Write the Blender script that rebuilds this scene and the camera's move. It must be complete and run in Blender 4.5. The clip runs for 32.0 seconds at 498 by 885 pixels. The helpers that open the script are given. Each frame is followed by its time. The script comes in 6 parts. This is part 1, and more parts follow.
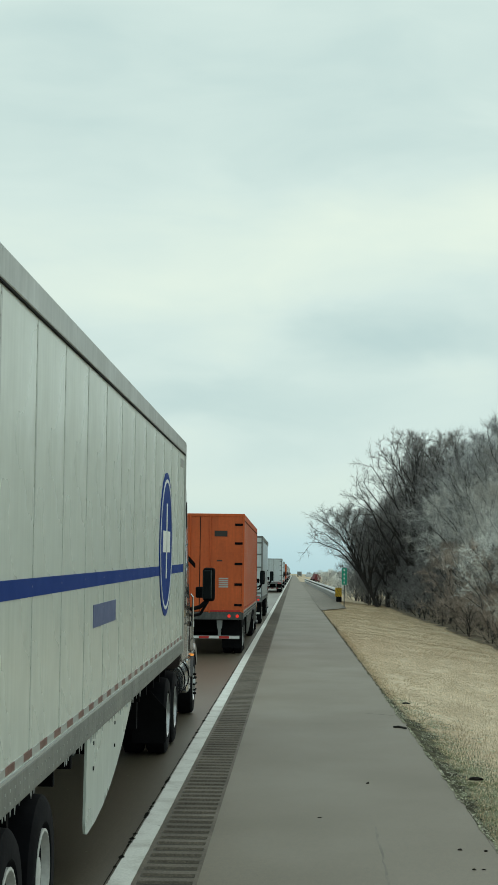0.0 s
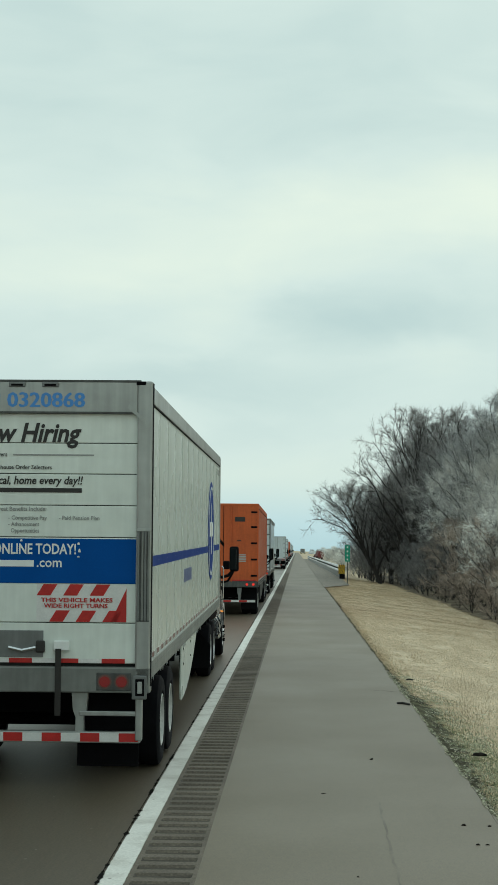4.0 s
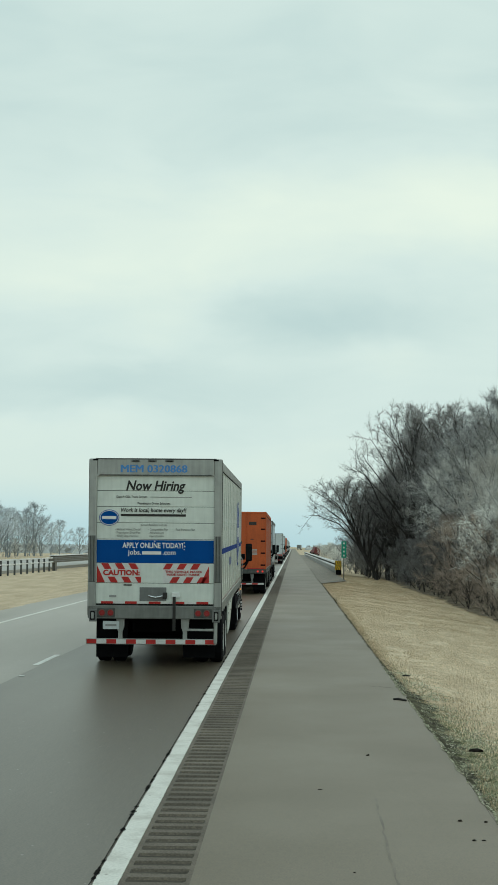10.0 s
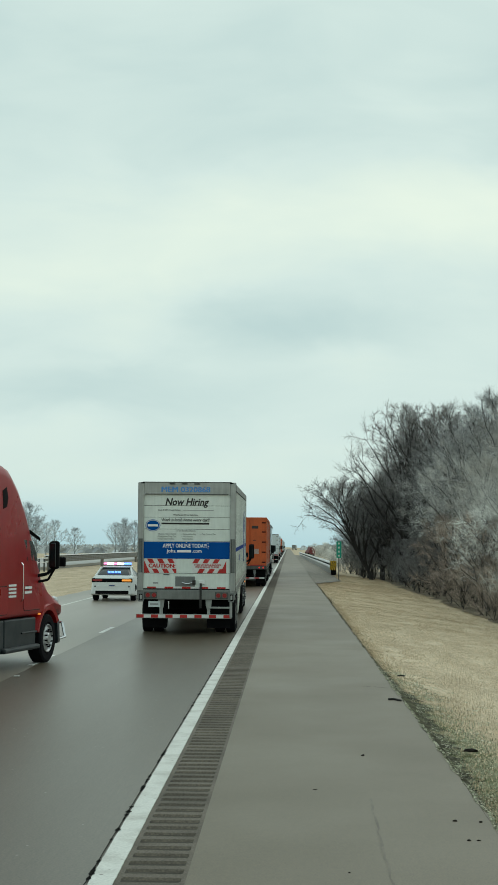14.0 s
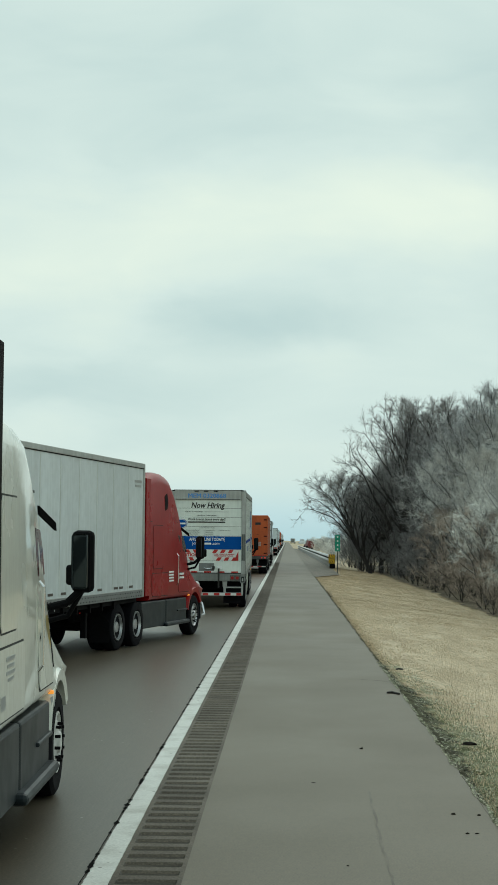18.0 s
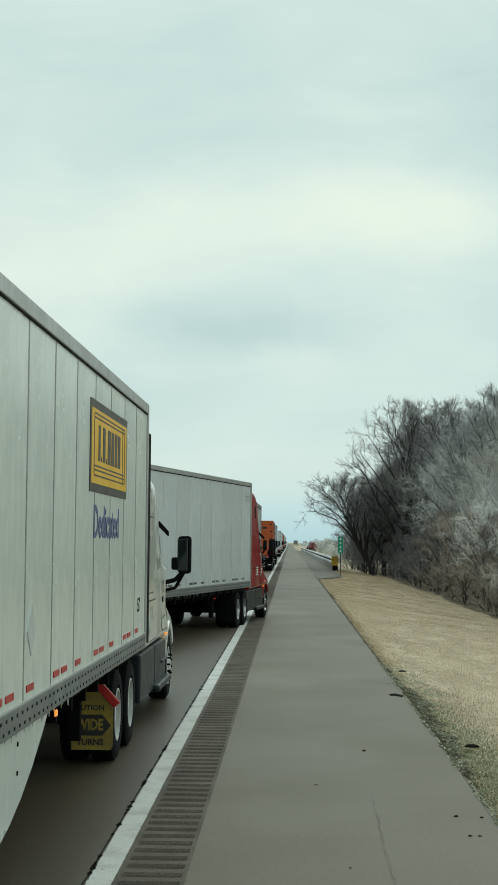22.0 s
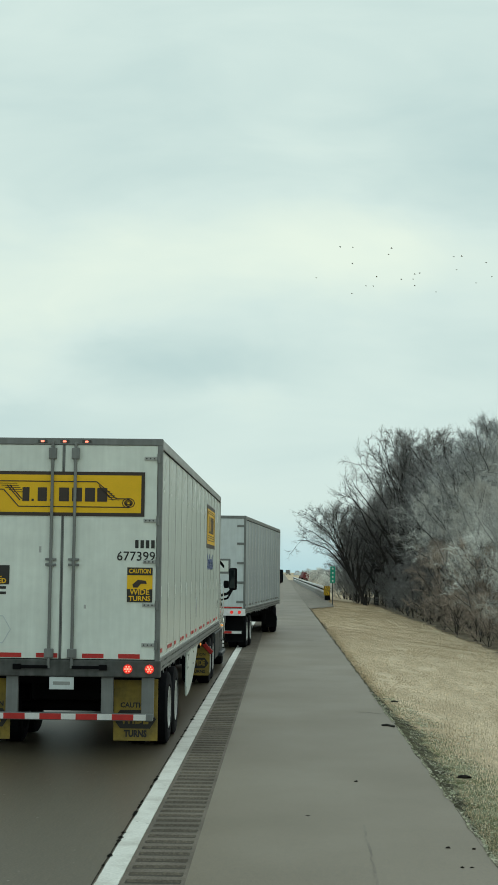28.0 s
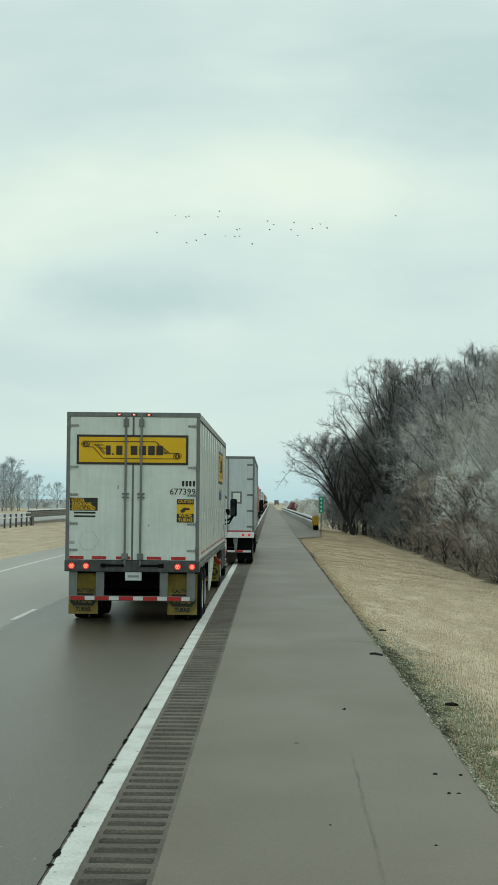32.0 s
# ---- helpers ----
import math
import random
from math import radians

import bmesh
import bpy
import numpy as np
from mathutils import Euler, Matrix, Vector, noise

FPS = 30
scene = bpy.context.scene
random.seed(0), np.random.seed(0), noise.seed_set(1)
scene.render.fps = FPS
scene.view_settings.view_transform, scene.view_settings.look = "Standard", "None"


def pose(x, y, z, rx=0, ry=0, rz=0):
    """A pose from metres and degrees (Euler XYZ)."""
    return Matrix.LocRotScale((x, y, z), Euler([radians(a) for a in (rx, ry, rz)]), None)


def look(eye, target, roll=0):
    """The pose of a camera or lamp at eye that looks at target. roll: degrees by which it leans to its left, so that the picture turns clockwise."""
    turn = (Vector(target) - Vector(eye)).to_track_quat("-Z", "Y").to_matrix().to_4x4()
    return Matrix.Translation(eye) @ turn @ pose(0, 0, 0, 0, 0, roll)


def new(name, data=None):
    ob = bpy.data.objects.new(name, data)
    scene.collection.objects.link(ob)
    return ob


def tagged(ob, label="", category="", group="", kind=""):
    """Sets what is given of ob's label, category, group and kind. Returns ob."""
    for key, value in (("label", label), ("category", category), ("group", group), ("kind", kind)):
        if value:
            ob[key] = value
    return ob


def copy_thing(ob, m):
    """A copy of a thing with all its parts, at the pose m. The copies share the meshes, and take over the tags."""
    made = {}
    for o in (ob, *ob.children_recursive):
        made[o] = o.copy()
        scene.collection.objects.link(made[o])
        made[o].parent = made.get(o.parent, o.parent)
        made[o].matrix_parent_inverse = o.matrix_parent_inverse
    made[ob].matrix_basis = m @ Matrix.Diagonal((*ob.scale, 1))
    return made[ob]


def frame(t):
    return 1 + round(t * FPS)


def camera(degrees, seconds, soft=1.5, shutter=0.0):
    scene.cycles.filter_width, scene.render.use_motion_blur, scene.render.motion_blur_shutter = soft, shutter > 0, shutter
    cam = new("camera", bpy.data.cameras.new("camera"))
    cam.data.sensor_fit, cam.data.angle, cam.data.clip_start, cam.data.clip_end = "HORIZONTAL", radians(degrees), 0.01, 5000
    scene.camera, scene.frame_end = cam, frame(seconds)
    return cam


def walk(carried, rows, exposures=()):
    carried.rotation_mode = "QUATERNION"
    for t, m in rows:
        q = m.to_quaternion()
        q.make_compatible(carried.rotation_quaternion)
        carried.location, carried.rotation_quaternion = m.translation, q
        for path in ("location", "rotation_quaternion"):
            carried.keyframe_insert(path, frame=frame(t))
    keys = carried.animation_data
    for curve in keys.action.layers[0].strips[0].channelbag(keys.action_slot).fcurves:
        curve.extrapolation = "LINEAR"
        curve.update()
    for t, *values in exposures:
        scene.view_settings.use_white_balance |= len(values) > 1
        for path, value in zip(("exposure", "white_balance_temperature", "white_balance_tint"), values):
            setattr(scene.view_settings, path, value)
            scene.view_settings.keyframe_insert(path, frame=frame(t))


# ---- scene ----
CLIP = 32.0
EYE = (0.0, 0.0, 2.415)
cam = camera(17.73, CLIP)
walk(cam, [(t, pose(*EYE, tilt, 0, turn) @ pose(0, 0, 0, 0, 0, lean)) for t, tilt, turn, lean in [
    (0, 94.644, 1.652, 0.730), (0.5, 94.601, 1.511, 0.646), (1, 94.484, 1.484, 0.520), (1.5, 94.344, 1.505, 0.572),
    (2, 94.230, 1.500, 0.550), (2.5, 94.143, 1.506, 0.557), (3, 94.056, 1.543, 0.465), (3.5, 93.930, 1.655, 0.468),
    (5.5, 93.766, 1.842, 0.443), (6, 93.757, 1.776, 0.527), (6.5, 93.727, 1.713, 0.491), (7, 93.666, 1.680, 0.436),
    (7.5, 93.608, 1.651, 0.506), (8, 93.578, 1.591, 0.508), (8.5, 93.580, 1.528, 0.499), (9, 93.610, 1.528, 0.500),
    (9.5, 93.640, 1.559, 0.504), (10, 93.700, 1.613, 0.464), (10.5, 93.734, 1.652, 0.388), (11, 93.731, 1.677, 0.490),
    (11.5, 93.743, 1.680, 0.415), (12, 93.728, 1.683, 0.520), (12.5, 93.723, 1.659, 0.452), (13, 93.699, 1.612, 0.449),
    (13.5, 93.711, 1.523, 0.383), (14, 93.706, 1.434, 0.463), (14.5, 93.713, 1.345, 0.461), (16.5, 93.519, 1.332, 0.488),
    (17, 93.507, 1.362, 0.455), (17.5, 93.483, 1.396, 0.510), (18, 93.473, 1.386, 0.474), (18.5, 93.454, 1.408, 0.572),
    (19, 93.482, 1.403, 0.530), (19.5, 93.504, 1.424, 0.520), (20, 93.510, 1.462, 0.616), (20.5, 93.512, 1.501, 0.580),
    (21, 93.504, 1.526, 0.538), (21.5, 93.481, 1.531, 0.581), (22, 93.540, 1.495, 0.552), (22.5, 93.600, 1.408, 0.650),
    (23, 93.661, 1.338, 0.776), (23.5, 93.741, 1.247, 0.842), (24, 93.905, 1.176, 0.889), (24.5, 94.170, 1.123, 0.832),
    (25, 94.463, 1.075, 0.777), (25.5, 94.665, 1.051, 0.734), (27.5, 94.679, 1.144, 0.741), (28, 94.593, 1.235, 0.692),
    (28.5, 94.439, 1.390, 0.682), (29, 94.166, 1.566, 0.576), (29.5, 93.710, 1.720, 0.729), (30, 93.232, 1.798, 0.762),
    (30.5, 92.793, 1.731, 0.868), (31, 92.473, 1.478, 0.806), (31.5, 92.244, 1.132, 0.736), (32, 92.105, 0.797, 0.576),
]], exposures=[(0, 0.0, 6500, 4), (CLIP, 0.0, 6500, 4)])


# ---- light: a bright overcast winter sky ----
SUN_HEIGHT, SUN_TURN = 38.0, 25.0


def make_world():
    w = bpy.data.worlds.new("overcast_sky")
    scene.world = w
    w.use_nodes = True
    n, k = w.node_tree.nodes, w.node_tree.links
    n.clear()
    out, bg = n.new("ShaderNodeOutputWorld"), n.new("ShaderNodeBackground")
    sky = n.new("ShaderNodeTexSky")
    sky.sky_type, sky.sun_disc = "NISHITA", False
    sky.sun_elevation, sky.sun_rotation = radians(SUN_HEIGHT), radians(SUN_TURN)
    dim = n.new("ShaderNodeVectorMath")
    dim.operation = "SCALE"
    dim.inputs["Scale"].default_value = 0.10
    k.new(sky.outputs[0], dim.inputs[0])
    geo = n.new("ShaderNodeTexCoord")
    sep = n.new("ShaderNodeSeparateXYZ")
    k.new(geo.outputs["Generated"], sep.inputs[0])
    # cloud deck: from pale blue at the horizon to a mild grey overhead
    rise = n.new("ShaderNodeValToRGB")
    el = rise.color_ramp.elements
    el[0].position, el[0].color = 0.0, (0.44, 0.66, 0.74, 1)
    el[1].position, el[1].color = 1.0, (0.60, 0.72, 0.72, 1)
    for p, c in ((0.018, (0.50, 0.71, 0.78)), (0.045, (0.65, 0.78, 0.755)), (0.075, (0.64, 0.76, 0.73)),
                 (0.13, (0.70, 0.80, 0.76)), (0.22, (0.76, 0.86, 0.80)), (0.32, (0.66, 0.79, 0.77)), (0.5, (0.62, 0.76, 0.76))):
        e = el.new(p)
        e.color = (*c, 1)
    k.new(sep.outputs["Z"], rise.inputs[0])
    mix = n.new("ShaderNodeMix")
    mix.data_type = "RGBA"
    mix.inputs["Factor"].default_value = 0.93
    k.new(dim.outputs[0], mix.inputs["A"])
    k.new(rise.outputs[0], mix.inputs["B"])
    k.new(mix.outputs["Result"], bg.inputs[0])
    bg.inputs[1].default_value = 1.0
    k.new(bg.outputs[0], out.inputs[0])


make_world()
sun = new("sun", bpy.data.lights.new("sun", "SUN"))
sun.data.energy, sun.data.angle, sun.data.color = 0.5, radians(40), (1.0, 0.96, 0.9)
sun.matrix_basis = look((0, 0, 60), (-60 * math.sin(radians(SUN_TURN)) / math.tan(radians(SUN_HEIGHT)),
                                     -60 * math.cos(radians(SUN_TURN)) / math.tan(radians(SUN_HEIGHT)), 0))


# ---- materials ----
MATS = {}


def surface(name, base, rough=0.6, metal=0.0, vary=0.15, grain=6.0, fine=60.0, bump=0.0, streak=0.0, second=None, share=0.5,
            space="Object", each=0.0, glow=None, spec=0.5, coat=0.0, stretch=(1, 1, 1), island=0.0, hardness=0.15, speck=0.0, speck_size=0.012, dots=None, wave=0.0):
    """A painted, rolled or grown surface: base colour varied at two scales, a second colour in patches, fine relief."""
    if name in MATS:
        return MATS[name]
    m = bpy.data.materials.new(name)
    m.use_nodes = True
    n, k = m.node_tree.nodes, m.node_tree.links
    b = n["Principled BSDF"]
    co = n.new("ShaderNodeTexCoord")
    mp = n.new("ShaderNodeMapping")
    mp.inputs["Scale"].default_value = stretch
    k.new(co.outputs[space], mp.inputs[0])
    big, small = n.new("ShaderNodeTexNoise"), n.new("ShaderNodeTexNoise")
    for t, s, d in ((big, grain, 4), (small, fine, 3)):
        t.inputs["Scale"].default_value, t.inputs["Detail"].default_value = s, d
        k.new(mp.outputs[0], t.inputs["Vector"])
    col = n.new("ShaderNodeMix")
    col.data_type = "RGBA"
    ramp = n.new("ShaderNodeMapRange")
    ramp.inputs["From Min"].default_value, ramp.inputs["From Max"].default_value = share - hardness, share + hardness
    k.new(big.outputs[0], ramp.inputs[0])
    k.new(ramp.outputs[0], col.inputs["Factor"])
    col.inputs["A"].default_value = (*base, 1)
    dark = second if second else tuple(c * (1 - vary) for c in base)
    col.inputs["B"].default_value = (*dark, 1)
    last = col.outputs["Result"]

    def times(sock, low, high):
        nonlocal last
        r = n.new("ShaderNodeMapRange")
        r.inputs["From Min"].default_value, r.inputs["From Max"].default_value = 0.25, 0.75
        r.inputs["To Min"].default_value, r.inputs["To Max"].default_value = low, high
        k.new(sock, r.inputs[0])
        v = n.new("ShaderNodeVectorMath")
        v.operation = "SCALE"
        k.new(last, v.inputs[0])
        k.new(r.outputs[0], v.inputs["Scale"])
        last = v.outputs[0]

    times(small.outputs[0], 1 - vary * 0.6, 1 + vary * 0.6)
    if streak:
        st = n.new("ShaderNodeTexNoise")
        st.inputs["Scale"].default_value = 5.0
        m2 = n.new("ShaderNodeMapping")
        m2.inputs["Scale"].default_value = (3.0, 3.0, 0.22)
        k.new(co.outputs["Object"], m2.inputs[0])
        k.new(m2.outputs[0], st.inputs["Vector"])
        times(st.outputs[0], 1 - streak, 1 + streak * 0.3)
    if speck:
        sp = n.new("ShaderNodeTexNoise")
        sp.inputs["Scale"].default_value, sp.inputs["Detail"].default_value = 1 / speck_size, 2
        k.new(co.outputs[space], sp.inputs["Vector"])
        times(sp.outputs[0], 1 - speck, 1 + speck)
    if dots:
        # scattered pale chips: (colour, spacing, share of the spacing)
        vo = n.new("ShaderNodeTexVoronoi")
        vo.inputs["Scale"].default_value = 1 / dots[1]
        k.new(co.outputs[space], vo.inputs["Vector"])
        edge = n.new("ShaderNodeMapRange")
        edge.inputs["From Min"].default_value, edge.inputs["From Max"].default_value = dots[2], dots[2] * 0.7
        k.new(vo.outputs["Distance"], edge.inputs[0])
        chip = n.new("ShaderNodeMix")
        chip.data_type = "RGBA"
        chip.inputs["B"].default_value = (*dots[0], 1)
        k.new(edge.outputs[0], chip.inputs["Factor"])
        k.new(last, chip.inputs["A"])
        last = chip.outputs["Result"]
    if each:
        oi = n.new("ShaderNodeObjectInfo")
        times(oi.outputs["Random"], 1 - each, 1 + each)
    if island:
        gi = n.new("ShaderNodeNewGeometry")
        times(gi.outputs["Random Per Island"], 1 - island, 1 + island)
    k.new(last, b.inputs["Base Color"])
    b.inputs["Roughness"].default_value, b.inputs["Metallic"].default_value = rough, metal
    b.inputs["Specular IOR Level"].default_value, b.inputs["Coat Weight"].default_value = spec, coat
    rr = n.new("ShaderNodeMapRange")
    rr.inputs["To Min"].default_value, rr.inputs["To Max"].default_value = max(rough - 0.12, 0.02), min(rough + 0.12, 1)
    k.new(big.outputs[0], rr.inputs[0])
    k.new(rr.outputs[0], b.inputs["Roughness"])
    if bump:
        bp = n.new("ShaderNodeBump")
        bp.inputs["Strength"].default_value, bp.inputs["Distance"].default_value = min(bump, 1.0), 0.01
        k.new(small.outputs[0], bp.inputs["Height"])
        k.new(bp.outputs[0], b.inputs["Normal"])
    if wave:
        # oil-canning: broad shallow waves of sheet metal
        wn = n.new("ShaderNodeTexNoise")
        wn.inputs["Scale"].default_value, wn.inputs["Detail"].default_value = 1.3, 1
        wm = n.new("ShaderNodeMapping")
        wm.inputs["Scale"].default_value = (1, 1, 0.4)
        k.new(co.outputs[space], wm.inputs[0])
        k.new(wm.outputs[0], wn.inputs["Vector"])
        wb = n.new("ShaderNodeBump")
        wb.inputs["Strength"].default_value, wb.inputs["Distance"].default_value = 1.0, wave
        k.new(wn.outputs[0], wb.inputs["Height"])
        k.new(wb.outputs[0], b.inputs["Normal"])
    if glow:
        b.inputs["Emission Color"].default_value, b.inputs["Emission Strength"].default_value = (*glow[:3], 1), glow[3]
    MATS[name] = m
    return m


def cloud_sheet(blobs):
    """One drifting layer of cloud: soft darker and brighter banks over fine wisps, frayed at the layer's rim."""
    m = bpy.data.materials.new("cloud_sheet")
    m.use_nodes = True
    n, k = m.node_tree.nodes, m.node_tree.links
    n.clear()
    out, mix, clear, lit = (n.new("ShaderNode" + t) for t in ("OutputMaterial", "MixShader", "BsdfTransparent", "Emission"))
    co = n.new("ShaderNodeTexCoord")

    def wisps(scale, stretch, detail):
        mp, ns = n.new("ShaderNodeMapping"), n.new("ShaderNodeTexNoise")
        mp.inputs["Scale"].default_value = stretch
        ns.inputs["Scale"].default_value, ns.inputs["Detail"].default_value, ns.inputs["Distortion"].default_value = scale, detail, 0.4
        k.new(co.outputs["Object"], mp.inputs[0])
        k.new(mp.outputs[0], ns.inputs["Vector"])
        return ns

    def maths(op, a, b):
        x = n.new("ShaderNodeMath")
        x.operation = op
        for sock, val in zip(x.inputs, (a, b)):
            if isinstance(val, (int, float)):
                sock.default_value = val
            else:
                k.new(val, sock)
        return x.outputs[0]
    warp = n.new("ShaderNodeVectorMath")
    warp.operation = "MULTIPLY_ADD"
    k.new(wisps(1.0, (0.004, 0.004, 0.009), 4).outputs["Color"], warp.inputs[0])
    warp.inputs[1].default_value = (260, 0, 110)
    warp.inputs[2].default_value = (-130, 0, -55)
    bent = n.new("ShaderNodeVectorMath")
    k.new(co.outputs["Object"], bent.inputs[0])
    k.new(warp.outputs[0], bent.inputs[1])
    total = maths("MULTIPLY", maths("SUBTRACT", wisps(1.0, (0.0022, 0.0022, 0.0065), 4).outputs[0], 0.5), 0.7)
    for x, z, w, h, amount in blobs:
        off, size = n.new("ShaderNodeVectorMath"), n.new("ShaderNodeVectorMath")
        off.operation, size.operation = "SUBTRACT", "DIVIDE"
        off.inputs[1].default_value, size.inputs[1].default_value = (x, 0, z), (w, 1, h)
        k.new(bent.outputs[0], off.inputs[0])
        k.new(off.outputs[0], size.inputs[0])
        ln = n.new("ShaderNodeVectorMath")
        ln.operation = "LENGTH"
        k.new(size.outputs[0], ln.inputs[0])
        f = n.new("ShaderNodeMapRange")
        f.interpolation_type = "SMOOTHSTEP"
        f.inputs["From Min"].default_value, f.inputs["From Max"].default_value = 1.6, 0.0
        f.inputs["To Max"].default_value = amount
        k.new(ln.outputs["Value"], f.inputs[0])
        total = maths("ADD", total, f.outputs[0])
    tone = n.new("ShaderNodeValToRGB")
    e = tone.color_ramp.elements
    e[0].position, e[0].color = 0.0, (0.50, 0.645, 0.66, 1)
    e[1].position, e[1].color = 1.0, (0.84, 0.92, 0.82, 1)
    mid = e.new(0.5)
    mid.color = (0.675, 0.795, 0.775, 1)
    k.new(maths("ADD", total, 0.5), tone.inputs[0])
    k.new(tone.outputs[0], lit.inputs[0])
    sep = n.new("ShaderNodeSeparateXYZ")
    k.new(co.outputs["Object"], sep.inputs[0])
    alpha = 1.0
    for axis, a, b in (("X", -1500, -1000), ("X", 2800, 2300), ("Z", 40, 260), ("Z", 1700, 1400)):
        f = n.new("ShaderNodeMapRange")
        f.interpolation_type = "SMOOTHSTEP"
        f.inputs["From Min"].default_value, f.inputs["From Max"].default_value = a, b
        k.new(sep.outputs[axis], f.inputs[0])
        alpha = maths("MULTIPLY", f.outputs[0], alpha)
    k.new(alpha, mix.inputs[0])
    k.new(clear.outputs[0], mix.inputs[1])
    k.new(lit.outputs[0], mix.inputs[2])
    k.new(mix.outputs[0], out.inputs[0])
    m.cycles.emission_sampling = "NONE"
    return m


cloud_mat = cloud_sheet([(180, 450, 250, 60, -0.42), (-40, 318, 430, 55, -0.16), (-286, 567, 330, 85, 0.32), (212, 662, 380, 95, 0.34), (-127, 150, 330, 50, 0.16),
                         (780, 840, 280, 170, -0.42), (-445, 970, 420, 220, -0.2), (85, 865, 270, 130, -0.18), (612, 690, 330, 100, 0.34), (-370, 330, 370, 65, -0.2),
                         (640, 420, 300, 70, -0.14), (-100, 430, 200, 60, 0.2), (420, 1050, 500, 120, -0.1)])
asphalt_lane = surface("asphalt_lane", (0.108, 0.087, 0.056), 0.37, vary=0.22, grain=0.35, fine=24, second=(0.083, 0.068, 0.046), spec=0.5,
                       stretch=(1.2, 0.12, 1), hardness=0.3, speck=0.42, speck_size=0.02, dots=((0.30, 0.28, 0.24), 0.26, 0.06))
asphalt_left = surface("asphalt_left_lane", (0.24, 0.205, 0.160), 0.36, vary=0.2, grain=0.35, fine=30, second=(0.205, 0.178, 0.142), stretch=(1.2, 0.12, 1),
                       hardness=0.3, speck=0.25, speck_size=0.03, dots=((0.40, 0.38, 0.33), 0.5, 0.05))
asphalt_stain = surface("asphalt_stain", (0.117, 0.091, 0.053), 0.52, spec=0.48, vary=0.3, grain=2, fine=40, speck=0.3)
clod_black = surface("clod_black", (0.022, 0.018, 0.015), 0.95, vary=0.4, grain=20, spec=0.05)
asphalt_groove_shade = surface("asphalt_groove_shade", (0.082, 0.071, 0.056), 0.9, vary=0.4, grain=3, fine=45, bump=0.6, spec=0.3)
asphalt_shoulder = surface("asphalt_shoulder", (0.140, 0.110, 0.064), 0.52, spec=0.5, vary=0.16, grain=0.5, fine=22, second=(0.123, 0.098, 0.060),
                           stretch=(0.9, 0.6, 1), hardness=0.25, speck=0.32, speck_size=0.014, dots=((0.085, 0.068, 0.04), 0.22, 0.05))
gravel_dark = surface("gravel_dark", (0.23, 0.20, 0.155), 0.7, vary=0.4, grain=1.5, fine=12, second=(0.14, 0.125, 0.10), speck=0.35, speck_size=0.08, spec=0.4)
leaf_mould = surface("leaf_mould", (0.12, 0.095, 0.068), 0.95, vary=0.4, grain=1.6, fine=12, second=(0.27, 0.22, 0.155), share=0.54, hardness=0.1, bump=0.6, spec=0.1)
seam_grey = surface("seam_grey", (0.27, 0.29, 0.265), 0.5, vary=0.25, grain=2, fine=12, streak=0.3, spec=0.3)
seam_pale = surface("seam_pale", (0.54, 0.58, 0.54), 0.4, vary=0.2, grain=2, fine=12, streak=0.2, spec=0.35)
seam_dark = surface("seam_dark", (0.045, 0.048, 0.046), 0.7, vary=0.2, grain=2, spec=0.1)
asphalt_milled = surface("asphalt_milled", (0.135, 0.111, 0.082), 0.78, vary=0.34, grain=1.2, fine=45, bump=0.6, speck=0.35, speck_size=0.02)
dash_paint = surface("dash_paint", (0.84, 0.84, 0.80), 0.55, vary=0.1, grain=3, fine=40, speck=0.1)
line_paint = surface("line_paint", (0.70, 0.70, 0.65), 0.6, vary=0.14, grain=2.2, fine=60, second=(0.54, 0.53, 0.48), share=0.58, hardness=0.1, speck=0.12, speck_size=0.02,
                     dots=((0.22, 0.20, 0.17), 0.16, 0.11))
tar = surface("tar", (0.008, 0.007, 0.006), 0.95, vary=0.3, grain=8, spec=0.05)
soil = surface("soil", (0.62, 0.505, 0.355), 0.95, vary=0.35, grain=0.8, fine=9, bump=0.5, second=(0.47, 0.37, 0.25), hardness=0.16, stretch=(1.6, 0.22, 1), speck=0.3, speck_size=0.06, spec=0.2)
dry_grass = surface("dry_grass", (0.66, 0.54, 0.385), 0.9, vary=0.25, grain=0.6, fine=4, second=(0.52, 0.41, 0.275), island=0.24, hardness=0.14, stretch=(1.6, 0.3, 1), spec=0.2)
green_grass = surface("green_grass", (0.37, 0.395, 0.285), 0.9, vary=0.3, grain=1.6, fine=5, second=(0.20, 0.22, 0.125), island=0.4, hardness=0.12, spec=0.2)
litter_mat = surface("leaf_litter", (0.05, 0.042, 0.03), 0.9, vary=0.4, grain=9, fine=60, island=0.5, spec=0.05)
pale_litter = surface("pale_litter", (0.52, 0.49, 0.38), 0.9, vary=0.3, grain=5, fine=60, island=0.4, second=(0.34, 0.35, 0.24), hardness=0.1, spec=0.2)
twig_black = surface("twig_black", (0.12, 0.116, 0.118), 0.9, vary=0.3, grain=0.22, second=(0.36, 0.345, 0.335), share=0.52, island=0.4, hardness=0.12)
bark = surface("bark", (0.032, 0.028, 0.026), 0.95, vary=0.4, grain=4, fine=30, bump=0.6)
twig_dark = surface("twig_dark", (0.17, 0.163, 0.163), 0.9, vary=0.3, grain=0.4, second=(0.27, 0.27, 0.27), share=0.56, island=0.4, hardness=0.2)
twig_grey = surface("twig_grey", (0.30, 0.302, 0.31), 0.9, vary=0.3, grain=0.3, second=(0.56, 0.555, 0.54), share=0.54, island=0.4, each=0.2, hardness=0.15)
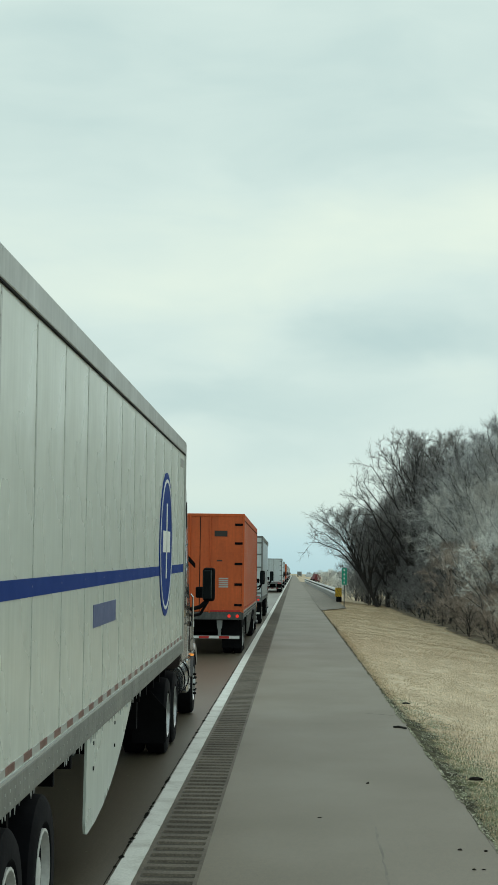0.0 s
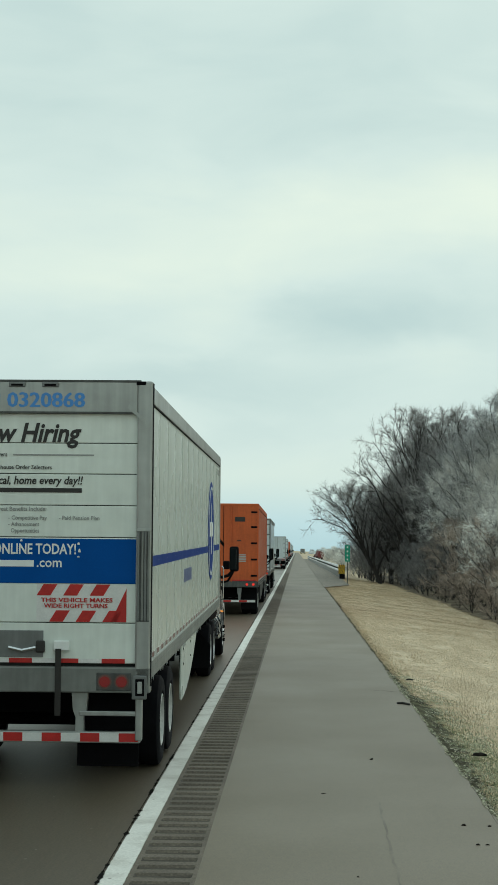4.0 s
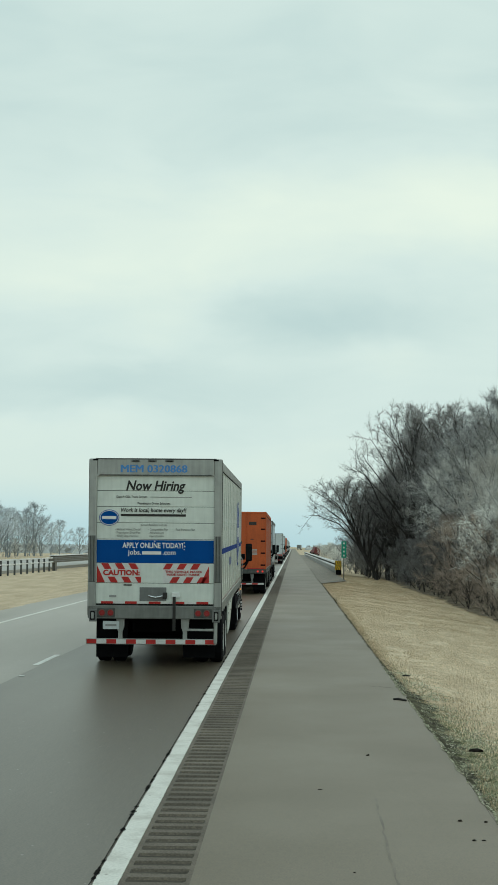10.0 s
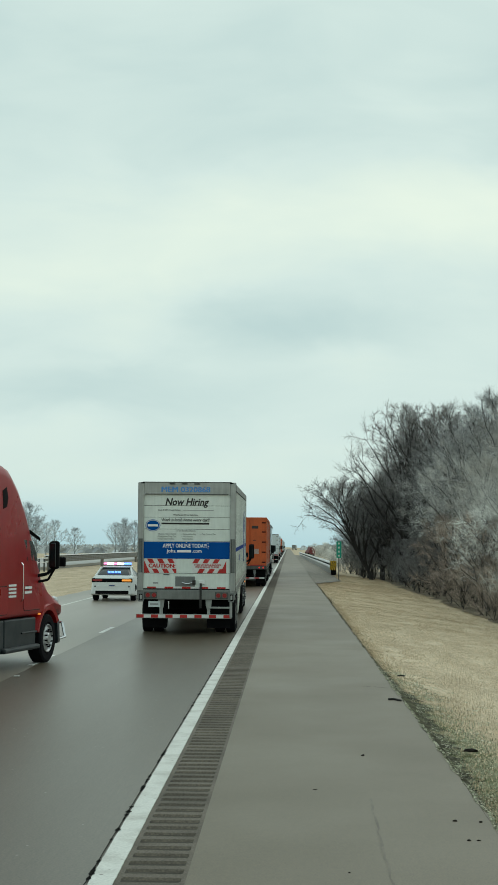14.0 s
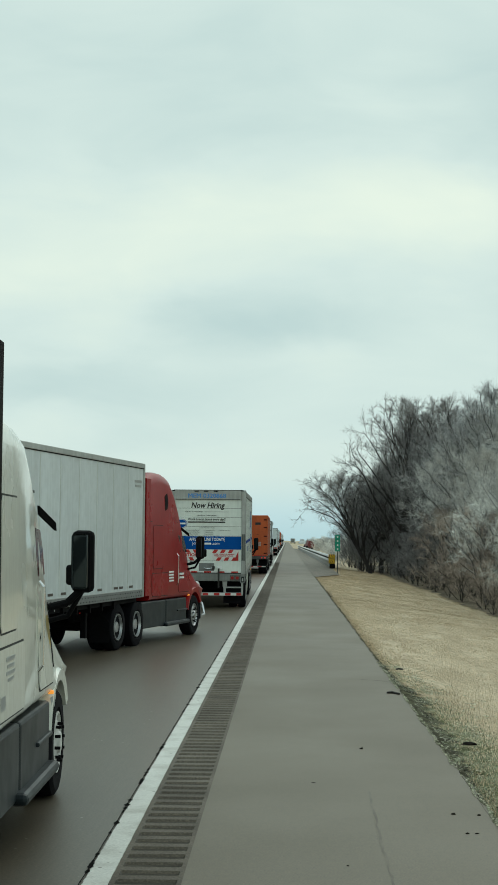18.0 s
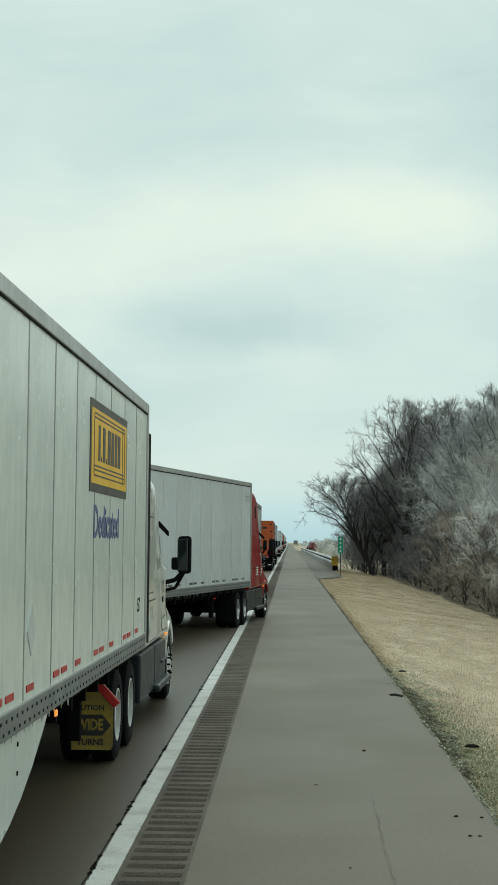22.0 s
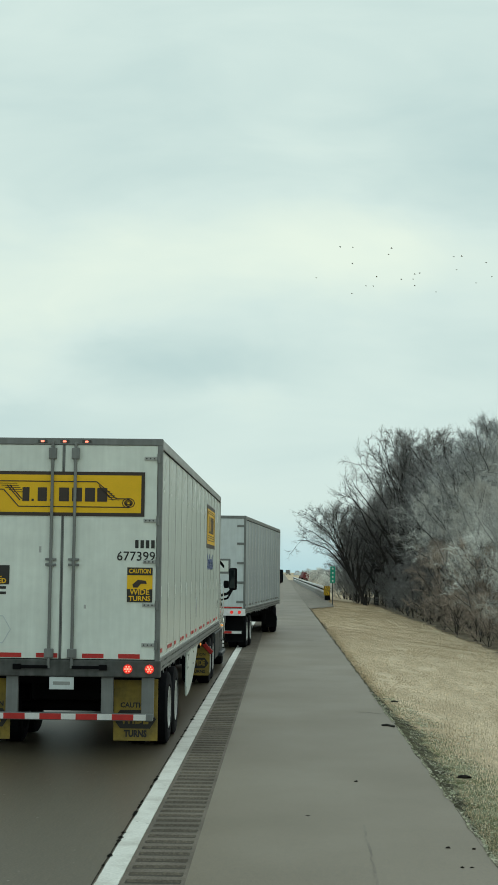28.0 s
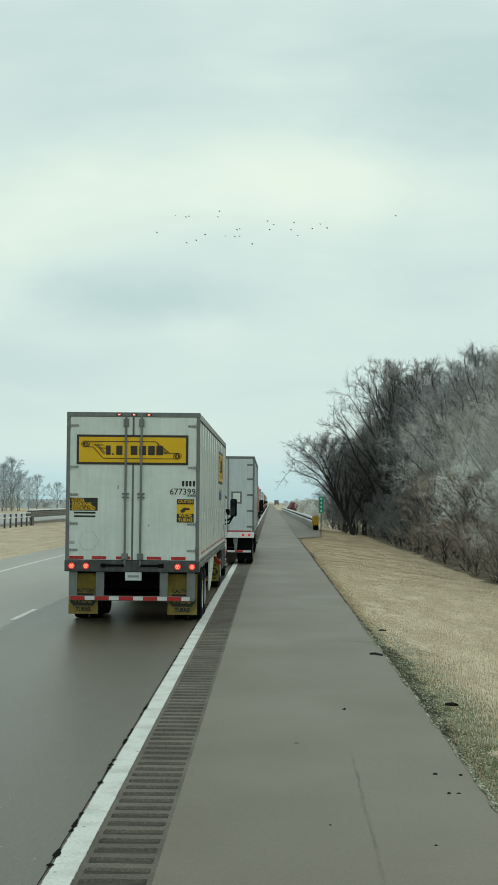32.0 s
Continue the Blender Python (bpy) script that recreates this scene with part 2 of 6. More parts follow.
twig_frost = surface("twig_frost", (0.71, 0.72, 0.695), 0.8, each=0.28, vary=0.25, grain=0.35, second=(0.46, 0.435, 0.395), share=0.5, island=0.25, hardness=0.15)
# distant twigs and limbs: frost tones made bluer and paler to imitate haze
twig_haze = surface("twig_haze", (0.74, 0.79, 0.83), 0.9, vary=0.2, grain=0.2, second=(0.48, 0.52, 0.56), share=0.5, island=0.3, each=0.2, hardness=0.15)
limb_haze = surface("limb_haze", (0.30, 0.335, 0.36), 0.9, vary=0.3, grain=0.5)
wet_soil = surface("wet_soil", (0.05, 0.046, 0.030), 0.95, vary=0.45, grain=5, fine=40, bump=0.5, second=(0.115, 0.110, 0.066), share=0.52, hardness=0.08, spec=0.05)
asphalt_pale = surface("asphalt_pale", (0.42, 0.41, 0.385), 0.85, vary=0.15, grain=0.4, fine=20, stretch=(1.2, 0.12, 1))
twig_brown = surface("twig_brown", (0.44, 0.365, 0.31), 0.95, vary=0.3, grain=0.4, second=(0.25, 0.20, 0.165), share=0.5, island=0.4, each=0.3)
white_panel = surface("white_panel", (0.75, 0.81, 0.75), 0.26, vary=0.10, grain=0.6, fine=5, streak=0.09, spec=0.4, each=0.03, wave=0.03)
white_door = surface("white_door", (0.755, 0.805, 0.75), 0.42, vary=0.09, grain=1.2, fine=6, streak=0.08)
cream_panel = surface("cream_panel", (0.665, 0.715, 0.655), 0.28, vary=0.09, grain=0.7, fine=5, streak=0.09, each=0.02, wave=0.03)
grey_panel = surface("grey_panel", (0.66, 0.715, 0.725), 0.19, vary=0.09, grain=0.7, fine=5, streak=0.10, each=0.03, wave=0.04)
white_cab = surface("white_cab", (0.76, 0.77, 0.69), 0.25, vary=0.06, grain=1.0, fine=10, streak=0.07, coat=0.5)
red_cab = surface("red_cab", (0.31, 0.007, 0.009), 0.3, vary=0.12, grain=1.0, fine=10, streak=0.1, spec=0.2)
dark_cab = surface("dark_cab", (0.045, 0.035, 0.034), 0.22, vary=0.2, grain=1.0, coat=0.6)
orange_panel = surface("orange_panel", (0.60, 0.105, 0.016), 0.5, vary=0.16, grain=0.9, fine=12, streak=0.16, each=0.03)
maroon = surface("maroon_paint", (0.15, 0.018, 0.022), 0.45, vary=0.2, grain=2)
aluminium = surface("aluminium", (0.42, 0.435, 0.415), 0.42, metal=0.6, vary=0.12, grain=1.5, fine=8, streak=0.18)
dull_rail = surface("dull_rail", (0.21, 0.22, 0.215), 0.5, metal=0.35, vary=0.14, grain=2, fine=9, streak=0.2)
rivet_grey = surface("rivet_grey", (0.42, 0.43, 0.41), 0.5, metal=0.2, vary=0.1, grain=2)
galvanised = surface("galvanised", (0.46, 0.47, 0.47), 0.5, metal=0.45, vary=0.2, grain=2, fine=30)
worn_white = surface("worn_white_rail", (0.86, 0.87, 0.86), 0.55, vary=0.18, grain=1.0, fine=12)
concrete = surface("concrete", (0.215, 0.20, 0.175), 0.85, vary=0.25, grain=1.0, fine=20, bump=0.3, streak=0.25)
chrome = surface("chrome", (0.68, 0.69, 0.7), 0.16, metal=1.0, vary=0.1, grain=3)
rubber = surface("rubber", (0.006, 0.006, 0.008), 0.9, vary=0.3, grain=4, fine=30, bump=0.2, spec=0.12)
rim_white = surface("rim_white", (0.62, 0.62, 0.59), 0.5, vary=0.2, grain=4, fine=30)
rim_steel = surface("rim_alloy", (0.52, 0.53, 0.54), 0.32, metal=0.85, vary=0.25, grain=5)
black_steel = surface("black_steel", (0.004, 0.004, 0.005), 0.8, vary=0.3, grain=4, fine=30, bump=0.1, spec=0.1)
dark_plastic = surface("dark_plastic", (0.016, 0.024, 0.028), 0.42, vary=0.25, grain=3, fine=25, streak=0.15, spec=0.28)
glass_dark = surface("tinted_glass", (0.010, 0.014, 0.016), 0.08, vary=0.05, grain=1, spec=0.3)
# mirror colour is darkened to stand for a dark reflection
mirror_glass = surface("mirror_glass", (0.035, 0.045, 0.048), 0.05, metal=0.6, vary=0.02, grain=1)
sign_yellow = surface("sign_yellow", (0.84, 0.50, 0.02), 0.45, vary=0.08, grain=3, spec=0.25)
flap_yellow = surface("flap_yellow", (0.36, 0.25, 0.035), 0.75, vary=0.3, grain=3, fine=25, streak=0.2, second=(0.20, 0.15, 0.04))
ink_black = surface("ink_black", (0.02, 0.018, 0.016), 0.5, vary=0.1)
ink_brown = surface("ink_brown", (0.035, 0.022, 0.016), 0.5, vary=0.1)
ink_grey = surface("ink_grey", (0.30, 0.31, 0.30), 0.6, vary=0.1)
stripe_blue = surface("stripe_blue", (0.002, 0.034, 0.22), 0.65, vary=0.1, grain=2, spec=0.08)
worn_rail = surface("worn_rail", (0.24, 0.25, 0.235), 0.5, metal=0.4, vary=0.16, grain=2, fine=9, streak=0.2)
tape_dull = surface("tape_dull_red", (0.17, 0.075, 0.06), 0.5, vary=0.2, grain=6)
stained_sill = surface("stained_sill", (0.10, 0.105, 0.10), 0.6, metal=0.2, vary=0.35, grain=3, fine=14, streak=0.3)
lamp_hot = surface("lamp_diode_lit", (0.5, 0.1, 0.08), 0.3, vary=0.05, glow=(1.0, 0.22, 0.14, 2.2))
brand_blue = surface("band_blue", (0.0005, 0.075, 0.32), 0.6, vary=0.1, grain=2, spec=0.1)
ink_light_blue = surface("letter_blue", (0.06, 0.25, 0.62), 0.45, vary=0.1)
ink_navy = surface("letter_navy", (0.05, 0.08, 0.22), 0.5, vary=0.15)
ink_white = surface("letter_white", (0.80, 0.82, 0.80), 0.5, vary=0.05)
tape_red = surface("tape_red", (0.50, 0.018, 0.014), 0.4, vary=0.18, grain=6)
tape_white = surface("tape_white", (0.72, 0.72, 0.70), 0.4, vary=0.1, grain=6)
lamp_red = surface("lamp_red", (0.30, 0.02, 0.02), 0.25, vary=0.1)
lamp_lit = surface("lamp_red_lit", (0.35, 0.02, 0.015), 0.3, vary=0.1, glow=(1.0, 0.04, 0.025, 0.55))
lamp_amber = surface("lamp_amber_lit", (0.6, 0.25, 0.05), 0.3, vary=0.1, glow=(1.0, 0.36, 0.06, 0.7))
lamp_white = surface("lamp_white_lit", (0.8, 0.8, 0.8), 0.3, vary=0.05, glow=(1.0, 0.90, 0.95, 2.6))
lamp_blue = surface("lamp_blue_lit", (0.05, 0.08, 0.7), 0.3, vary=0.05, glow=(0.10, 0.24, 1.0, 3.4))
lamp_violet = surface("lamp_red_bar_lit", (0.6, 0.05, 0.2), 0.3, vary=0.05, glow=(1.0, 0.30, 0.62, 1.8))
lens_clear = surface("lens_clear", (0.6, 0.62, 0.62), 0.12, vary=0.1)
sign_green = surface("sign_green", (0.012, 0.33, 0.21), 0.4, vary=0.1, grain=3)


# ---- builders ----
def mesh_of(bm, name, mat, smooth=False):
    bmesh.ops.recalc_face_normals(bm, faces=bm.faces)
    me = bpy.data.meshes.new(name)
    bm.to_mesh(me)
    bm.free()
    me.materials.append(mat)
    if smooth:
        for p in me.polygons:
            p.use_smooth = True
        me.set_sharp_from_angle(angle=radians(35))
    return me


def part(name, bm, mat, parent=None, label="", at=None, smooth=False):
    ob = new(name, bm if isinstance(bm, bpy.types.Mesh) else mesh_of(bm, name, mat, smooth))
    ob.parent = parent
    if at is not None:
        ob.matrix_basis = at
    if label:
        tagged(ob, label)
    return ob


def thing(name, label, category, group="", at=None):
    ob = new(name)
    ob.empty_display_size = 0.3
    if at is not None:
        ob.matrix_basis = at
    return tagged(ob, label, category, group)


def box(x0, x1, y0, y1, z0, z1, bevel=0.0, bm=None):
    """A box, with rounded edges when bevel is given; added to bm when one is given."""
    b = bmesh.new()
    bmesh.ops.create_cube(b, size=1.0)
    for v in b.verts:
        v.co = Vector(((x0 + x1) / 2 + v.co.x * (x1 - x0), (y0 + y1) / 2 + v.co.y * (y1 - y0), (z0 + z1) / 2 + v.co.z * (z1 - z0)))
    if bevel:
        bmesh.ops.bevel(b, geom=b.edges[:], offset=bevel, segments=2, affect="EDGES", profile=0.5)
    return join(bm, b)


def join(bm, b):
    if bm is None:
        return b
    vs = [bm.verts.new(v.co) for v in b.verts]
    b.verts.index_update()
    for f in b.faces:
        bm.faces.new([vs[v.index] for v in f.verts])
    b.free()
    return bm


def tube(p0, p1, r0, r1=None, n=10, bm=None):
    b = bmesh.new() if bm is None else bm
    p0, p1 = Vector(p0), Vector(p1)
    q = (p1 - p0).to_track_quat("Z", "Y")
    rings = []
    for p, r in ((p0, r0), (p1, r0 if r1 is None else r1)):
        rings.append([b.verts.new(p + q @ Vector((r * math.cos(a), r * math.sin(a), 0))) for a in (math.tau * i / n for i in range(n))])
    for i in range(n):
        b.faces.new((rings[0][i], rings[0][i - 1], rings[1][i - 1], rings[1][i]))
    b.faces.new(rings[0])
    b.faces.new(rings[1][::-1])
    return b


def pipe(points, r, n=8, bm=None):
    for a, c in zip(points, points[1:]):
        bm = tube(a, c, r, n=n, bm=bm)
    return bm


def loft(rings, bm=None, caps=True):
    b = bmesh.new() if bm is None else bm
    rows = [[b.verts.new(p) for p in r] for r in rings]
    n = len(rows[0])
    for a, c in zip(rows, rows[1:]):
        for i in range(n):
            b.faces.new((a[i], a[i - 1], c[i - 1], c[i]))
    if caps:
        b.faces.new(rows[0])
        b.faces.new(rows[-1][::-1])
    return b


def rounded(y, low, top, z0, z1, r, n=4, lean=0.0):
    """A rounded section across the car or cab at y: half widths low and top, from z0 to z1."""
    pts = []
    for cx, cz, a0 in ((top - r, z1 - r, 0), (-top + r, z1 - r, 90), (-low + r * 0.4, z0 + r * 0.4, 180), (low - r * 0.4, z0 + r * 0.4, 270)):
        rr = r if a0 < 180 else r * 0.4
        for i in range(n + 1):
            a = radians(a0 + 90 * i / n)
            z = cz + rr * math.sin(a)
            pts.append((cx + rr * math.cos(a), y + lean * (z - z0), z))
    return pts


def lathe(profile, n=24, bm=None):
    """Turns (x, r) points about the x axis."""
    b = bmesh.new() if bm is None else bm
    rows = [[b.verts.new((x, r * math.cos(a), r * math.sin(a))) for a in (math.tau * i / n for i in range(n))] for x, r in profile]
    for a, c in zip(rows, rows[1:]):
        for i in range(n):
            b.faces.new((a[i], a[i - 1], c[i - 1], c[i]))
    for row in (rows[0], rows[-1]):
        b.faces.new(row)
    return b


def letters(text, size, thick=0.002, align="CENTER", shear=0.0, bold=0.0, wide=1.0):
    """Flat letters in the built-in font, standing in the xz plane and read from -y."""
    c = bpy.data.curves.new("letters", "FONT")
    c.body, c.size, c.extrude, c.align_x, c.align_y, c.shear, c.offset = text, size, thick, align, "CENTER", shear, bold
    c.resolution_u = 2
    ob = bpy.data.objects.new("letters", c)
    me = bpy.data.meshes.new_from_object(ob)
    bpy.data.objects.remove(ob)
    me.transform(Matrix.Rotation(radians(90), 4, "X") @ Matrix.Diagonal((wide, 1, 1, 1)))
    return me


def lettering(name, text, size, mat, parent, x, y, z, turn=0.0, label="", span=None, **kw):
    """Letters centred on x, or stretched over span (x0, x1)."""
    me = letters(text, size, **kw)
    if span:
        xs = [v.co.x for v in me.vertices]
        k = (span[1] - span[0]) / (max(xs) - min(xs))
        me.transform(Matrix.Diagonal((k, 1, 1, 1)))
        x = span[0] - min(xs) * k
    me.materials.clear()
    me.materials.append(mat)
    return part(name, me, mat, parent, label, at=pose(x, y, z, 0, 0, turn))


def polygon_plate(points, y, thick, bm=None):
    """A flat plate in the xz plane with front face at y."""
    b = bmesh.new() if bm is None else bm
    f = [b.verts.new((x, y, z)) for x, z in points]
    k = [b.verts.new((x, y + thick, z)) for x, z in points]
    b.faces.new(f)
    b.faces.new(k[::-1])
    for i in range(len(f)):
        b.faces.new((f[i - 1], f[i], k[i], k[i - 1]))
    return b


def oval_ring(ra, rb, wide, deep, across="x", n=36):
    """A flat oval ring facing along y (across x) or along x (across y)."""
    b = bmesh.new()
    rows = []
    for d in (-deep, deep):
        for k in (0, wide):
            q = [((ra - k) * math.cos(math.tau * i / n), (rb - k) * math.sin(math.tau * i / n)) for i in range(n)]
            rows.append([b.verts.new((u, d, v) if across == "x" else (d, u, v)) for u, v in q])
    for a, c in ((0, 1), (1, 3), (3, 2), (2, 0)):
        for i in range(n):
            b.faces.new((rows[a][i - 1], rows[a][i], rows[c][i], rows[c][i - 1]))
    return b


SPIN = []      # wheels that turn: (wheel, place in its thing, radius)


def wheel_meshes(r, width, rim_mat, dual):
    """Meshes of a lorry wheel about its axle, outer side towards +x."""
    w = width / 2
    tyre = lathe([(-w * 0.6, r * 0.58), (-w, r * 0.66), (-w, r * 0.9), (-w * 0.8, r * 0.985), (-w * 0.3, r), (w * 0.3, r), (w * 0.8, r * 0.985),
                  (w, r * 0.9), (w, r * 0.66), (w * 0.6, r * 0.58)], 28)
    t = mesh_of(tyre, "tyre", rubber, True)
    if dual:
        prof = [(-w * 0.5, r * 0.57), (w * 0.98, r * 0.575), (w * 1.0, r * 0.54), (w * 0.4, r * 0.5), (-w * 0.2, r * 0.44), (-w * 0.3, r * 0.3), (w * 0.2, r * 0.27),
                (w * 0.75, r * 0.22), (w * 0.8, r * 0.1)]
    else:
        prof = [(-w * 0.5, r * 0.57), (w * 0.98, r * 0.575), (w * 1.0, r * 0.54), (w * 0.75, r * 0.5), (w * 0.9, r * 0.4), (w * 0.95, r * 0.3), (w * 1.0, r * 0.22),
                (w * 1.18, r * 0.18), (w * 1.2, r * 0.08)]
    rim = lathe(prof, 24)
    m = mesh_of(rim, "rim", rim_mat, True)
    hub_x = w * 0.55 if dual else w * 1.1
    nuts = bmesh.new()
    for i in range(10):
        a = math.tau * i / 10
        p = (hub_x - w * (0.75 if dual else 0.15), r * 0.34 * math.cos(a), r * 0.34 * math.sin(a))
        tube(p, (p[0] + 0.05, p[1], p[2]), 0.015, n=6, bm=nuts)
    holes = bmesh.new()
    for i in range(10):
        a = math.tau * (i + 0.5) / 10
        c = Vector((w * (0.12 if dual else 0.95) - w * 0.1, r * 0.42 * math.cos(a), r * 0.42 * math.sin(a)))
        tube(c, c + Vector((0.02 if not dual else -0.03, 0, 0)), 0.026, n=8, bm=holes)
    return t, m, mesh_of(nuts, "lug_nuts", black_steel), mesh_of(holes, "hand_holes", black_steel)


WHEELS = {}


def add_wheel(parent, x, y, r=0.5, width=0.27, rim_mat=None, dual=True, inner=True):
    key = (r, width, rim_mat.name, dual)
    if key not in WHEELS:
        WHEELS[key] = wheel_meshes(r, width, rim_mat, dual)
    t, m, nuts, holes = WHEELS[key]
    place = pose(x, y, r, 0, 0, 0 if x > 0 else 180)
    hub = tube((-0.25, 0, 0), (0.02, 0, 0), r * 0.2, n=12)
    wheel = part("wheel", hub, black_steel, parent, at=place)
    part("tyre", t, rubber, wheel)
    part("rim", m, rim_mat, wheel)
    tagged(part("lug_nuts", nuts, dull_rail, wheel), kind="stuff")
    if dual and inner:
        part("tyre", t, rubber, wheel, at=pose(-width - 0.04, 0, 0))
    SPIN.append((wheel, x, y, r))
    return wheel


# ---- setting: ground, carriageway, verge ----
def ground_height(x, y):
    n = noise.noise((x * 0.35, y * 0.25, 3.0)) * 0.05 + noise.noise((x * 0.05, y * 0.04, 7.0)) * 0.12
    if x > 1.75:
        d = x - 1.75
        return -0.03 - 0.115 * min(d, 6.5) - 0.02 * max(0, min(d - 6.5, 30)) + n * min(d / 1.5, 1)
    if x < -10.4:
        d = -10.4 - x
        return -0.04 - 0.05 * min(d, 5) + 0.035 * max(0, min(d - 5, 8)) + n * min(d / 2.0, 1)
    return -0.2


def make_ground():
    xs = [-3000, -1200, -500, -250, -140, -90, -60, -45, -35, -28] + [-24 + i for i in range(13)] + [-11.2, -10.7, -10.4, -9, -5, -1, 1.5, 1.75, 1.8, 1.95]
    xs += [2.2 + 0.35 * i for i in range(20)] + [9.5 + i for i in range(8)] + [19, 23, 30, 45, 70, 120, 250, 500, 1200, 3000]
    ys = [-3000, -800, -250, -80, -30, -10] + [0.6 * i for i in range(120)] + [72 + 2.5 * i for i in range(60)] + [225, 260, 300, 350, 420, 520, 700, 1000, 1600, 4000]
    me = bpy.data.meshes.new("ground")
    v = [(x, y, ground_height(x, y)) for y in ys for x in xs]
    w = len(xs)
    f = [(j * w + i, j * w + i + 1, (j + 1) * w + i + 1, (j + 1) * w + i) for j in range(len(ys) - 1) for i in range(w - 1)]
    me.from_pydata(v, [], f)
    me.materials.append(soil)
    for p in me.polygons:
        p.use_smooth = True
    return tagged(new("ground", me), "dry winter grass verge sloping away from the motorway", "ground", kind="structure")


def strip(name, x0, x1, y0, y1, top, mat, label, category, ragged=(0, 0), step=None, deep=0.3, seed=0.0, freq=3.0):
    """A paved or painted band along the road; ragged: how far its left and right edges wander."""
    ys = [y0, y1] if step is None else []
    if step:
        y = y0
        while y < y1:
            ys.append(y)
            y += step * max(1.0, abs(y) / 25)
        ys.append(y1)

    def off(y, s, a):
        return a * (noise.noise((y * freq, s, seed)) + 0.7 * noise.noise((y * freq * 3.1, s, seed + 5)))
    b = bmesh.new()
    rows = []
    for y in ys:
        l, r = x0 + off(y, 1.7, ragged[0]), x1 + off(y, 8.3, ragged[1])
        rows.append([b.verts.new(p) for p in ((l, y, top - deep), (l, y, top), (r, y, top), (r, y, top - deep))])
    for a, c in zip(rows, rows[1:]):
        for i in range(3):
            b.faces.new((a[i], a[i + 1], c[i + 1], c[i]))
    return tagged(part(name, b, mat), label, category, kind="structure")


def make_road():
    make_ground()
    far = 1500
    strip("road", -5.03, -1.235, -80, far, 0.0, asphalt_lane, "damp dark grey-brown asphalt of the slow lane", "road")
    strip("road", -9.15, -5.03, -80, far, 0.001, asphalt_left, "paler grey-brown asphalt of the passing lane", "road")
    strip("left_shoulder", -10.65, -9.15, -80, far, -0.006, asphalt_left, "narrow paved shoulder beside the grassy median", "road shoulder", ragged=(0.12, 0), step=0.6)
    strip("opposite_road", -37, -23.2, 20, 700, 0.25, asphalt_pale, "pale opposite carriageway beyond the median", "road")
    strip("shoulder", -0.725, 1.83, -80, far, 0.0, asphalt_shoulder, "wide tan asphalt shoulder with a crumbling grassy edge", "road shoulder", ragged=(0, 0.045), step=0.07, freq=2.3)
    # milled rumble strip: real grooves across a darker band
    xs = (-1.235, -1.195, -1.18, -0.775, -0.76, -0.725)
    sink = (0, 0, 1, 1, 0, 0)
    ys, y = [(-80, 0)], 4.0
    while y < 170:
        ys += [(y, 0), (y + 0.025, 0.8), (y + 0.09, 1), (y + 0.15, 0.8), (y + 0.175, 0)]
        y += 0.305
    ys.append((far, 0))
    me = bpy.data.meshes.new("rumble_strip")
    w = len(xs)
    me.from_pydata([(x + 0.022 * noise.noise((yy * 4.0, i * 3.0, 0)) * (1 < i < 4), yy + 0.012 * noise.noise((yy * 2.3, i * 7.0, 4)), -0.003 - 0.022 * s * k)
                    for yy, s in ys for i, (x, k) in enumerate(zip(xs, sink))], [],
                   [(j * w + i, j * w + i + 1, (j + 1) * w + i + 1, (j + 1) * w + i) for j in range(len(ys) - 1) for i in range(w - 1)])
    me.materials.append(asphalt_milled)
    me.materials.append(asphalt_groove_shade)
    # groove floors take a darker colour that stands for the shade in them
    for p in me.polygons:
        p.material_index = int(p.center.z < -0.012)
    tagged(new("rumble_strip", me), "dark milled rumble strip with cross grooves", "rumble strip", kind="structure")
    strip("edge_line", -1.415, -1.235, -80, far, 0.006, line_paint, "solid white edge line with chipped paint", "road marking", ragged=(0.007, 0.004), step=0.03, deep=0.02, freq=13)
    # open joint: a hairline with broken-out pits where the paint has chipped away
    v, y = [], 4.0
    while y < 130:
        pit = max(0, noise.noise((y * 3.7, 2.2, 1.0)) * 1.6 + noise.noise((y * 11, 5.1, 1.0)) * 0.9 - 0.22)
        w = 0.004 + 0.040 * min(pit, 0.9)
        c = -1.433 + 0.006 * noise.noise((y * 2.0, 0, 9.0)) + 0.3 * w
        v += [(c - w, y, 0.0095), (c + w * 0.8, y, 0.0095)]
        y += 0.02 * max(1.0, y / 18)
    me = bpy.data.meshes.new("joint_crack")
    me.from_pydata(v, [], [(i, i + 1, i + 3, i + 2) for i in range(0, len(v) - 2, 2)])
    me.materials.append(tar)
    tagged(new("joint_crack", me), "dark open joint with pits along the white edge line", "crack", kind="structure")
    strip("left_edge_line", -9.02, -8.88, -80, far, 0.006, line_paint, "worn pale edge line beside the median", "road marking", ragged=(0.01, 0.01), step=0.2, deep=0.02)
    dash = strip("lane_dash", -5.19, -5.07, 0, 3.1, 0.006, dash_paint, "white dash of the broken lane line", "road marking", ragged=(0.008, 0.008), step=0.1, deep=0.02)
    dash["group"] = "lane dashes"
    dash.location.y = 31.9
    for i in range(-3, 40):
        if i:
            copy_thing(dash, Matrix.Translation((0, 31.9 + 12.0 * i, 0)))
    for x, y in ((-4.95, 29.3), (-4.9, 53.5)):
        b = box(x - 0.05, x + 0.05, y - 0.05, y + 0.05, 0, 0.015, 0.006)
        tagged(part("road_stud", b, tape_white), "small worn white lane stud", "road stud")
    v, f = [], []
    ys = [104 + 2 * i for i in range(24)] + [160 + 20 * i for i in range(15)]
    for y in ys:
        w = min((y - 103) / 22, 1) * 2.3 * (1 + 0.1 * noise.noise((y * 0.4, 2, 2)))
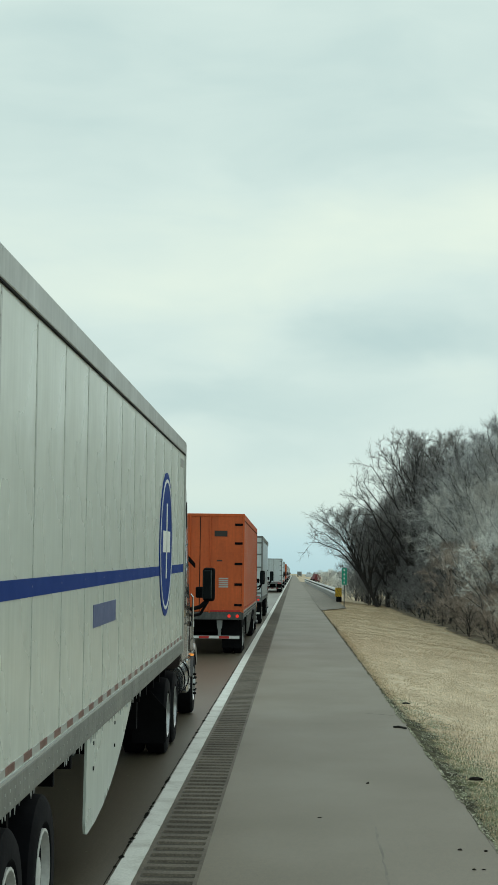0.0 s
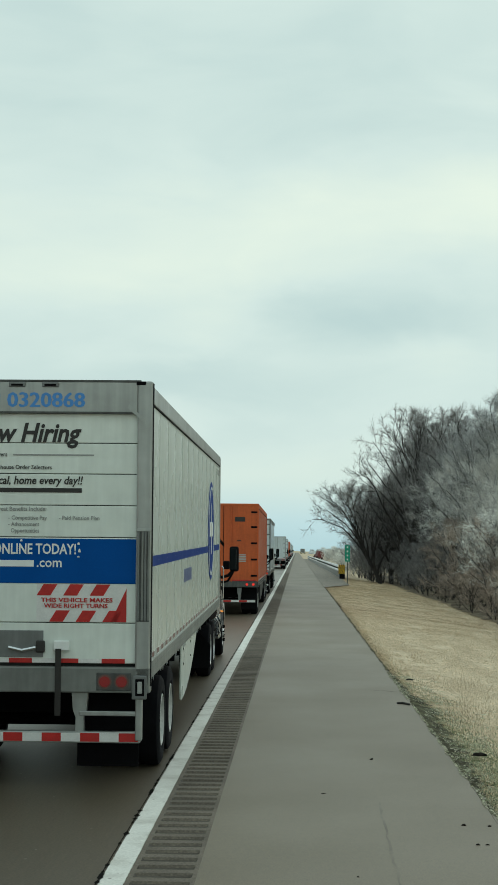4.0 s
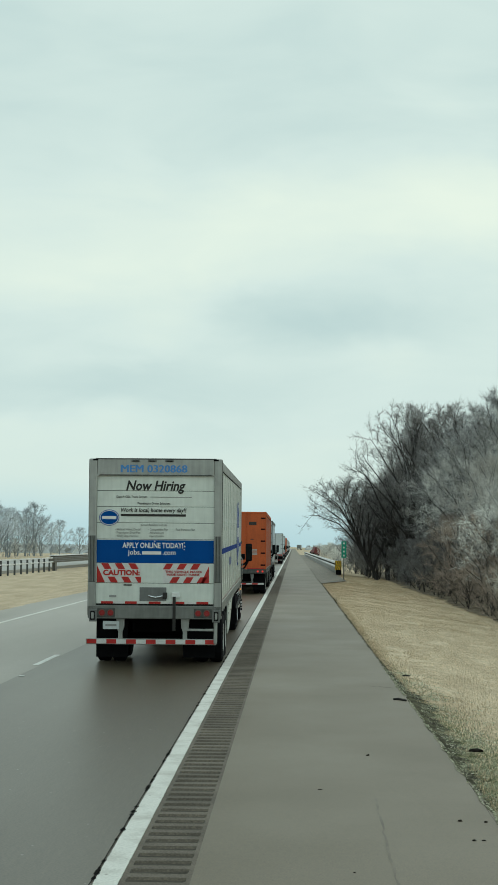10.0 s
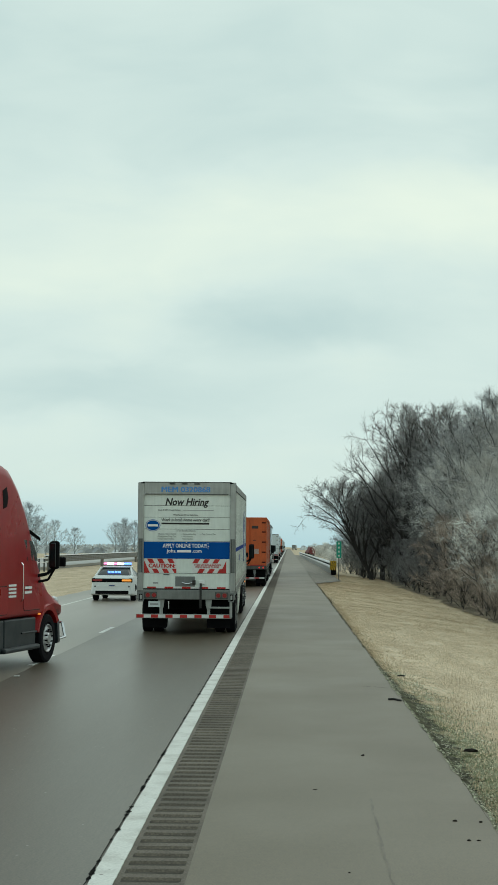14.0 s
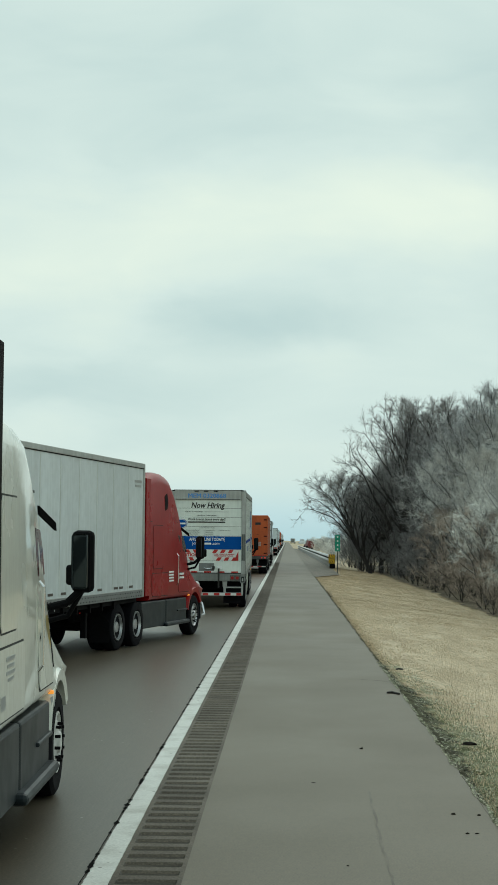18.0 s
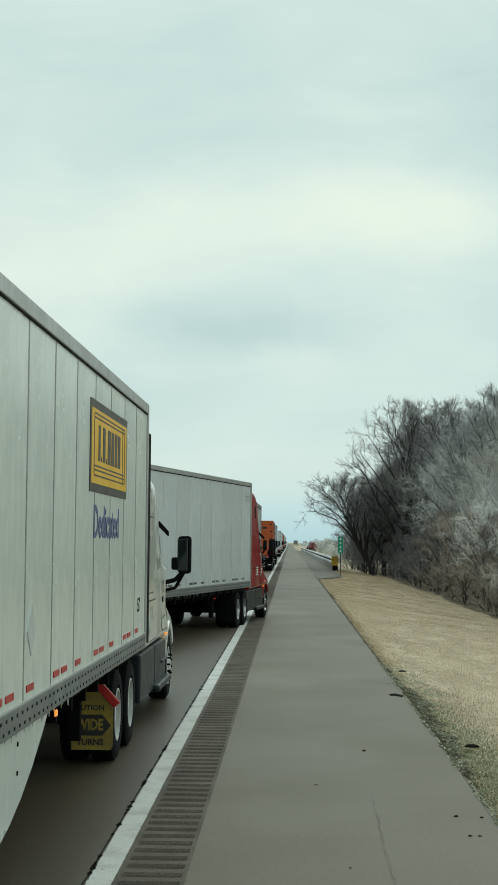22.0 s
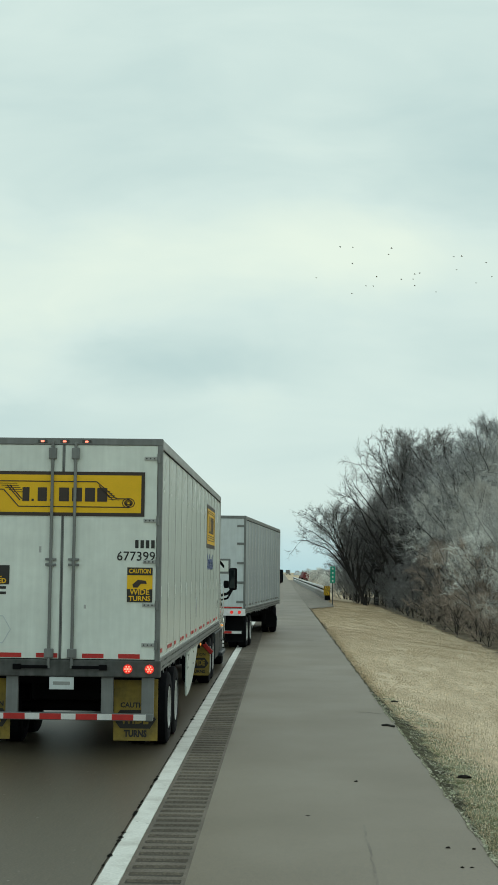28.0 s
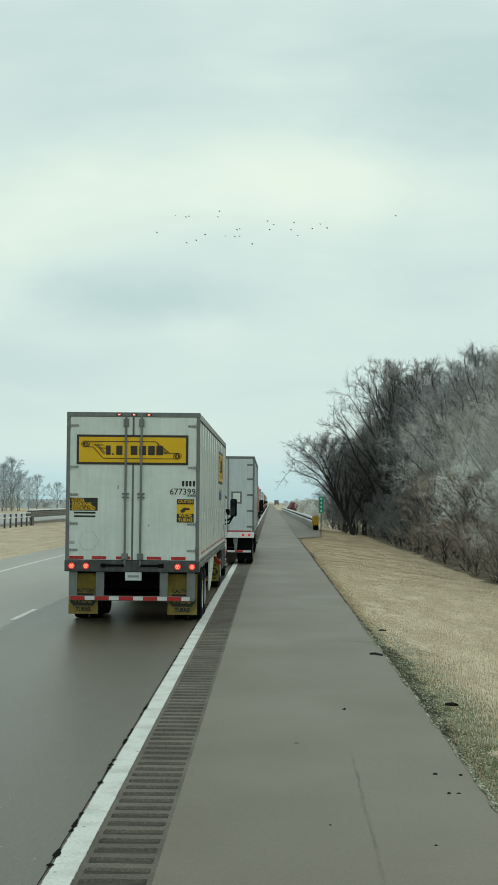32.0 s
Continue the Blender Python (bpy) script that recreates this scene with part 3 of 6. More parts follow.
        for i in range(7):
            x = 1.7 + w * i / 6 + 0.1
            v.append((x, y, max(ground_height(x, y), -0.4) + 0.07))
    for j in range(len(ys) - 1):
        f += [(j * 7 + i, j * 7 + i + 1, j * 7 + i + 8, j * 7 + i + 7) for i in range(6)]
    me = bpy.data.meshes.new("gravel_pad")
    me.from_pydata(v, [], f)
    me.materials.append(gravel_dark)
    tagged(new("gravel_pad", me), "grey gravel pad beside the guardrail", "gravel", kind="structure")


make_road()


def lump(x, y, sx, sy, sz, seed):
    """A small flat irregular clod or leaf heap."""
    b = bmesh.new()
    bmesh.ops.create_icosphere(b, subdivisions=2, radius=1.0)
    for v in b.verts:
        k = 1 + 0.5 * noise.noise(v.co * 1.8 + Vector((seed, 0, 0)))
        v.co = Vector((v.co.x * sx * k, v.co.y * sy * k, max(v.co.z, -0.2) * sz * k))
    bmesh.ops.translate(b, verts=b.verts, vec=(x, y, 0))
    return b


def soil_width(y):
    """Width of the bare strip beside the pavement: broadest between 16 and 32 m ahead, ragged all along."""
    n = noise.noise((y * 0.9, 3.3, 2.0)) + 0.7 * noise.noise((y * 3.1, 1.3, 5.0)) + 0.4 * noise.noise((y * 9.0, 4.3, 5.0))
    if y < 17:
        return 0.04 + 0.03 * n + 0.1 * max(0, (y - 13) / 4)
    return max(0.09 + 0.05 * min(max(y - 30, 0) / 20, 1) * (1 + n), 0.07 + (0.045 + 0.22 * math.exp(-((y - 23) / 6.0) ** 2)) * (1 + 0.85 * n))


def make_debris():
    for i, (x, y, sx, sy, sz) in enumerate(((0.88, 18.72, 0.04, 0.035, 0.025), (0.28, 16.08, 0.05, 0.02, 0.008), (1.49, 14.34, 0.04, 0.03, 0.02),
                                            (1.71, 14.3, 0.03, 0.03, 0.02), (1.51, 13.4, 0.03, 0.015, 0.02), (1.59, 13.41, 0.035, 0.015, 0.015),
                                            (0.47, 12.04, 0.02, 0.015, 0.01), (1.19, 11.38, 0.02, 0.015, 0.01))):
        tagged(part("clod", lump(x, y, sx * 0.55, sy * 0.5, sz * 0.7, i * 3.3), clod_black), "small dark crumb of debris on the shoulder", "debris", "debris on the shoulder")
    for p0, p1, r in (((1.6, 25.5, 0.012), (1.78, 25.3, 0.014), 0.018), ((2.1, 30.7, -0.03), (2.22, 30.62, -0.025), 0.016)):
        tagged(part("stick", pipe([p0, ((p0[0] + p1[0]) / 2, p0[1] + 0.03, p0[2] + 0.005), p1], r, 7), bark), "short dark broken stick at the shoulder's edge", "stick")
    tagged(part("clod", lump(2.19, 19.26, 0.09, 0.08, 0.03, 77), clod_black), "dark clump of leaves in the grass", "debris", "debris on the shoulder")

    def crack(points, w, label, mat=None):
        b = bmesh.new()
        rows = []
        for i, (x, y) in enumerate(points):
            j = w * (0.5 + random.random())
            rows.append([b.verts.new((x - j * s[0], y - j * s[1], 0.003)) for s in ((1, 0.6), (-1, -0.6))])
        for a, c in zip(rows, rows[1:]):
            b.faces.new((a[0], a[1], c[1], c[0]))
        tagged(part("crack", b, mat or asphalt_milled), label, "crack", kind="structure")
    rnd = random.Random(4)
    crack([(1.30 + 0.45 * i / 14, 28.0 - 0.35 * i / 14 + rnd.uniform(-0.04, 0.04)) for i in range(15)], 0.02, "thin crack across the shoulder")
    crack([(0.80 - 0.07 * i / 40 + rnd.uniform(-0.012, 0.012), 15.6 - 7.5 * i / 40) for i in range(41)], 0.009, "long faint crack stained dark along the shoulder", asphalt_stain)
    crack([(0.92 + 0.25 * i / 8, 56.5 - 0.2 * i / 8 + rnd.uniform(-0.05, 0.05)) for i in range(9)], 0.03, "thin crack across the shoulder")

    # wet bare soil at the pavement's edge
    v, ys, y = [], [], 11.0
    while y < 112:
        w = soil_width(y)
        x0 = 1.785
        for k in range(5):
            x = x0 + w * k / 4
            v.append((x, y, -0.012 if k == 0 else ground_height(max(x, 1.84), y) * (1 if k > 1 else 0.4) + 0.018))
        ys.append(y)
        y += 0.06 * max(1, y / 25)
    me = bpy.data.meshes.new("wet_soil")
    me.from_pydata(v, [], [(j * 5 + i, j * 5 + i + 1, j * 5 + i + 6, j * 5 + i + 5) for j in range(len(ys) - 1) for i in range(4)])
    me.materials.append(wet_soil)
    tagged(new("bare_soil", me), "dark wet soil along the shoulder's edge", "soil", kind="structure")

    # leaf litter and broken asphalt along the ragged edge
    for name, mat, count, label, seed, wide in (("leaf_litter", litter_mat, 2600, "dark leaf litter and soil along the shoulder's edge", 1, 0.09),
                                                ("frosted_leaves", pale_litter, 19000, "pale frosted leaves and grass tufts along the shoulder's edge", 2, 0.55)):
        r = random.Random(seed)
        v, f = [], []
        made, cx, cy, cr = 0, 0, 0, 0
        for _ in range(count):
            y = 8 + 70 * r.random() ** 1.6 if seed == 1 else 8 + 24 * r.random() ** 1.5
            if noise.noise((y * 0.8, seed, 0)) < -0.1 and r.random() < 0.75:
                continue
            if seed == 2:
                if made % 22 == 0:
                    cx, cy, cr = abs(r.gauss(0, 0.10 if r.random() < 0.45 else wide)), y, r.uniform(0.03, 0.11)
                made += 1
                y = cy + r.gauss(0, cr * 1.6)
            x = 1.88 + (abs(r.gauss(0, wide)) if seed == 1 else max(cx + r.gauss(0, cr), 0.0)) + 0.05 * noise.noise((y * 1.6, 8.3, 0)) - (0.0 if seed == 1 else 0.06)
            s = r.uniform(0.005, 0.016) * (1 + y / 60) if seed == 1 else r.uniform(0.005, 0.017)
            a, t = r.uniform(0, 6.3), r.uniform(-0.5, 0.5)
            z = max(ground_height(x, y), -0.01 if x < 1.85 else -9) + 0.012
            i = len(v)
            for k, m in ((0, 1), (1.4, 0.6), (math.pi, 1), (math.pi + 1.4, 0.6)):
                v.append((x + s * m * math.cos(a + k) * 1.3, y + s * m * math.sin(a + k) * 1.3, z + s * t * math.cos(k) + r.uniform(0, 0.012)))
            f.append((i, i + 1, i + 2, i + 3))
        me = bpy.data.meshes.new(name)
        me.from_pydata(v, [], f)
        me.materials.append(mat)
        tagged(new(name, me), label, "leaf litter", kind="stuff")


make_debris()


def make_grass():
    """Short winter grass: bent blades, thinner with distance, greener near the camera's edge of the shoulder."""
    def field(name, mat, count, region, seed, high, label):
        r = random.Random(seed)
        v, f = [], []
        made = 0
        while made < count:
            x, y = region(r)
            z = ground_height(x, y)
            if noise.noise((x * 1.3, y * 0.9, seed)) < -0.35:
                continue
            if 0 < x < 1.77 + soil_width(y) * 0.9:
                continue
            far = max(1.0, y / 28)
            h = high * r.uniform(0.4, 1.2) * (0.85 + 0.15 * far)
            w = 0.0034 * far ** 0.9
            a = r.uniform(0, math.tau)
            lx, ly = math.cos(a) * h * r.uniform(0.3, 1.1), math.sin(a) * h * r.uniform(0.3, 1.1)
            i = len(v)
            v += [(x - w, y, z - 0.01), (x + w, y, z - 0.01), (x + lx * 0.4 + w * 0.6, y + ly * 0.4, z + h * 0.7), (x + lx * 0.4 - w * 0.6, y + ly * 0.4, z + h * 0.7), (x + lx, y + ly, z + h * 0.9)]
            f += [(i, i + 1, i + 2, i + 3), (i + 3, i + 2, i + 4)]
            made += 1
        me = bpy.data.meshes.new(name)
        me.from_pydata(v, [], f)
        me.materials.append(mat)
        tagged(new(name, me), label, "grass", kind="stuff")

    def verge(r):
        y = 9 + 150 * r.random() ** 1.9
        return 1.85 + 7.3 * r.random() ** 1.15, y

    def near(r):
        y = 9 + abs(r.gauss(0, 8.5))
        return 1.84 + abs(r.gauss(0, 0.62)) * (1.15 - 0.02 * y), y

    def edge_(r):
        y = 9 + 60 * r.random() ** 1.4
        return 1.86 + abs(r.gauss(0, 0.14)), y

    def median(r):
        return -10.5 - 9 * r.random() ** 1.2, 40 + 110 * r.random() ** 1.2
    field("dry_grass", dry_grass, 110000, verge, 1, 0.036, "short straw-coloured winter grass on the verge")
    field("green_grass", green_grass, 26000, near, 2, 0.036, "patchy frosted green grass beside the shoulder")
    field("edge_grass", dry_grass, 7000, edge_, 3, 0.045, "tufts of pale grass growing over the shoulder's edge")
    field("median_grass", dry_grass, 9000, median, 5, 0.02, "straw-coloured grass on the median")


make_grass()


# ---- trees ----
def grow(seed, height, mid=None, hull=None, top=None, trunk=0.16, fork=0.3, wide=0.36, low=0.2, limbs=14, kids=(9, 8, 7), twig=0.7, arch=0.1, droop=0.0, dip=-0.30):
    """A bare tree: limbs rise from the trunk to the hull of a rounded crown, branches fan out of them at narrowing angles,
    and sprays of twigs fill the rim. Returns round segments (p0, p1, r0, r1, level) and flat slivers (p, q, width)."""
    r = random.Random(seed)
    segs, slivers = [], []
    mid = Vector(mid or (0, 0, height * (1 + low) / 2))
    hull = Vector(hull or (wide * height, wide * height, height * (1 - low) / 2))
    top = Vector(top or (0, 0, height * 0.85))

    def bent(p, q, r0, r1, n, level, wob, rise=0.0):
        """A crooked stem from p to q that bulges upwards by rise; returns its pieces."""
        length = (q - p).length
        side = Vector((r.gauss(0, 1), r.gauss(0, 1), r.gauss(0, 0.5))) * (length * wob)
        last, rad, nodes = p, r0, []
        for k in range(1, n + 1):
            f = k / n
            hump = math.sin(f * math.pi)
            c = p.lerp(q, f) + side * hump + Vector((0, 0, rise * length * hump)) + Vector((r.gauss(0, 1), r.gauss(0, 1), r.gauss(0, 1))) * (length * wob * 0.35 * (f < 1))
            r2 = r0 + (r1 - r0) * f
            segs.append((last, c, rad, r2, level))
            nodes.append((last, c, r2))
            last, rad = c, r2
        return nodes

    def aside(d, low_, high_, lift):
        """A direction that leaves d at an angle between low_ and high_ degrees."""
        w = d.cross(Vector((r.gauss(0, 1), r.gauss(0, 1), r.gauss(0, 1)))).normalized()
        a = radians(r.uniform(low_, high_))
        return (d * math.cos(a) + w * math.sin(a) + Vector((0, 0, lift))).normalized()

    def along(nodes, u):
        n = len(nodes)
        i = min(int(u * n), n - 1)
        p0, p1, rad = nodes[i]
        return p0.lerp(p1, u * n - i), (p1 - p0).normalized(), rad

    stem = bent(Vector((0, 0, -0.5)), top, trunk, trunk * 0.15, 9, 0, 0.03)
    for i in range(limbs):
        t = fork + (0.98 - fork) * ((i + r.random()) / limbs) ** 1.25
        p, d, rad = along(stem, t)
        az = i * 2.4 + r.uniform(-0.5, 0.5)
        el = dip + (1.45 - dip) * ((i + 0.5) / limbs) ** 0.85 + r.uniform(-0.22, 0.22)
        out = Vector((math.cos(az) * math.cos(el), math.sin(az) * math.cos(el), math.sin(el)))
        goal = mid + Vector((out.x * hull.x, out.y * hull.y, out.z * hull.z)) * r.uniform(0.74, 0.89)
        ll = (goal - p).length
        limb = bent(p, goal, max(rad * 0.6, 0.03), 0.012, 7, 1, 0.035, arch)
        for j in range(kids[0]):
            u = 0.16 + 0.84 * (j + r.random()) / kids[0]
            q, d1, r1 = along(limb, u)
            bl = ll * (0.46 - 0.26 * u) * r.uniform(0.7, 1.25)
            d1 = aside(d1, 28, 66, 0.18 - droop * u)
            branch = bent(q, q + d1 * bl, max(r1 * 0.55, 0.012), 0.006, 4, 2, 0.05, 0.05)
            for k in range(kids[1]):
                w = 0.12 + 0.88 * (k + r.random()) / kids[1]
                o, d2, r2 = along(branch, w)
                tl = max(bl * (0.48 - 0.25 * w), twig * 0.6) * r.uniform(0.7, 1.25)
                d2 = aside(d2, 24, 64, 0.08 - droop * 0.5)
                e = o + d2 * tl
                slivers.append((o, e, 1.0))
                for m in range(kids[2]):
                    g = o.lerp(e, 0.15 + 0.85 * (m + r.random()) / kids[2])
                    slivers.append((g, g + aside(d2, 18, 62, 0.04) * (twig * r.uniform(0.35, 0.95)), 0.6))
    return segs, slivers


def segment_mesh(name, segs, mat, least=0.0):
    v, f = [], []
    for p0, p1, r0, r1, level in segs:
        n = 7 if level == 0 else (5 if level == 1 else 3)
        r0, r1 = max(r0, least), max(r1, least * 0.7)
        q = (p1 - p0).to_track_quat("Z", "Y")
        i = len(v)
        for p, r in ((p0, r0), (p1, r1)):
            for k in range(n):
                a = math.tau * k / n
                v.append(p + q @ Vector((r * math.cos(a), r * math.sin(a), 0)))
        for k in range(n):
            f.append((i + k, i + (k + 1) % n, i + n + (k + 1) % n, i + n + k))
    me = bpy.data.meshes.new(name)
    me.from_pydata([tuple(c) for c in v], [], f)
    me.materials.append(mat)
    return me


def twig_mesh(name, slivers, mat, fine, seed):
    """Twigs as tapering slivers."""
    r = random.Random(seed)
    v, f = [], []
    for p, q, k in slivers:
        s = (q - p).cross(Vector((r.gauss(0, 1), r.gauss(0, 1), r.gauss(0, 1))))
        s = s.normalized() * (fine * k)
        i = len(v)
        v += [p - s, p + s, q]
        f.append((i, i + 1, i + 2))
    me = bpy.data.meshes.new(name)
    me.from_pydata([tuple(c) for c in v], [], f)
    me.materials.append(mat)
    return me


def tree_kind(seed, label, twig_mat, limb_mat, category="tree", fine=0.012, least=0.012, branch_mat=None, **kw):
    segs, slivers = grow(seed, **kw)
    t = thing("tree" if category == "tree" else "shrub", label, category)
    part("trunk", segment_mesh("trunk", [s for s in segs if s[4] <= 1], limb_mat, least * 1.5), limb_mat, t)
    tagged(part("branchwork", segment_mesh("branchwork", [s for s in segs if s[4] == 2], branch_mat or limb_mat, least), branch_mat or limb_mat, t), kind="stuff")
    tagged(part("crown", twig_mesh("crown", slivers, twig_mat, fine, seed), twig_mat, t), kind="stuff")
    return t


def plant(kind, places, seed, group):
    """Copies of a few kinds of tree at (x, y, height factor)."""
    r = random.Random(seed)
    for x, y, s in places:
        k = kind[r.randrange(len(kind))]
        c = copy_thing(k, Matrix.Translation((x, y, ground_height(x, y))) @ Matrix.Rotation(r.uniform(0, math.tau), 4, "Z") @ Matrix.Diagonal((s, s, s * r.uniform(0.92, 1.08), 1)))
        c["group"] = group


def make_woods():
    tall = [tree_kind(i, "tall bare tree with dark branches and frosted twigs", twig_grey, bark, height=15.5, trunk=0.24, fork=0.2, wide=0.30, low=0.18, limbs=15, kids=(9, 8, 8), twig=0.75, arch=0.06, fine=0.014, least=0.016) for i in (11, 12, 13)]
    frosted = [tree_kind(i, "bare tree whitened all over by frost", twig_frost, twig_dark, height=11.0, trunk=0.15, fork=0.1, wide=0.36, low=0.06, limbs=15, kids=(9, 8, 9), twig=0.6, arch=0.08, fine=0.010, least=0.010, branch_mat=twig_grey) for i in (21, 22, 23)]
    shrub_b = [tree_kind(i, "dense brown leafless shrub at the wood's edge", twig_brown, bark, "shrub", height=4.4, trunk=0.05, fork=0.02, wide=0.46, low=-0.2, limbs=12, kids=(6, 6, 7), twig=0.42, arch=0.1, fine=0.010, least=0.008, branch_mat=twig_brown) for i in (31, 32)]
    shrub_f = [tree_kind(41, "frost-covered pale leafless shrub", twig_frost, twig_dark, "shrub", height=5.0, trunk=0.05, fork=0.04, wide=0.48, low=-0.1, limbs=12, kids=(7, 6, 8), twig=0.48, arch=0.16, droop=0.25, fine=0.009, least=0.007, branch_mat=twig_frost)]
    shrub_d = [tree_kind(i, "dark leafless shrub under the trees", twig_dark, bark, "shrub", height=4.6, trunk=0.06, fork=0.02, wide=0.45, low=-0.15, limbs=12, kids=(6, 6, 6), twig=0.55, arch=0.08, fine=0.016, least=0.012) for i in (35, 36)]
    distant = [tree_kind(i, "distant bare tree whitened by frost and painted haze", twig_haze, limb_haze, height=12.0, trunk=0.22, fork=0.12, wide=0.36, low=0.04, limbs=12, kids=(7, 6, 5), twig=1.0, arch=0.06, fine=0.035, least=0.03) for i in (61, 62)]
    r = random.Random(8)
    # the wide tree that leans out over the guardrail, and the tall dark one behind it
    wide = tree_kind(51, "wide bare tree leaning out over the guardrail", twig_black, bark, height=9.6, mid=(-2.8, 0, 5.7), hull=(4.9, 4.2, 4.0), top=(-3.2, 0.2, 6.6), trunk=0.22, fork=0.16, limbs=20, kids=(9, 8, 8), twig=0.7, arch=0.17, droop=0.02, dip=-0.05, fine=0.015, least=0.016)
    wide.matrix_basis = Matrix.Translation((8.0, 151, ground_height(8.0, 151)))
    big = tree_kind(52, "large bare tree with heavy dark limbs", twig_black, bark, height=17.0, mid=(0.3, 0, 9.8), hull=(6.0, 5.8, 7.0), top=(0.6, 0, 14.0), trunk=0.32, fork=0.12, limbs=34, kids=(9, 8, 8), twig=0.72, arch=0.05, fine=0.015, least=0.018)
    big.matrix_basis = Matrix.Translation((10.4, 146, ground_height(10.4, 146)))
    for x, y, a, k in ((14.0, 140, 2.2, 0.97), (12.5, 157, 4.0, 0.9), (11.4, 168, 5.2, 0.74), (9.4, 160, 1.0, 0.62), (8.7, 173, 3.0, 0.56), (9.1, 154, 5.6, 0.66)):
        copy_thing(big, Matrix.Translation((x, y, ground_height(x, y))) @ Matrix.Rotation(a, 4, "Z") @ Matrix.Diagonal((k, k, k, 1)))
    plant(tall, [(r.uniform(11.5, 14), y + r.uniform(-2, 2), r.uniform(0.76, 0.86)) for y in range(112, 142, 6)] +
          [(r.uniform(14.5, 20), y + r.uniform(-2, 2), r.uniform(0.88, 0.97)) for y in range(94, 170, 6)] +
          [(r.uniform(7.6, 9.6), y, r.uniform(0.5, 0.64)) for y in range(160, 192, 4)] +
          [(r.uniform(20, 32), y + r.uniform(-2, 2), r.uniform(0.95, 1.05)) for y in range(110, 190, 20)], 1, "trees of the roadside wood")
    plant(frosted, [(r.uniform(11.0, 13.5), y + r.uniform(-1.5, 1.5), r.uniform(0.68, 0.86)) for y in range(60, 100, 5)] +
          [(r.uniform(12, 15), y + r.uniform(-1.5, 1.5), r.uniform(0.92, 1.12)) for y in range(98, 132, 5)] +
          [(r.uniform(15, 21), y, r.uniform(0.98, 1.15)) for y in range(70, 120, 8)], 2, "trees of the roadside wood")
    plant(shrub_b, [(8.95 + abs(r.gauss(0, 0.7)), y + r.uniform(-1, 1), r.uniform(0.3, 0.62)) for y in range(48, 104, 3)] +
          [(r.uniform(10.0, 12), y, r.uniform(0.8, 1.15)) for y in range(52, 90, 6)] +
          [(r.uniform(10.0, 12.4), y + r.uniform(-1, 1), r.uniform(0.8, 1.3)) for y in range(92, 114, 3)], 3, "shrubs along the wood's edge")
    plant(shrub_d, [(9.2 + abs(r.gauss(0, 1.0)), y + r.uniform(-1, 1), r.uniform(0.35, 0.9)) for y in range(106, 168, 3)] +
          [(r.uniform(10.8, 13.5), y + r.uniform(-1, 1), r.uniform(0.9, 1.35)) for y in range(84, 170, 4)] +
          [(r.uniform(6.6, 9.4), y + r.uniform(-1, 1), r.uniform(0.6, 1.2)) for y in range(154, 190, 3)], 7, "shrubs along the wood's edge")
    plant(shrub_f, [(r.uniform(10.2, 11.8), y + r.uniform(-1, 1), r.uniform(0.8, 1.25)) for y in range(54, 88, 5)] +
          [(r.uniform(5.4, 10), y, r.uniform(0.35, 0.75)) for y in range(172, 340, 7)] +
          [(r.uniform(7, 17), y, r.uniform(0.6, 1.0)) for y in range(350, 660, 16)], 4, "shrubs along the wood's edge")
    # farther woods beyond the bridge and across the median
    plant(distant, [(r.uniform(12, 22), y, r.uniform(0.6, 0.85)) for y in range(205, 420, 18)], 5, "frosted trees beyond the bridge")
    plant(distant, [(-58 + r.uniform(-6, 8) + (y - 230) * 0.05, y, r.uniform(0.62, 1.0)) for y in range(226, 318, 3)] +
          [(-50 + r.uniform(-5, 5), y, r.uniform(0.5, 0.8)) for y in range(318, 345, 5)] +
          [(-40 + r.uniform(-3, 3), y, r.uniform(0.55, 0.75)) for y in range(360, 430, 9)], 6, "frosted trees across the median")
    for k, (x, y) in zip(tall + frosted + shrub_b + shrub_f + distant + shrub_d, ((15, 128), (17, 96), (16, 150), (13, 66), (16, 82), (15, 108), (11, 70), (10.8, 90), (10.8, 62), (16, 230), (-60, 250), (10.5, 112), (11, 130))):
        k.matrix_basis = Matrix.Translation((x, y, ground_height(x, y)))
    # low frosted brush across the median, and the far wood at the horizon
    plant(shrub_f, [(-56 + r.uniform(-5, 7), y, r.uniform(0.5, 0.8)) for y in range(226, 345, 8)], 9, "frosted trees across the median")
    # the far wood's pale bluish colour carries its haze
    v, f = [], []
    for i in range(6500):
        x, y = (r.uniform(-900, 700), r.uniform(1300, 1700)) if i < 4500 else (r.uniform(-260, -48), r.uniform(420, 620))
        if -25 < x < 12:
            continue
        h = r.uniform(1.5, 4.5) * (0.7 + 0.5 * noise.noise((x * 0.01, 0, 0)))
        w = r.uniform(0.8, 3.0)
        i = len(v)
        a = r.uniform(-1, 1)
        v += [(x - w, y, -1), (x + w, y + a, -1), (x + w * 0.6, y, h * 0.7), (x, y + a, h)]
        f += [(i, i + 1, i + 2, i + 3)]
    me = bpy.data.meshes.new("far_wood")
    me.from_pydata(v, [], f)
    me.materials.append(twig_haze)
    tagged(new("far_wood", me), "line of bare trees at the horizon with haze in their colour", "woods", kind="stuff")


make_woods()


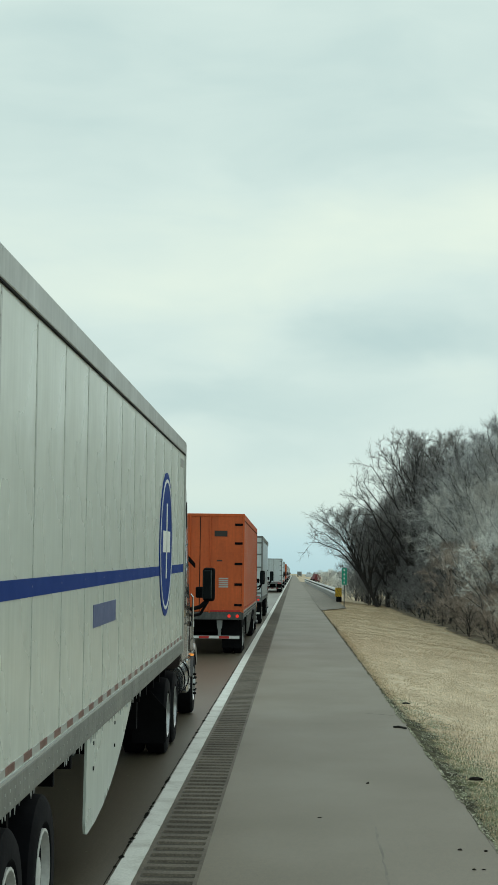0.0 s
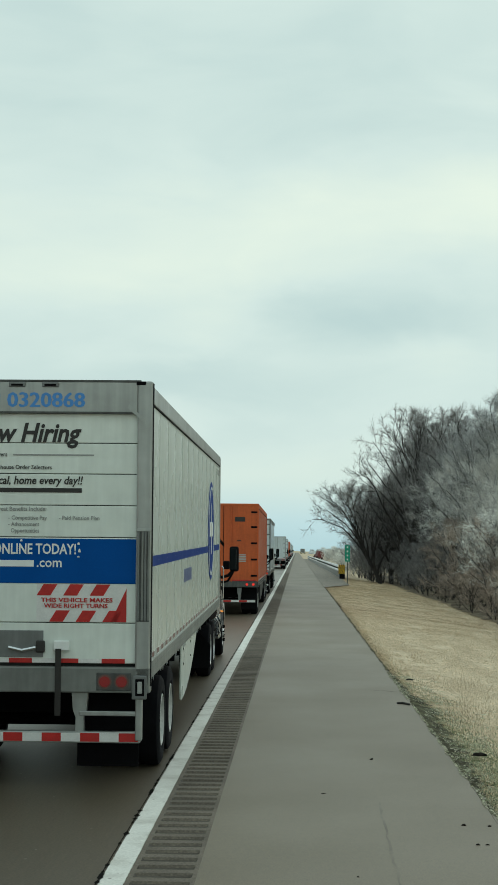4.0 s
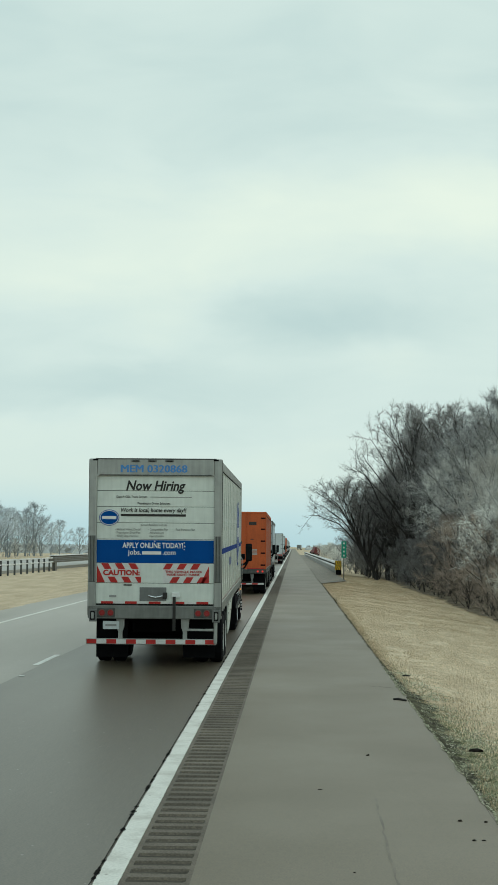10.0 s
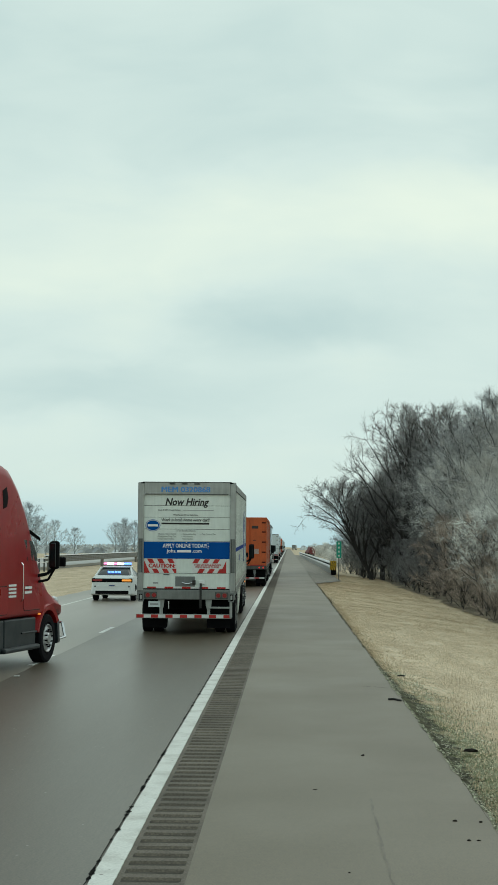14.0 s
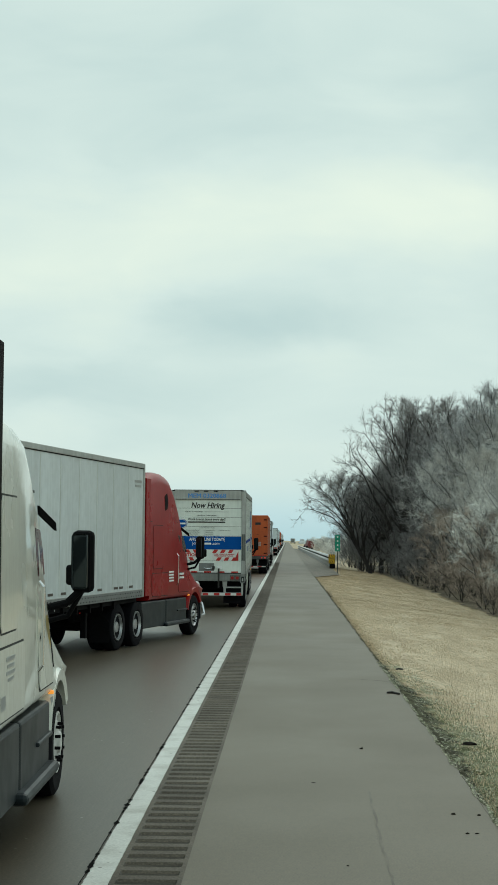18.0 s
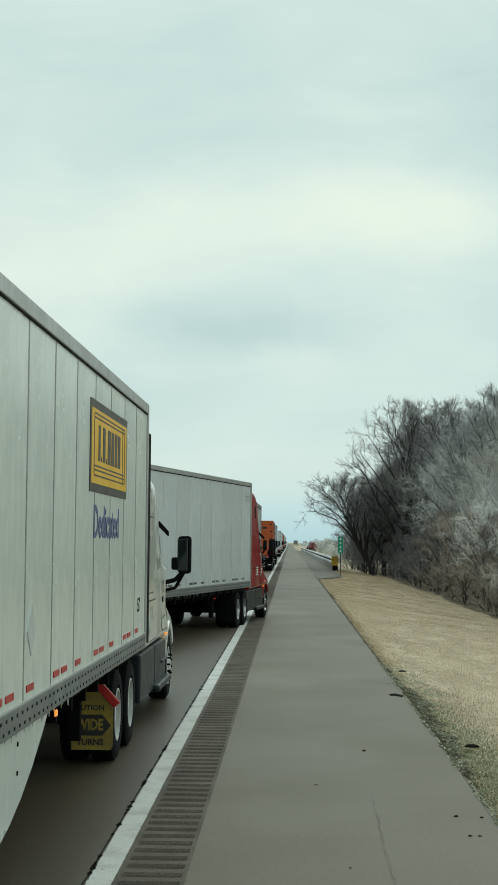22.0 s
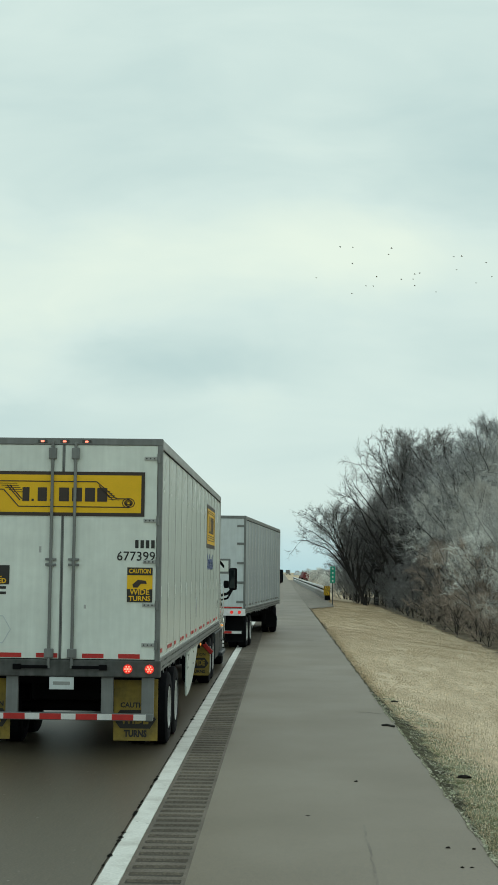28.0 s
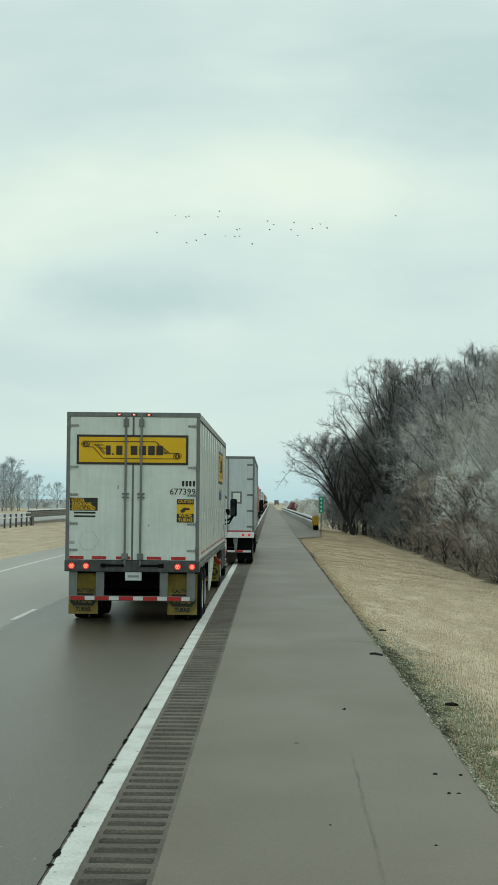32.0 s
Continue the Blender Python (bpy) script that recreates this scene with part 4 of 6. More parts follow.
def make_wood_floor():
    """Dark leaf mould under the wood, with a ragged edge towards the grass."""
    v, ys, y = [], [], 40.0
    while y < 200:
        e = 8.95 + 0.6 * noise.noise((y * 0.35, 1.0, 0)) + 0.5 * noise.noise((y * 1.3, 4.0, 0)) + 0.3 * noise.noise((y * 3.7, 2.0, 0))
        for x in (e, e + 0.3, e + 0.8, e + 1.6, e + 3, e + 5, e + 8, e + 14, e + 25):
            v.append((x, y, ground_height(x, y) + 0.025 + 0.05 * abs(noise.noise((x * 2.1, y * 2.1, 0)))))
        ys.append(y)
        y += 0.35 * max(1, y / 60)
    me = bpy.data.meshes.new("wood_floor")
    me.from_pydata(v, [], [(j * 9 + i, j * 9 + i + 1, j * 9 + i + 10, j * 9 + i + 9) for j in range(len(ys) - 1) for i in range(8)])
    me.materials.append(leaf_mould)
    tagged(new("wood_floor", me), "dark brown leaf mould under the roadside wood", "ground", kind="structure")


make_wood_floor()


# ---- lorries ----
def tape(parent, x0, x1, y, z0, z1, n, first=tape_red, name="reflector"):
    """A row of red and white reflecting tape pieces facing backwards."""
    w = (x1 - x0) / n
    for i in range(n):
        mat = first if i % 2 == 0 else tape_white
        part(name, box(x0 + i * w, x0 + (i + 1) * w, y - 0.004, y, z0, z1), mat, parent)


def uneven_tape(parent, x0, x1, y, z0, z1, red=0.28, white=0.19):
    """Reflecting tape of long red and short white pieces facing backwards."""
    x, i = x0, 0
    while x < x1 - 0.02:
        w = min(red if i % 2 == 0 else white, x1 - x)
        part("reflector", box(x, x + w, y - 0.004, y, z0, z1), tape_red if i % 2 == 0 else tape_white, parent)
        x, i = x + w, i + 1


def trailer(label, length, panel, rear, rail=dull_rail, top=aluminium, axles=(1.0, 2.25), rim=rim_white, skirt=None, detail=True, marker=tape_red, group="lorries in the queue", band=False, skirt_mat=None, track=1.11, cap=0.18, seam=None, gap=0.005):
    seam = seam or seam_pale
    t = thing("semi_trailer", label, "semi-trailer", group)
    half, roof, floor = 1.3, 4.11, 1.18
    part("body", box(-1.268, 1.268, 0.05, length - 0.01, floor, roof - 0.03, 0.02), seam_dark if detail else panel, t)
    part("roof", box(-1.27, 1.27, 0.04, length, roof - 0.03, roof, 0.012), rail, t)
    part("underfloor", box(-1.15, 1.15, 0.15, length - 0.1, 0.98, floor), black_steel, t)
    for s in (1, -1):
        a, b = sorted((s * 1.255, s * half))
        part("top_rail", box(a, b, 0.05, length, roof - cap, roof + 0.004, 0.012), top, t)
        part("bottom_rail", box(a, b, 0.05, length, 1.09, 1.27, 0.012), rail, t)
        if detail:
            a, b = sorted((s * 1.25, s * 1.304))
            c, d = sorted((s * 1.284, s * 1.302))
            part("rail_seal", box(c, d, 0.08, length - 0.1, roof - cap - 0.014, roof - cap), black_steel, t)
            part("rail_lip", box(c, d, 0.08, length - 0.1, 1.268, 1.28), rivet_grey, t)
            part("corner_post", box(a, b, length - 0.12, length + 0.004, 1.1, roof - 0.02, 0.012), top, t)
            n = round((length - 0.2) / 1.215)
            w = (length - 0.2) / n
            a, b = sorted((s * 1.26, s * 1.285))
            me = mesh_of(box(a, b, gap, w - gap, 1.265, roof - cap + 0.005, 0.003), "panel", panel)
            for i in range(n):
                part("panel", me, panel, t, at=Matrix.Translation((0, 0.08 + i * w, 0)))
            # lapped seams, rivet rows beside each and along the bottom rail
            lap = bmesh.new()
            for i in range(1, n):
                a, b = sorted((s * 1.284, s * 1.287))
                box(a, b, 0.08 + i * w - 0.02, 0.08 + i * w + 0.02, 1.285, roof - cap - 0.02, bm=lap)
            tagged(part("seam_strip", lap, seam, t), kind="stuff")
            rv = bmesh.new()
            for i in range(n + 1):
                for j in range(22):
                    y, z = 0.08 + i * w - 0.03, 1.34 + j * 0.12
                    a, b = sorted((s * 1.286, s * 1.289))
                    box(a, b, y, y + 0.012, z, z + 0.012, bm=rv)
            for i in range(int(length / 0.16)):
                if band:
                    a, b = sorted((s * 1.298, s * 1.304))
                    for z in (1.13, 1.20):
                        box(a, b, 0.2 + i * 0.16, 0.215 + i * 0.16, z, z + 0.015, bm=rv)
            if not band:
                # punched slots along the bottom rail
                sl = bmesh.new()
                for i in range(int(length / 0.2)):
                    for z, q in ((1.125, 0.0), (1.205, 0.1)):
                        a, b = sorted((s * 1.296, s * 1.3015))
                        box(a, b, 0.2 + i * 0.2 + q, 0.255 + i * 0.2 + q, z, z + 0.024, bm=sl)
                tagged(part("rail_slot", sl, black_steel, t), kind="stuff")
            tagged(part("rivets", rv, rivet_grey, t), kind="stuff")
            for i in range(int((length - 0.4) / 0.3) if band else 0):
                a, b = sorted((s * 1.285, s * 1.291))
                part("reflector", box(a, b, 0.2 + i * 0.3, 0.5 + i * 0.3, 1.296, 1.343), tape_dull if i % 2 else rivet_grey, t)
            for i in range(0 if band else n):
                a, b = sorted((s * 1.285, s * 1.291))
                y = 0.08 + i * w + 0.12
                part("reflector", box(a, b, y, y + 0.3, 1.33, 1.38), marker, t)
                if i % 2:
                    part("reflector", box(a, b, y + 0.42, y + 0.72, 1.33, 1.38), marker, t)
        if skirt:
            y0, y1, bottom = skirt
            bm = bmesh.new()
            pts = [(y0 + 0.05, 1.09), (y0, bottom + 0.10), (y0 + 0.04, bottom + 0.02), (y0 + 0.14, bottom)] + [(y0 + 0.14 + (y1 - y0 - 0.14) * q, bottom + (1.09 - bottom) * q ** 2.1) for q in (0.15, 0.3, 0.45, 0.6, 0.75, 0.9, 1.0)]
            rows = [[bm.verts.new((x, y, z)) for y, z in pts] for x in (s * 1.245, s * 1.265)]
            bm.faces.new(rows[0])
            bm.faces.new(rows[1][::-1])
            for i in range(len(pts)):
                bm.faces.new((rows[0][i - 1], rows[0][i], rows[1][i], rows[1][i - 1]))
            sk = part("side_skirt", bm, skirt_mat or cream_panel, t)
            for q in (0.12, 0.55):
                for z in (0.98, 0.78):
                    y = y0 + (y1 - y0) * q
                    part("bolt", box(*sorted((s * 1.264, s * 1.272)), y, y + 0.03, z, z + 0.03), black_steel, sk)
        for y in axles:
            add_wheel(t, s * track, y, 0.5, 0.27, rim, True)
        part("landing_leg", box(s * 0.9 - 0.06, s * 0.9 + 0.06, length - 3.4, length - 3.28, 0.35, 1.0, 0.01), black_steel, t)
        if detail:
            # icicle fringe under the bottom rail
            ice = bmesh.new()
            r = random.Random(int(length * 10) + s)
            for _ in range(45):
                y = r.uniform(0.3, length * 0.6)
                tube((s * 1.285, y, 1.09), (s * 1.285, y, 1.09 - r.uniform(0.015, 0.06)), 0.006, 0.002, 5, ice)
            tagged(part("icicles", ice, lens_clear, t), kind="stuff")
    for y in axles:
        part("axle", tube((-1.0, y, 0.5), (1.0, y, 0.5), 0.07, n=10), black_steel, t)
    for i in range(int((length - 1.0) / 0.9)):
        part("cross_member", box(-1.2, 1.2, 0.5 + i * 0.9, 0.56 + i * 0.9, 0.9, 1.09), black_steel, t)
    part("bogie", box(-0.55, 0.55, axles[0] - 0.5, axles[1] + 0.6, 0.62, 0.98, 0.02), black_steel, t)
    rear(t, panel, length)
    return t


def lamp(parent, x, z, r=0.05, y=-0.012, mat=None, name="tail_lamp"):
    l = part(name, tube((x, 0.03, z), (x, y, z), r, n=16), mat or lamp_red, parent)
    part("bezel", lathe([(-0.018, r * 1.02), (-0.018, r * 1.22), (0.02, r * 1.22), (0.02, r * 1.02)], 16), black_steel, l, at=pose(x, 0, z, 0, 0, 90))
    return l


def rear_bumper(t, x0, x1, z0, z1, posts, mat, n):
    b = part("rear_bumper", box(x0, x1, 0.02, 0.10, z0, z1, 0.01), mat, t)
    tape(b, x0 + 0.02, x1 - 0.02, 0.02, z0 + 0.015, z1 - 0.015, n)
    for x in posts:
        part("bumper_post", polygon_plate([(x - 0.085, 1.0), (x + 0.085, 1.0), (x + 0.07, 0.8), (x + 0.04, 0.72), (x + 0.045, z0), (x - 0.045, z0), (x - 0.04, 0.72), (x - 0.07, 0.8)], 0.06, 0.12), mat, t)


def plate(t, x, z):
    p = part("number_plate", box(x - 0.16, x + 0.16, 0.0, 0.012, z - 0.08, z + 0.08, 0.004), grey_panel, t)
    part("plate_bar", box(x - 0.11, x + 0.11, -0.004, 0.0, z - 0.022, z + 0.022), ink_grey, p)


def swing_doors(t, panel, length):
    """Rear of a dry van: two white doors with lock rods, hinges, a yellow sign and warning plates."""
    part("rear_frame", box(-1.3, -1.235, -0.01, 0.07, 1.1, 4.1, 0.01), dull_rail, t)
    part("rear_frame", box(1.235, 1.3, -0.01, 0.07, 1.1, 4.1, 0.01), dull_rail, t)
    part("header", box(-1.3, 1.3, -0.014, 0.07, 4.03, 4.12, 0.01), dull_rail, t)
    for x in (-0.28, 0.01, 0.30):
        ml = part("marker_lamp", box(x - 0.06, x + 0.06, -0.025, -0.014, 4.055, 4.095, 0.004), stained_sill, t)
        part("lens", box(x - 0.022, x + 0.022, -0.03, -0.025, 4.062, 4.085, 0.004), lamp_hot, ml)
    part("sill", box(-1.31, 1.31, -0.02, 0.14, 1.02, 1.24, 0.015), stained_sill, t)
    for s in (-1, 1):
        a, b = sorted((s * 0.018, s * 1.232))
        d = part("door", box(a, b, 0.0, 0.045, 1.25, 4.03, 0.006), white_door, t)
        part("gasket", box(*sorted((s * 0.003, s * 0.016)), 0.0, 0.03, 1.25, 4.03), dull_rail, d)
        rod_x = s * 0.16 if s > 0 else -0.14
        part("lock_rod", tube((rod_x, -0.035, 1.13), (rod_x, -0.035, 4.06), 0.021, n=10), dull_rail, d)
        part("lock_keeper", box(rod_x - 0.05, rod_x + 0.05, -0.06, 0, 3.84, 3.99, 0.01), dull_rail, d)
        part("lock_keeper", box(rod_x - 0.06, rod_x + 0.06, -0.06, 0, 1.26, 1.38, 0.01), dull_rail, d)
        for z in (2.45, 2.52):
            part("rod_bracket", box(rod_x - 0.07, rod_x + 0.07, -0.05, 0, z, z + 0.03, 0.005), dull_rail, d)
        h = part("lock_handle", box(*sorted((rod_x, rod_x + s * 0.42)), -0.055, -0.03, 1.125, 1.165, 0.005), black_steel, d)
        part("handle_catch", box(*sorted((rod_x + s * 0.36, rod_x + s * 0.46)), -0.065, -0.005, 1.11, 1.18, 0.005), black_steel, h)
        for z in (1.44, 1.955, 2.515, 3.05, 3.86):
            hb = part("hinge", box(*sorted((s * 1.06, s * 1.245)), -0.016, 0.01, z - 0.025, z + 0.025, 0.006), rivet_grey, d)
            for q in (1.09, 1.14, 1.19):
                part("bolt", tube((s * q, -0.016, z), (s * q, -0.024, z), 0.011, n=6), stained_sill, hb)
            part("hinge_pin", tube((s * 1.25, -0.02, z - 0.06), (s * 1.25, -0.02, z + 0.06), 0.022, n=10), dull_rail, hb)
        for x in ((0.29, 0.76) if s > 0 else (-1.22, -0.78, -0.31)):
            part("reflector", box(x, x + 0.28, -0.004, 0, 1.262, 1.32), tape_red, d)
        for x in (0.89, 1.17):
            l = lamp(t, s * x, 1.13, r=0.06, y=-0.04, mat=lamp_lit)
            for q in range(6):
                a = math.tau * q / 6
                px, pz = s * x + 0.034 * math.cos(a), 1.13 + 0.034 * math.sin(a)
                part("lamp_diode", tube((px, -0.038, pz), (px, -0.044, pz), 0.011, n=8), lamp_hot, l)
            part("lamp_diode", tube((s * x, -0.038, 1.13), (s * x, -0.045, 1.13), 0.016, n=8), lamp_hot, l)
        # yellow mud flap lettered as a turning warning
        f = part("mud_flap", box(*sorted((s * 0.68, s * 1.26)), 0.30, 0.315, 0.18, 0.98, 0.004), flap_yellow, t, "dirty yellow mud flap")
        arrow = [(-0.26, 0.5), (-0.2, 0.58), (0.19, 0.58), (0.27, 0.46), (0.19, 0.34), (-0.2, 0.34), (-0.26, 0.42)]
        part("arrow", polygon_plate([(s * 0.97 + x, z) for x, z in arrow], 0.292, 0.006), ink_black, f)
        lettering("lettering", "WIDE", 0.18, flap_yellow, f, 0, 0.288, 0.46, bold=0.008, span=(s * 0.97 - 0.20, s * 0.97 + 0.17))
        lettering("lettering", "TURNS", 0.12, ink_black, f, 0, 0.296, 0.27, bold=0.006, span=(s * 0.97 - 0.15, s * 0.97 + 0.15))
        lettering("lettering", "CAUTION", 0.09, ink_black, f, 0, 0.296, 0.64, bold=0.003, span=(s * 0.97 - 0.2, s * 0.97 + 0.2))
    # the yellow sign: frame, field, a scroll in outline, bars in place of the firm's name
    sg = part("sign", box(-1.10, 1.07, -0.014, -0.002, 3.10, 3.68, 0.002), ink_brown, t, "yellow sign with a dark border and a scroll")
    part("field", box(-1.055, 1.025, -0.018, -0.014, 3.145, 3.635), sign_yellow, sg)
    sc = bmesh.new()
    for line in ([(-0.92, 3.55), (0.44, 3.55), (0.70, 3.33), (0.86, 3.33)], [(-0.94, 3.44), (-0.78, 3.44), (-0.58, 3.22), (0.86, 3.22)],
                 [(-0.94, 3.44), (-0.97, 3.50), (-0.92, 3.55)], [(0.86, 3.22), (0.91, 3.28), (0.86, 3.33)], [(-0.92, 3.55), (-0.87, 3.48), (-0.94, 3.44)], [(0.86, 3.33), (0.81, 3.28), (0.86, 3.22)], [(0.50, 3.46), (0.66, 3.31)], [(0.47, 3.50), (0.62, 3.34)],
                 [(-0.74, 3.50), (-0.56, 3.30)], [(-0.70, 3.50), (-0.54, 3.32)]):
        pipe([(x, -0.019, z) for x, z in line], 0.008, 5, sc)
    for x, z in ((0.86, 3.275), (-0.93, 3.495)):
        for rr in (0.062, 0.04, 0.02):
            pipe([(x + rr * 1.3 * math.cos(a), -0.019, z + rr * math.sin(a)) for a in (math.tau * i / 10 for i in range(11))], 0.006, 4, sc)
    for i in range(5):
        pipe([(0.46 + 0.012 * i, -0.019, 3.445 - 0.028 * i), (0.62 + 0.03 * i, -0.019, 3.445 - 0.028 * i - 0.02)], 0.004, 4, sc)
        pipe([(-0.86 + 0.05 * i, -0.019, 3.52 - 0.028 * i), (-0.60 + 0.02 * i, -0.019, 3.52 - 0.028 * i)], 0.004, 4, sc)
    part("scroll", sc, ink_brown, sg)
    for x0, x1 in ((-0.53, -0.44), (-0.41, -0.38), (-0.33, -0.21), (-0.17, -0.14), (-0.05, 0.08), (0.12, 0.25), (0.29, 0.42), (0.45, 0.58)):
        part("name_bar", box(x0, x1, -0.022, -0.018, 3.29, 3.47 if x1 - x0 > 0.05 else 3.32), ink_brown, sg)
    lettering("number", "677399", 0.17, ink_black, t, 0.97, -0.004, 2.58, bold=0.001)
    for i in range(4):
        part("code_bar", box(0.955 + i * 0.07, 1.0 + i * 0.07, -0.004, 0, 2.69, 2.795), ink_black, t)
    c = part("warning_sign", box(0.86, 1.19, -0.008, -0.001, 1.99, 2.44, 0.002), sign_yellow, t, "black and yellow wide-turns warning sign")
    part("band", box(0.86, 1.19, -0.011, -0.008, 2.34, 2.44), ink_black, c)
    lettering("lettering", "CAUTION", 0.082, sign_yellow, c, 0, -0.013, 2.39, bold=0.002, span=(0.885, 1.165))
    part("band", box(0.86, 1.19, -0.011, -0.008, 1.99, 2.16), ink_black, c)
    lettering("lettering", "WIDE", 0.10, sign_yellow, c, 1.025, -0.013, 2.12, bold=0.002)
    lettering("lettering", "TURNS", 0.09, sign_yellow, c, 1.025, -0.013, 2.035, bold=0.002)
    part("picture", polygon_plate([(0.93, 2.22), (1.0, 2.28), (1.10, 2.27), (1.12, 2.23), (1.04, 2.23), (1.0, 2.18), (0.94, 2.18)], -0.011, 0.003), ink_brown, c)
    for x0, x1, z0, z1 in ((-1.235, -1.12, 1.55, 1.61), (-0.3, -0.27, 2.62, 2.70), (0.3, 0.33, 1.9, 1.95)):
        part("scuff", box(x0, x1, -0.003, 0, z0, z1), rivet_grey, t)
    d = part("notice", box(-1.22, -0.68, -0.006, 0, 2.20, 2.45, 0.001), ink_black, t, "black notice with yellow words")
    for i, (w, x1) in enumerate((("LOCAL", -0.93), ("REGIONAL", -0.78), ("DEDICATED", -0.72))):
        lettering("lettering", w, 0.09, sign_yellow, d, 0, -0.009, 2.405 - i * 0.08, bold=0.003, span=(-1.17, x1))
        part("bullet", box(-1.20, -1.185, -0.009, -0.006, 2.397 - i * 0.08, 2.413 - i * 0.08), sign_yellow, d)
    for z in (2.16, 2.09):
        part("bar", box(-1.14, -0.72, -0.003, 0, z - 0.018, z + 0.018), ink_black, t)
    rg = pipe([(0, 0.2 * math.cos(a), 0.2 * math.sin(a)) for a in (math.tau * i / 6 for i in range(7))], 0.006, 5)
    part("placard_outline", rg, grey_panel, t, at=pose(-0.85, -0.002, 1.62, 0, 0, 90))
    bp = part("rear_bumper", box(-1.22, 1.22, 0.02, 0.10, 0.46, 0.555, 0.01), dull_rail, t)
    uneven_tape(bp, -1.19, 1.13, 0.02, 0.47, 0.545)
    for x in (-1.145, -0.62, 0.62, 1.145):
        part("bumper_post", box(x - 0.08, x + 0.08, 0.05, 0.12, 0.5, 1.02, 0.008), dull_rail, t)
    plate(t, 0.03, 0.935)


def plain_doors(lamps_lit=True, mat=None, stickers=True, frame_mat=None, hinge_mat=None):
    """Rear of a plain van trailer."""
    def build(t, panel, length):
        for s in (-1, 1):
            part("rear_frame", box(*sorted((s * 1.235, s * 1.3)), -0.01, 0.07, 1.1, 4.1, 0.01), frame_mat or dull_rail, t)
            d = part("door", box(*sorted((s * 0.012, s * 1.232)), 0.0, 0.045, 1.25, 4.03, 0.006), mat or panel, t)
            for z in (1.45, 2.05, 2.65, 3.25, 3.8):
                part("hinge", box(*sorted((s * 1.02, s * 1.25)), -0.02, 0.01, z - 0.035, z + 0.035, 0.006), hinge_mat or dull_rail, d)
            part("lock_rod", tube((s * 0.3, -0.03, 1.22), (s * 0.3, -0.03, 4.06), 0.02, n=8), frame_mat or dull_rail, d)
            for x in (0.88, 1.12):
                lamp(t, s * x, 1.13, y=-0.03, mat=lamp_lit if lamps_lit else lamp_red)
            part("mud_flap", box(*sorted((s * 0.66, s * 1.24)), 0.28, 0.295, 0.2, 0.95, 0.004), black_steel, t)
            part("reflector", box(*sorted((s * 0.3, s * 1.2)), -0.005, 0, 1.255, 1.30), tape_red, t)
        part("header", box(-1.3, 1.3, -0.014, 0.07, 4.03, 4.12, 0.01), frame_mat or dull_rail, t)
        part("sill", box(-1.3, 1.3, -0.02, 0.14, 1.02, 1.24, 0.015), worn_white if stickers else stained_sill if frame_mat else dull_rail, t)
        if stickers:
            h = part("document_holder", box(0.42, 0.82, -0.02, 0, 2.32, 2.78, 0.01), dull_rail, t)
            part("holder_door", box(0.48, 0.76, -0.03, -0.02, 2.38, 2.72, 0.008), white_door, h)
        if frame_mat:
            for z in (2.22, 2.16, 2.10, 2.04, 1.98):
                part("sticker", box(0.56, 0.84, -0.006, 0, z - 0.02, z + 0.02, 0.001), rivet_grey, t)
            part("sticker", box(0.42, 0.80, -0.006, 0, 3.45, 3.62, 0.001), ink_black, t)
            part("sticker", box(0.5, 0.66, -0.006, 0, 2.72, 2.76, 0.001), ink_black, t)
        rear_bumper(t, -1.2, 1.2, 0.46, 0.56, (-0.6, 0.6), dull_rail, 8)
        plate(t, -0.3, 0.88)
    return build


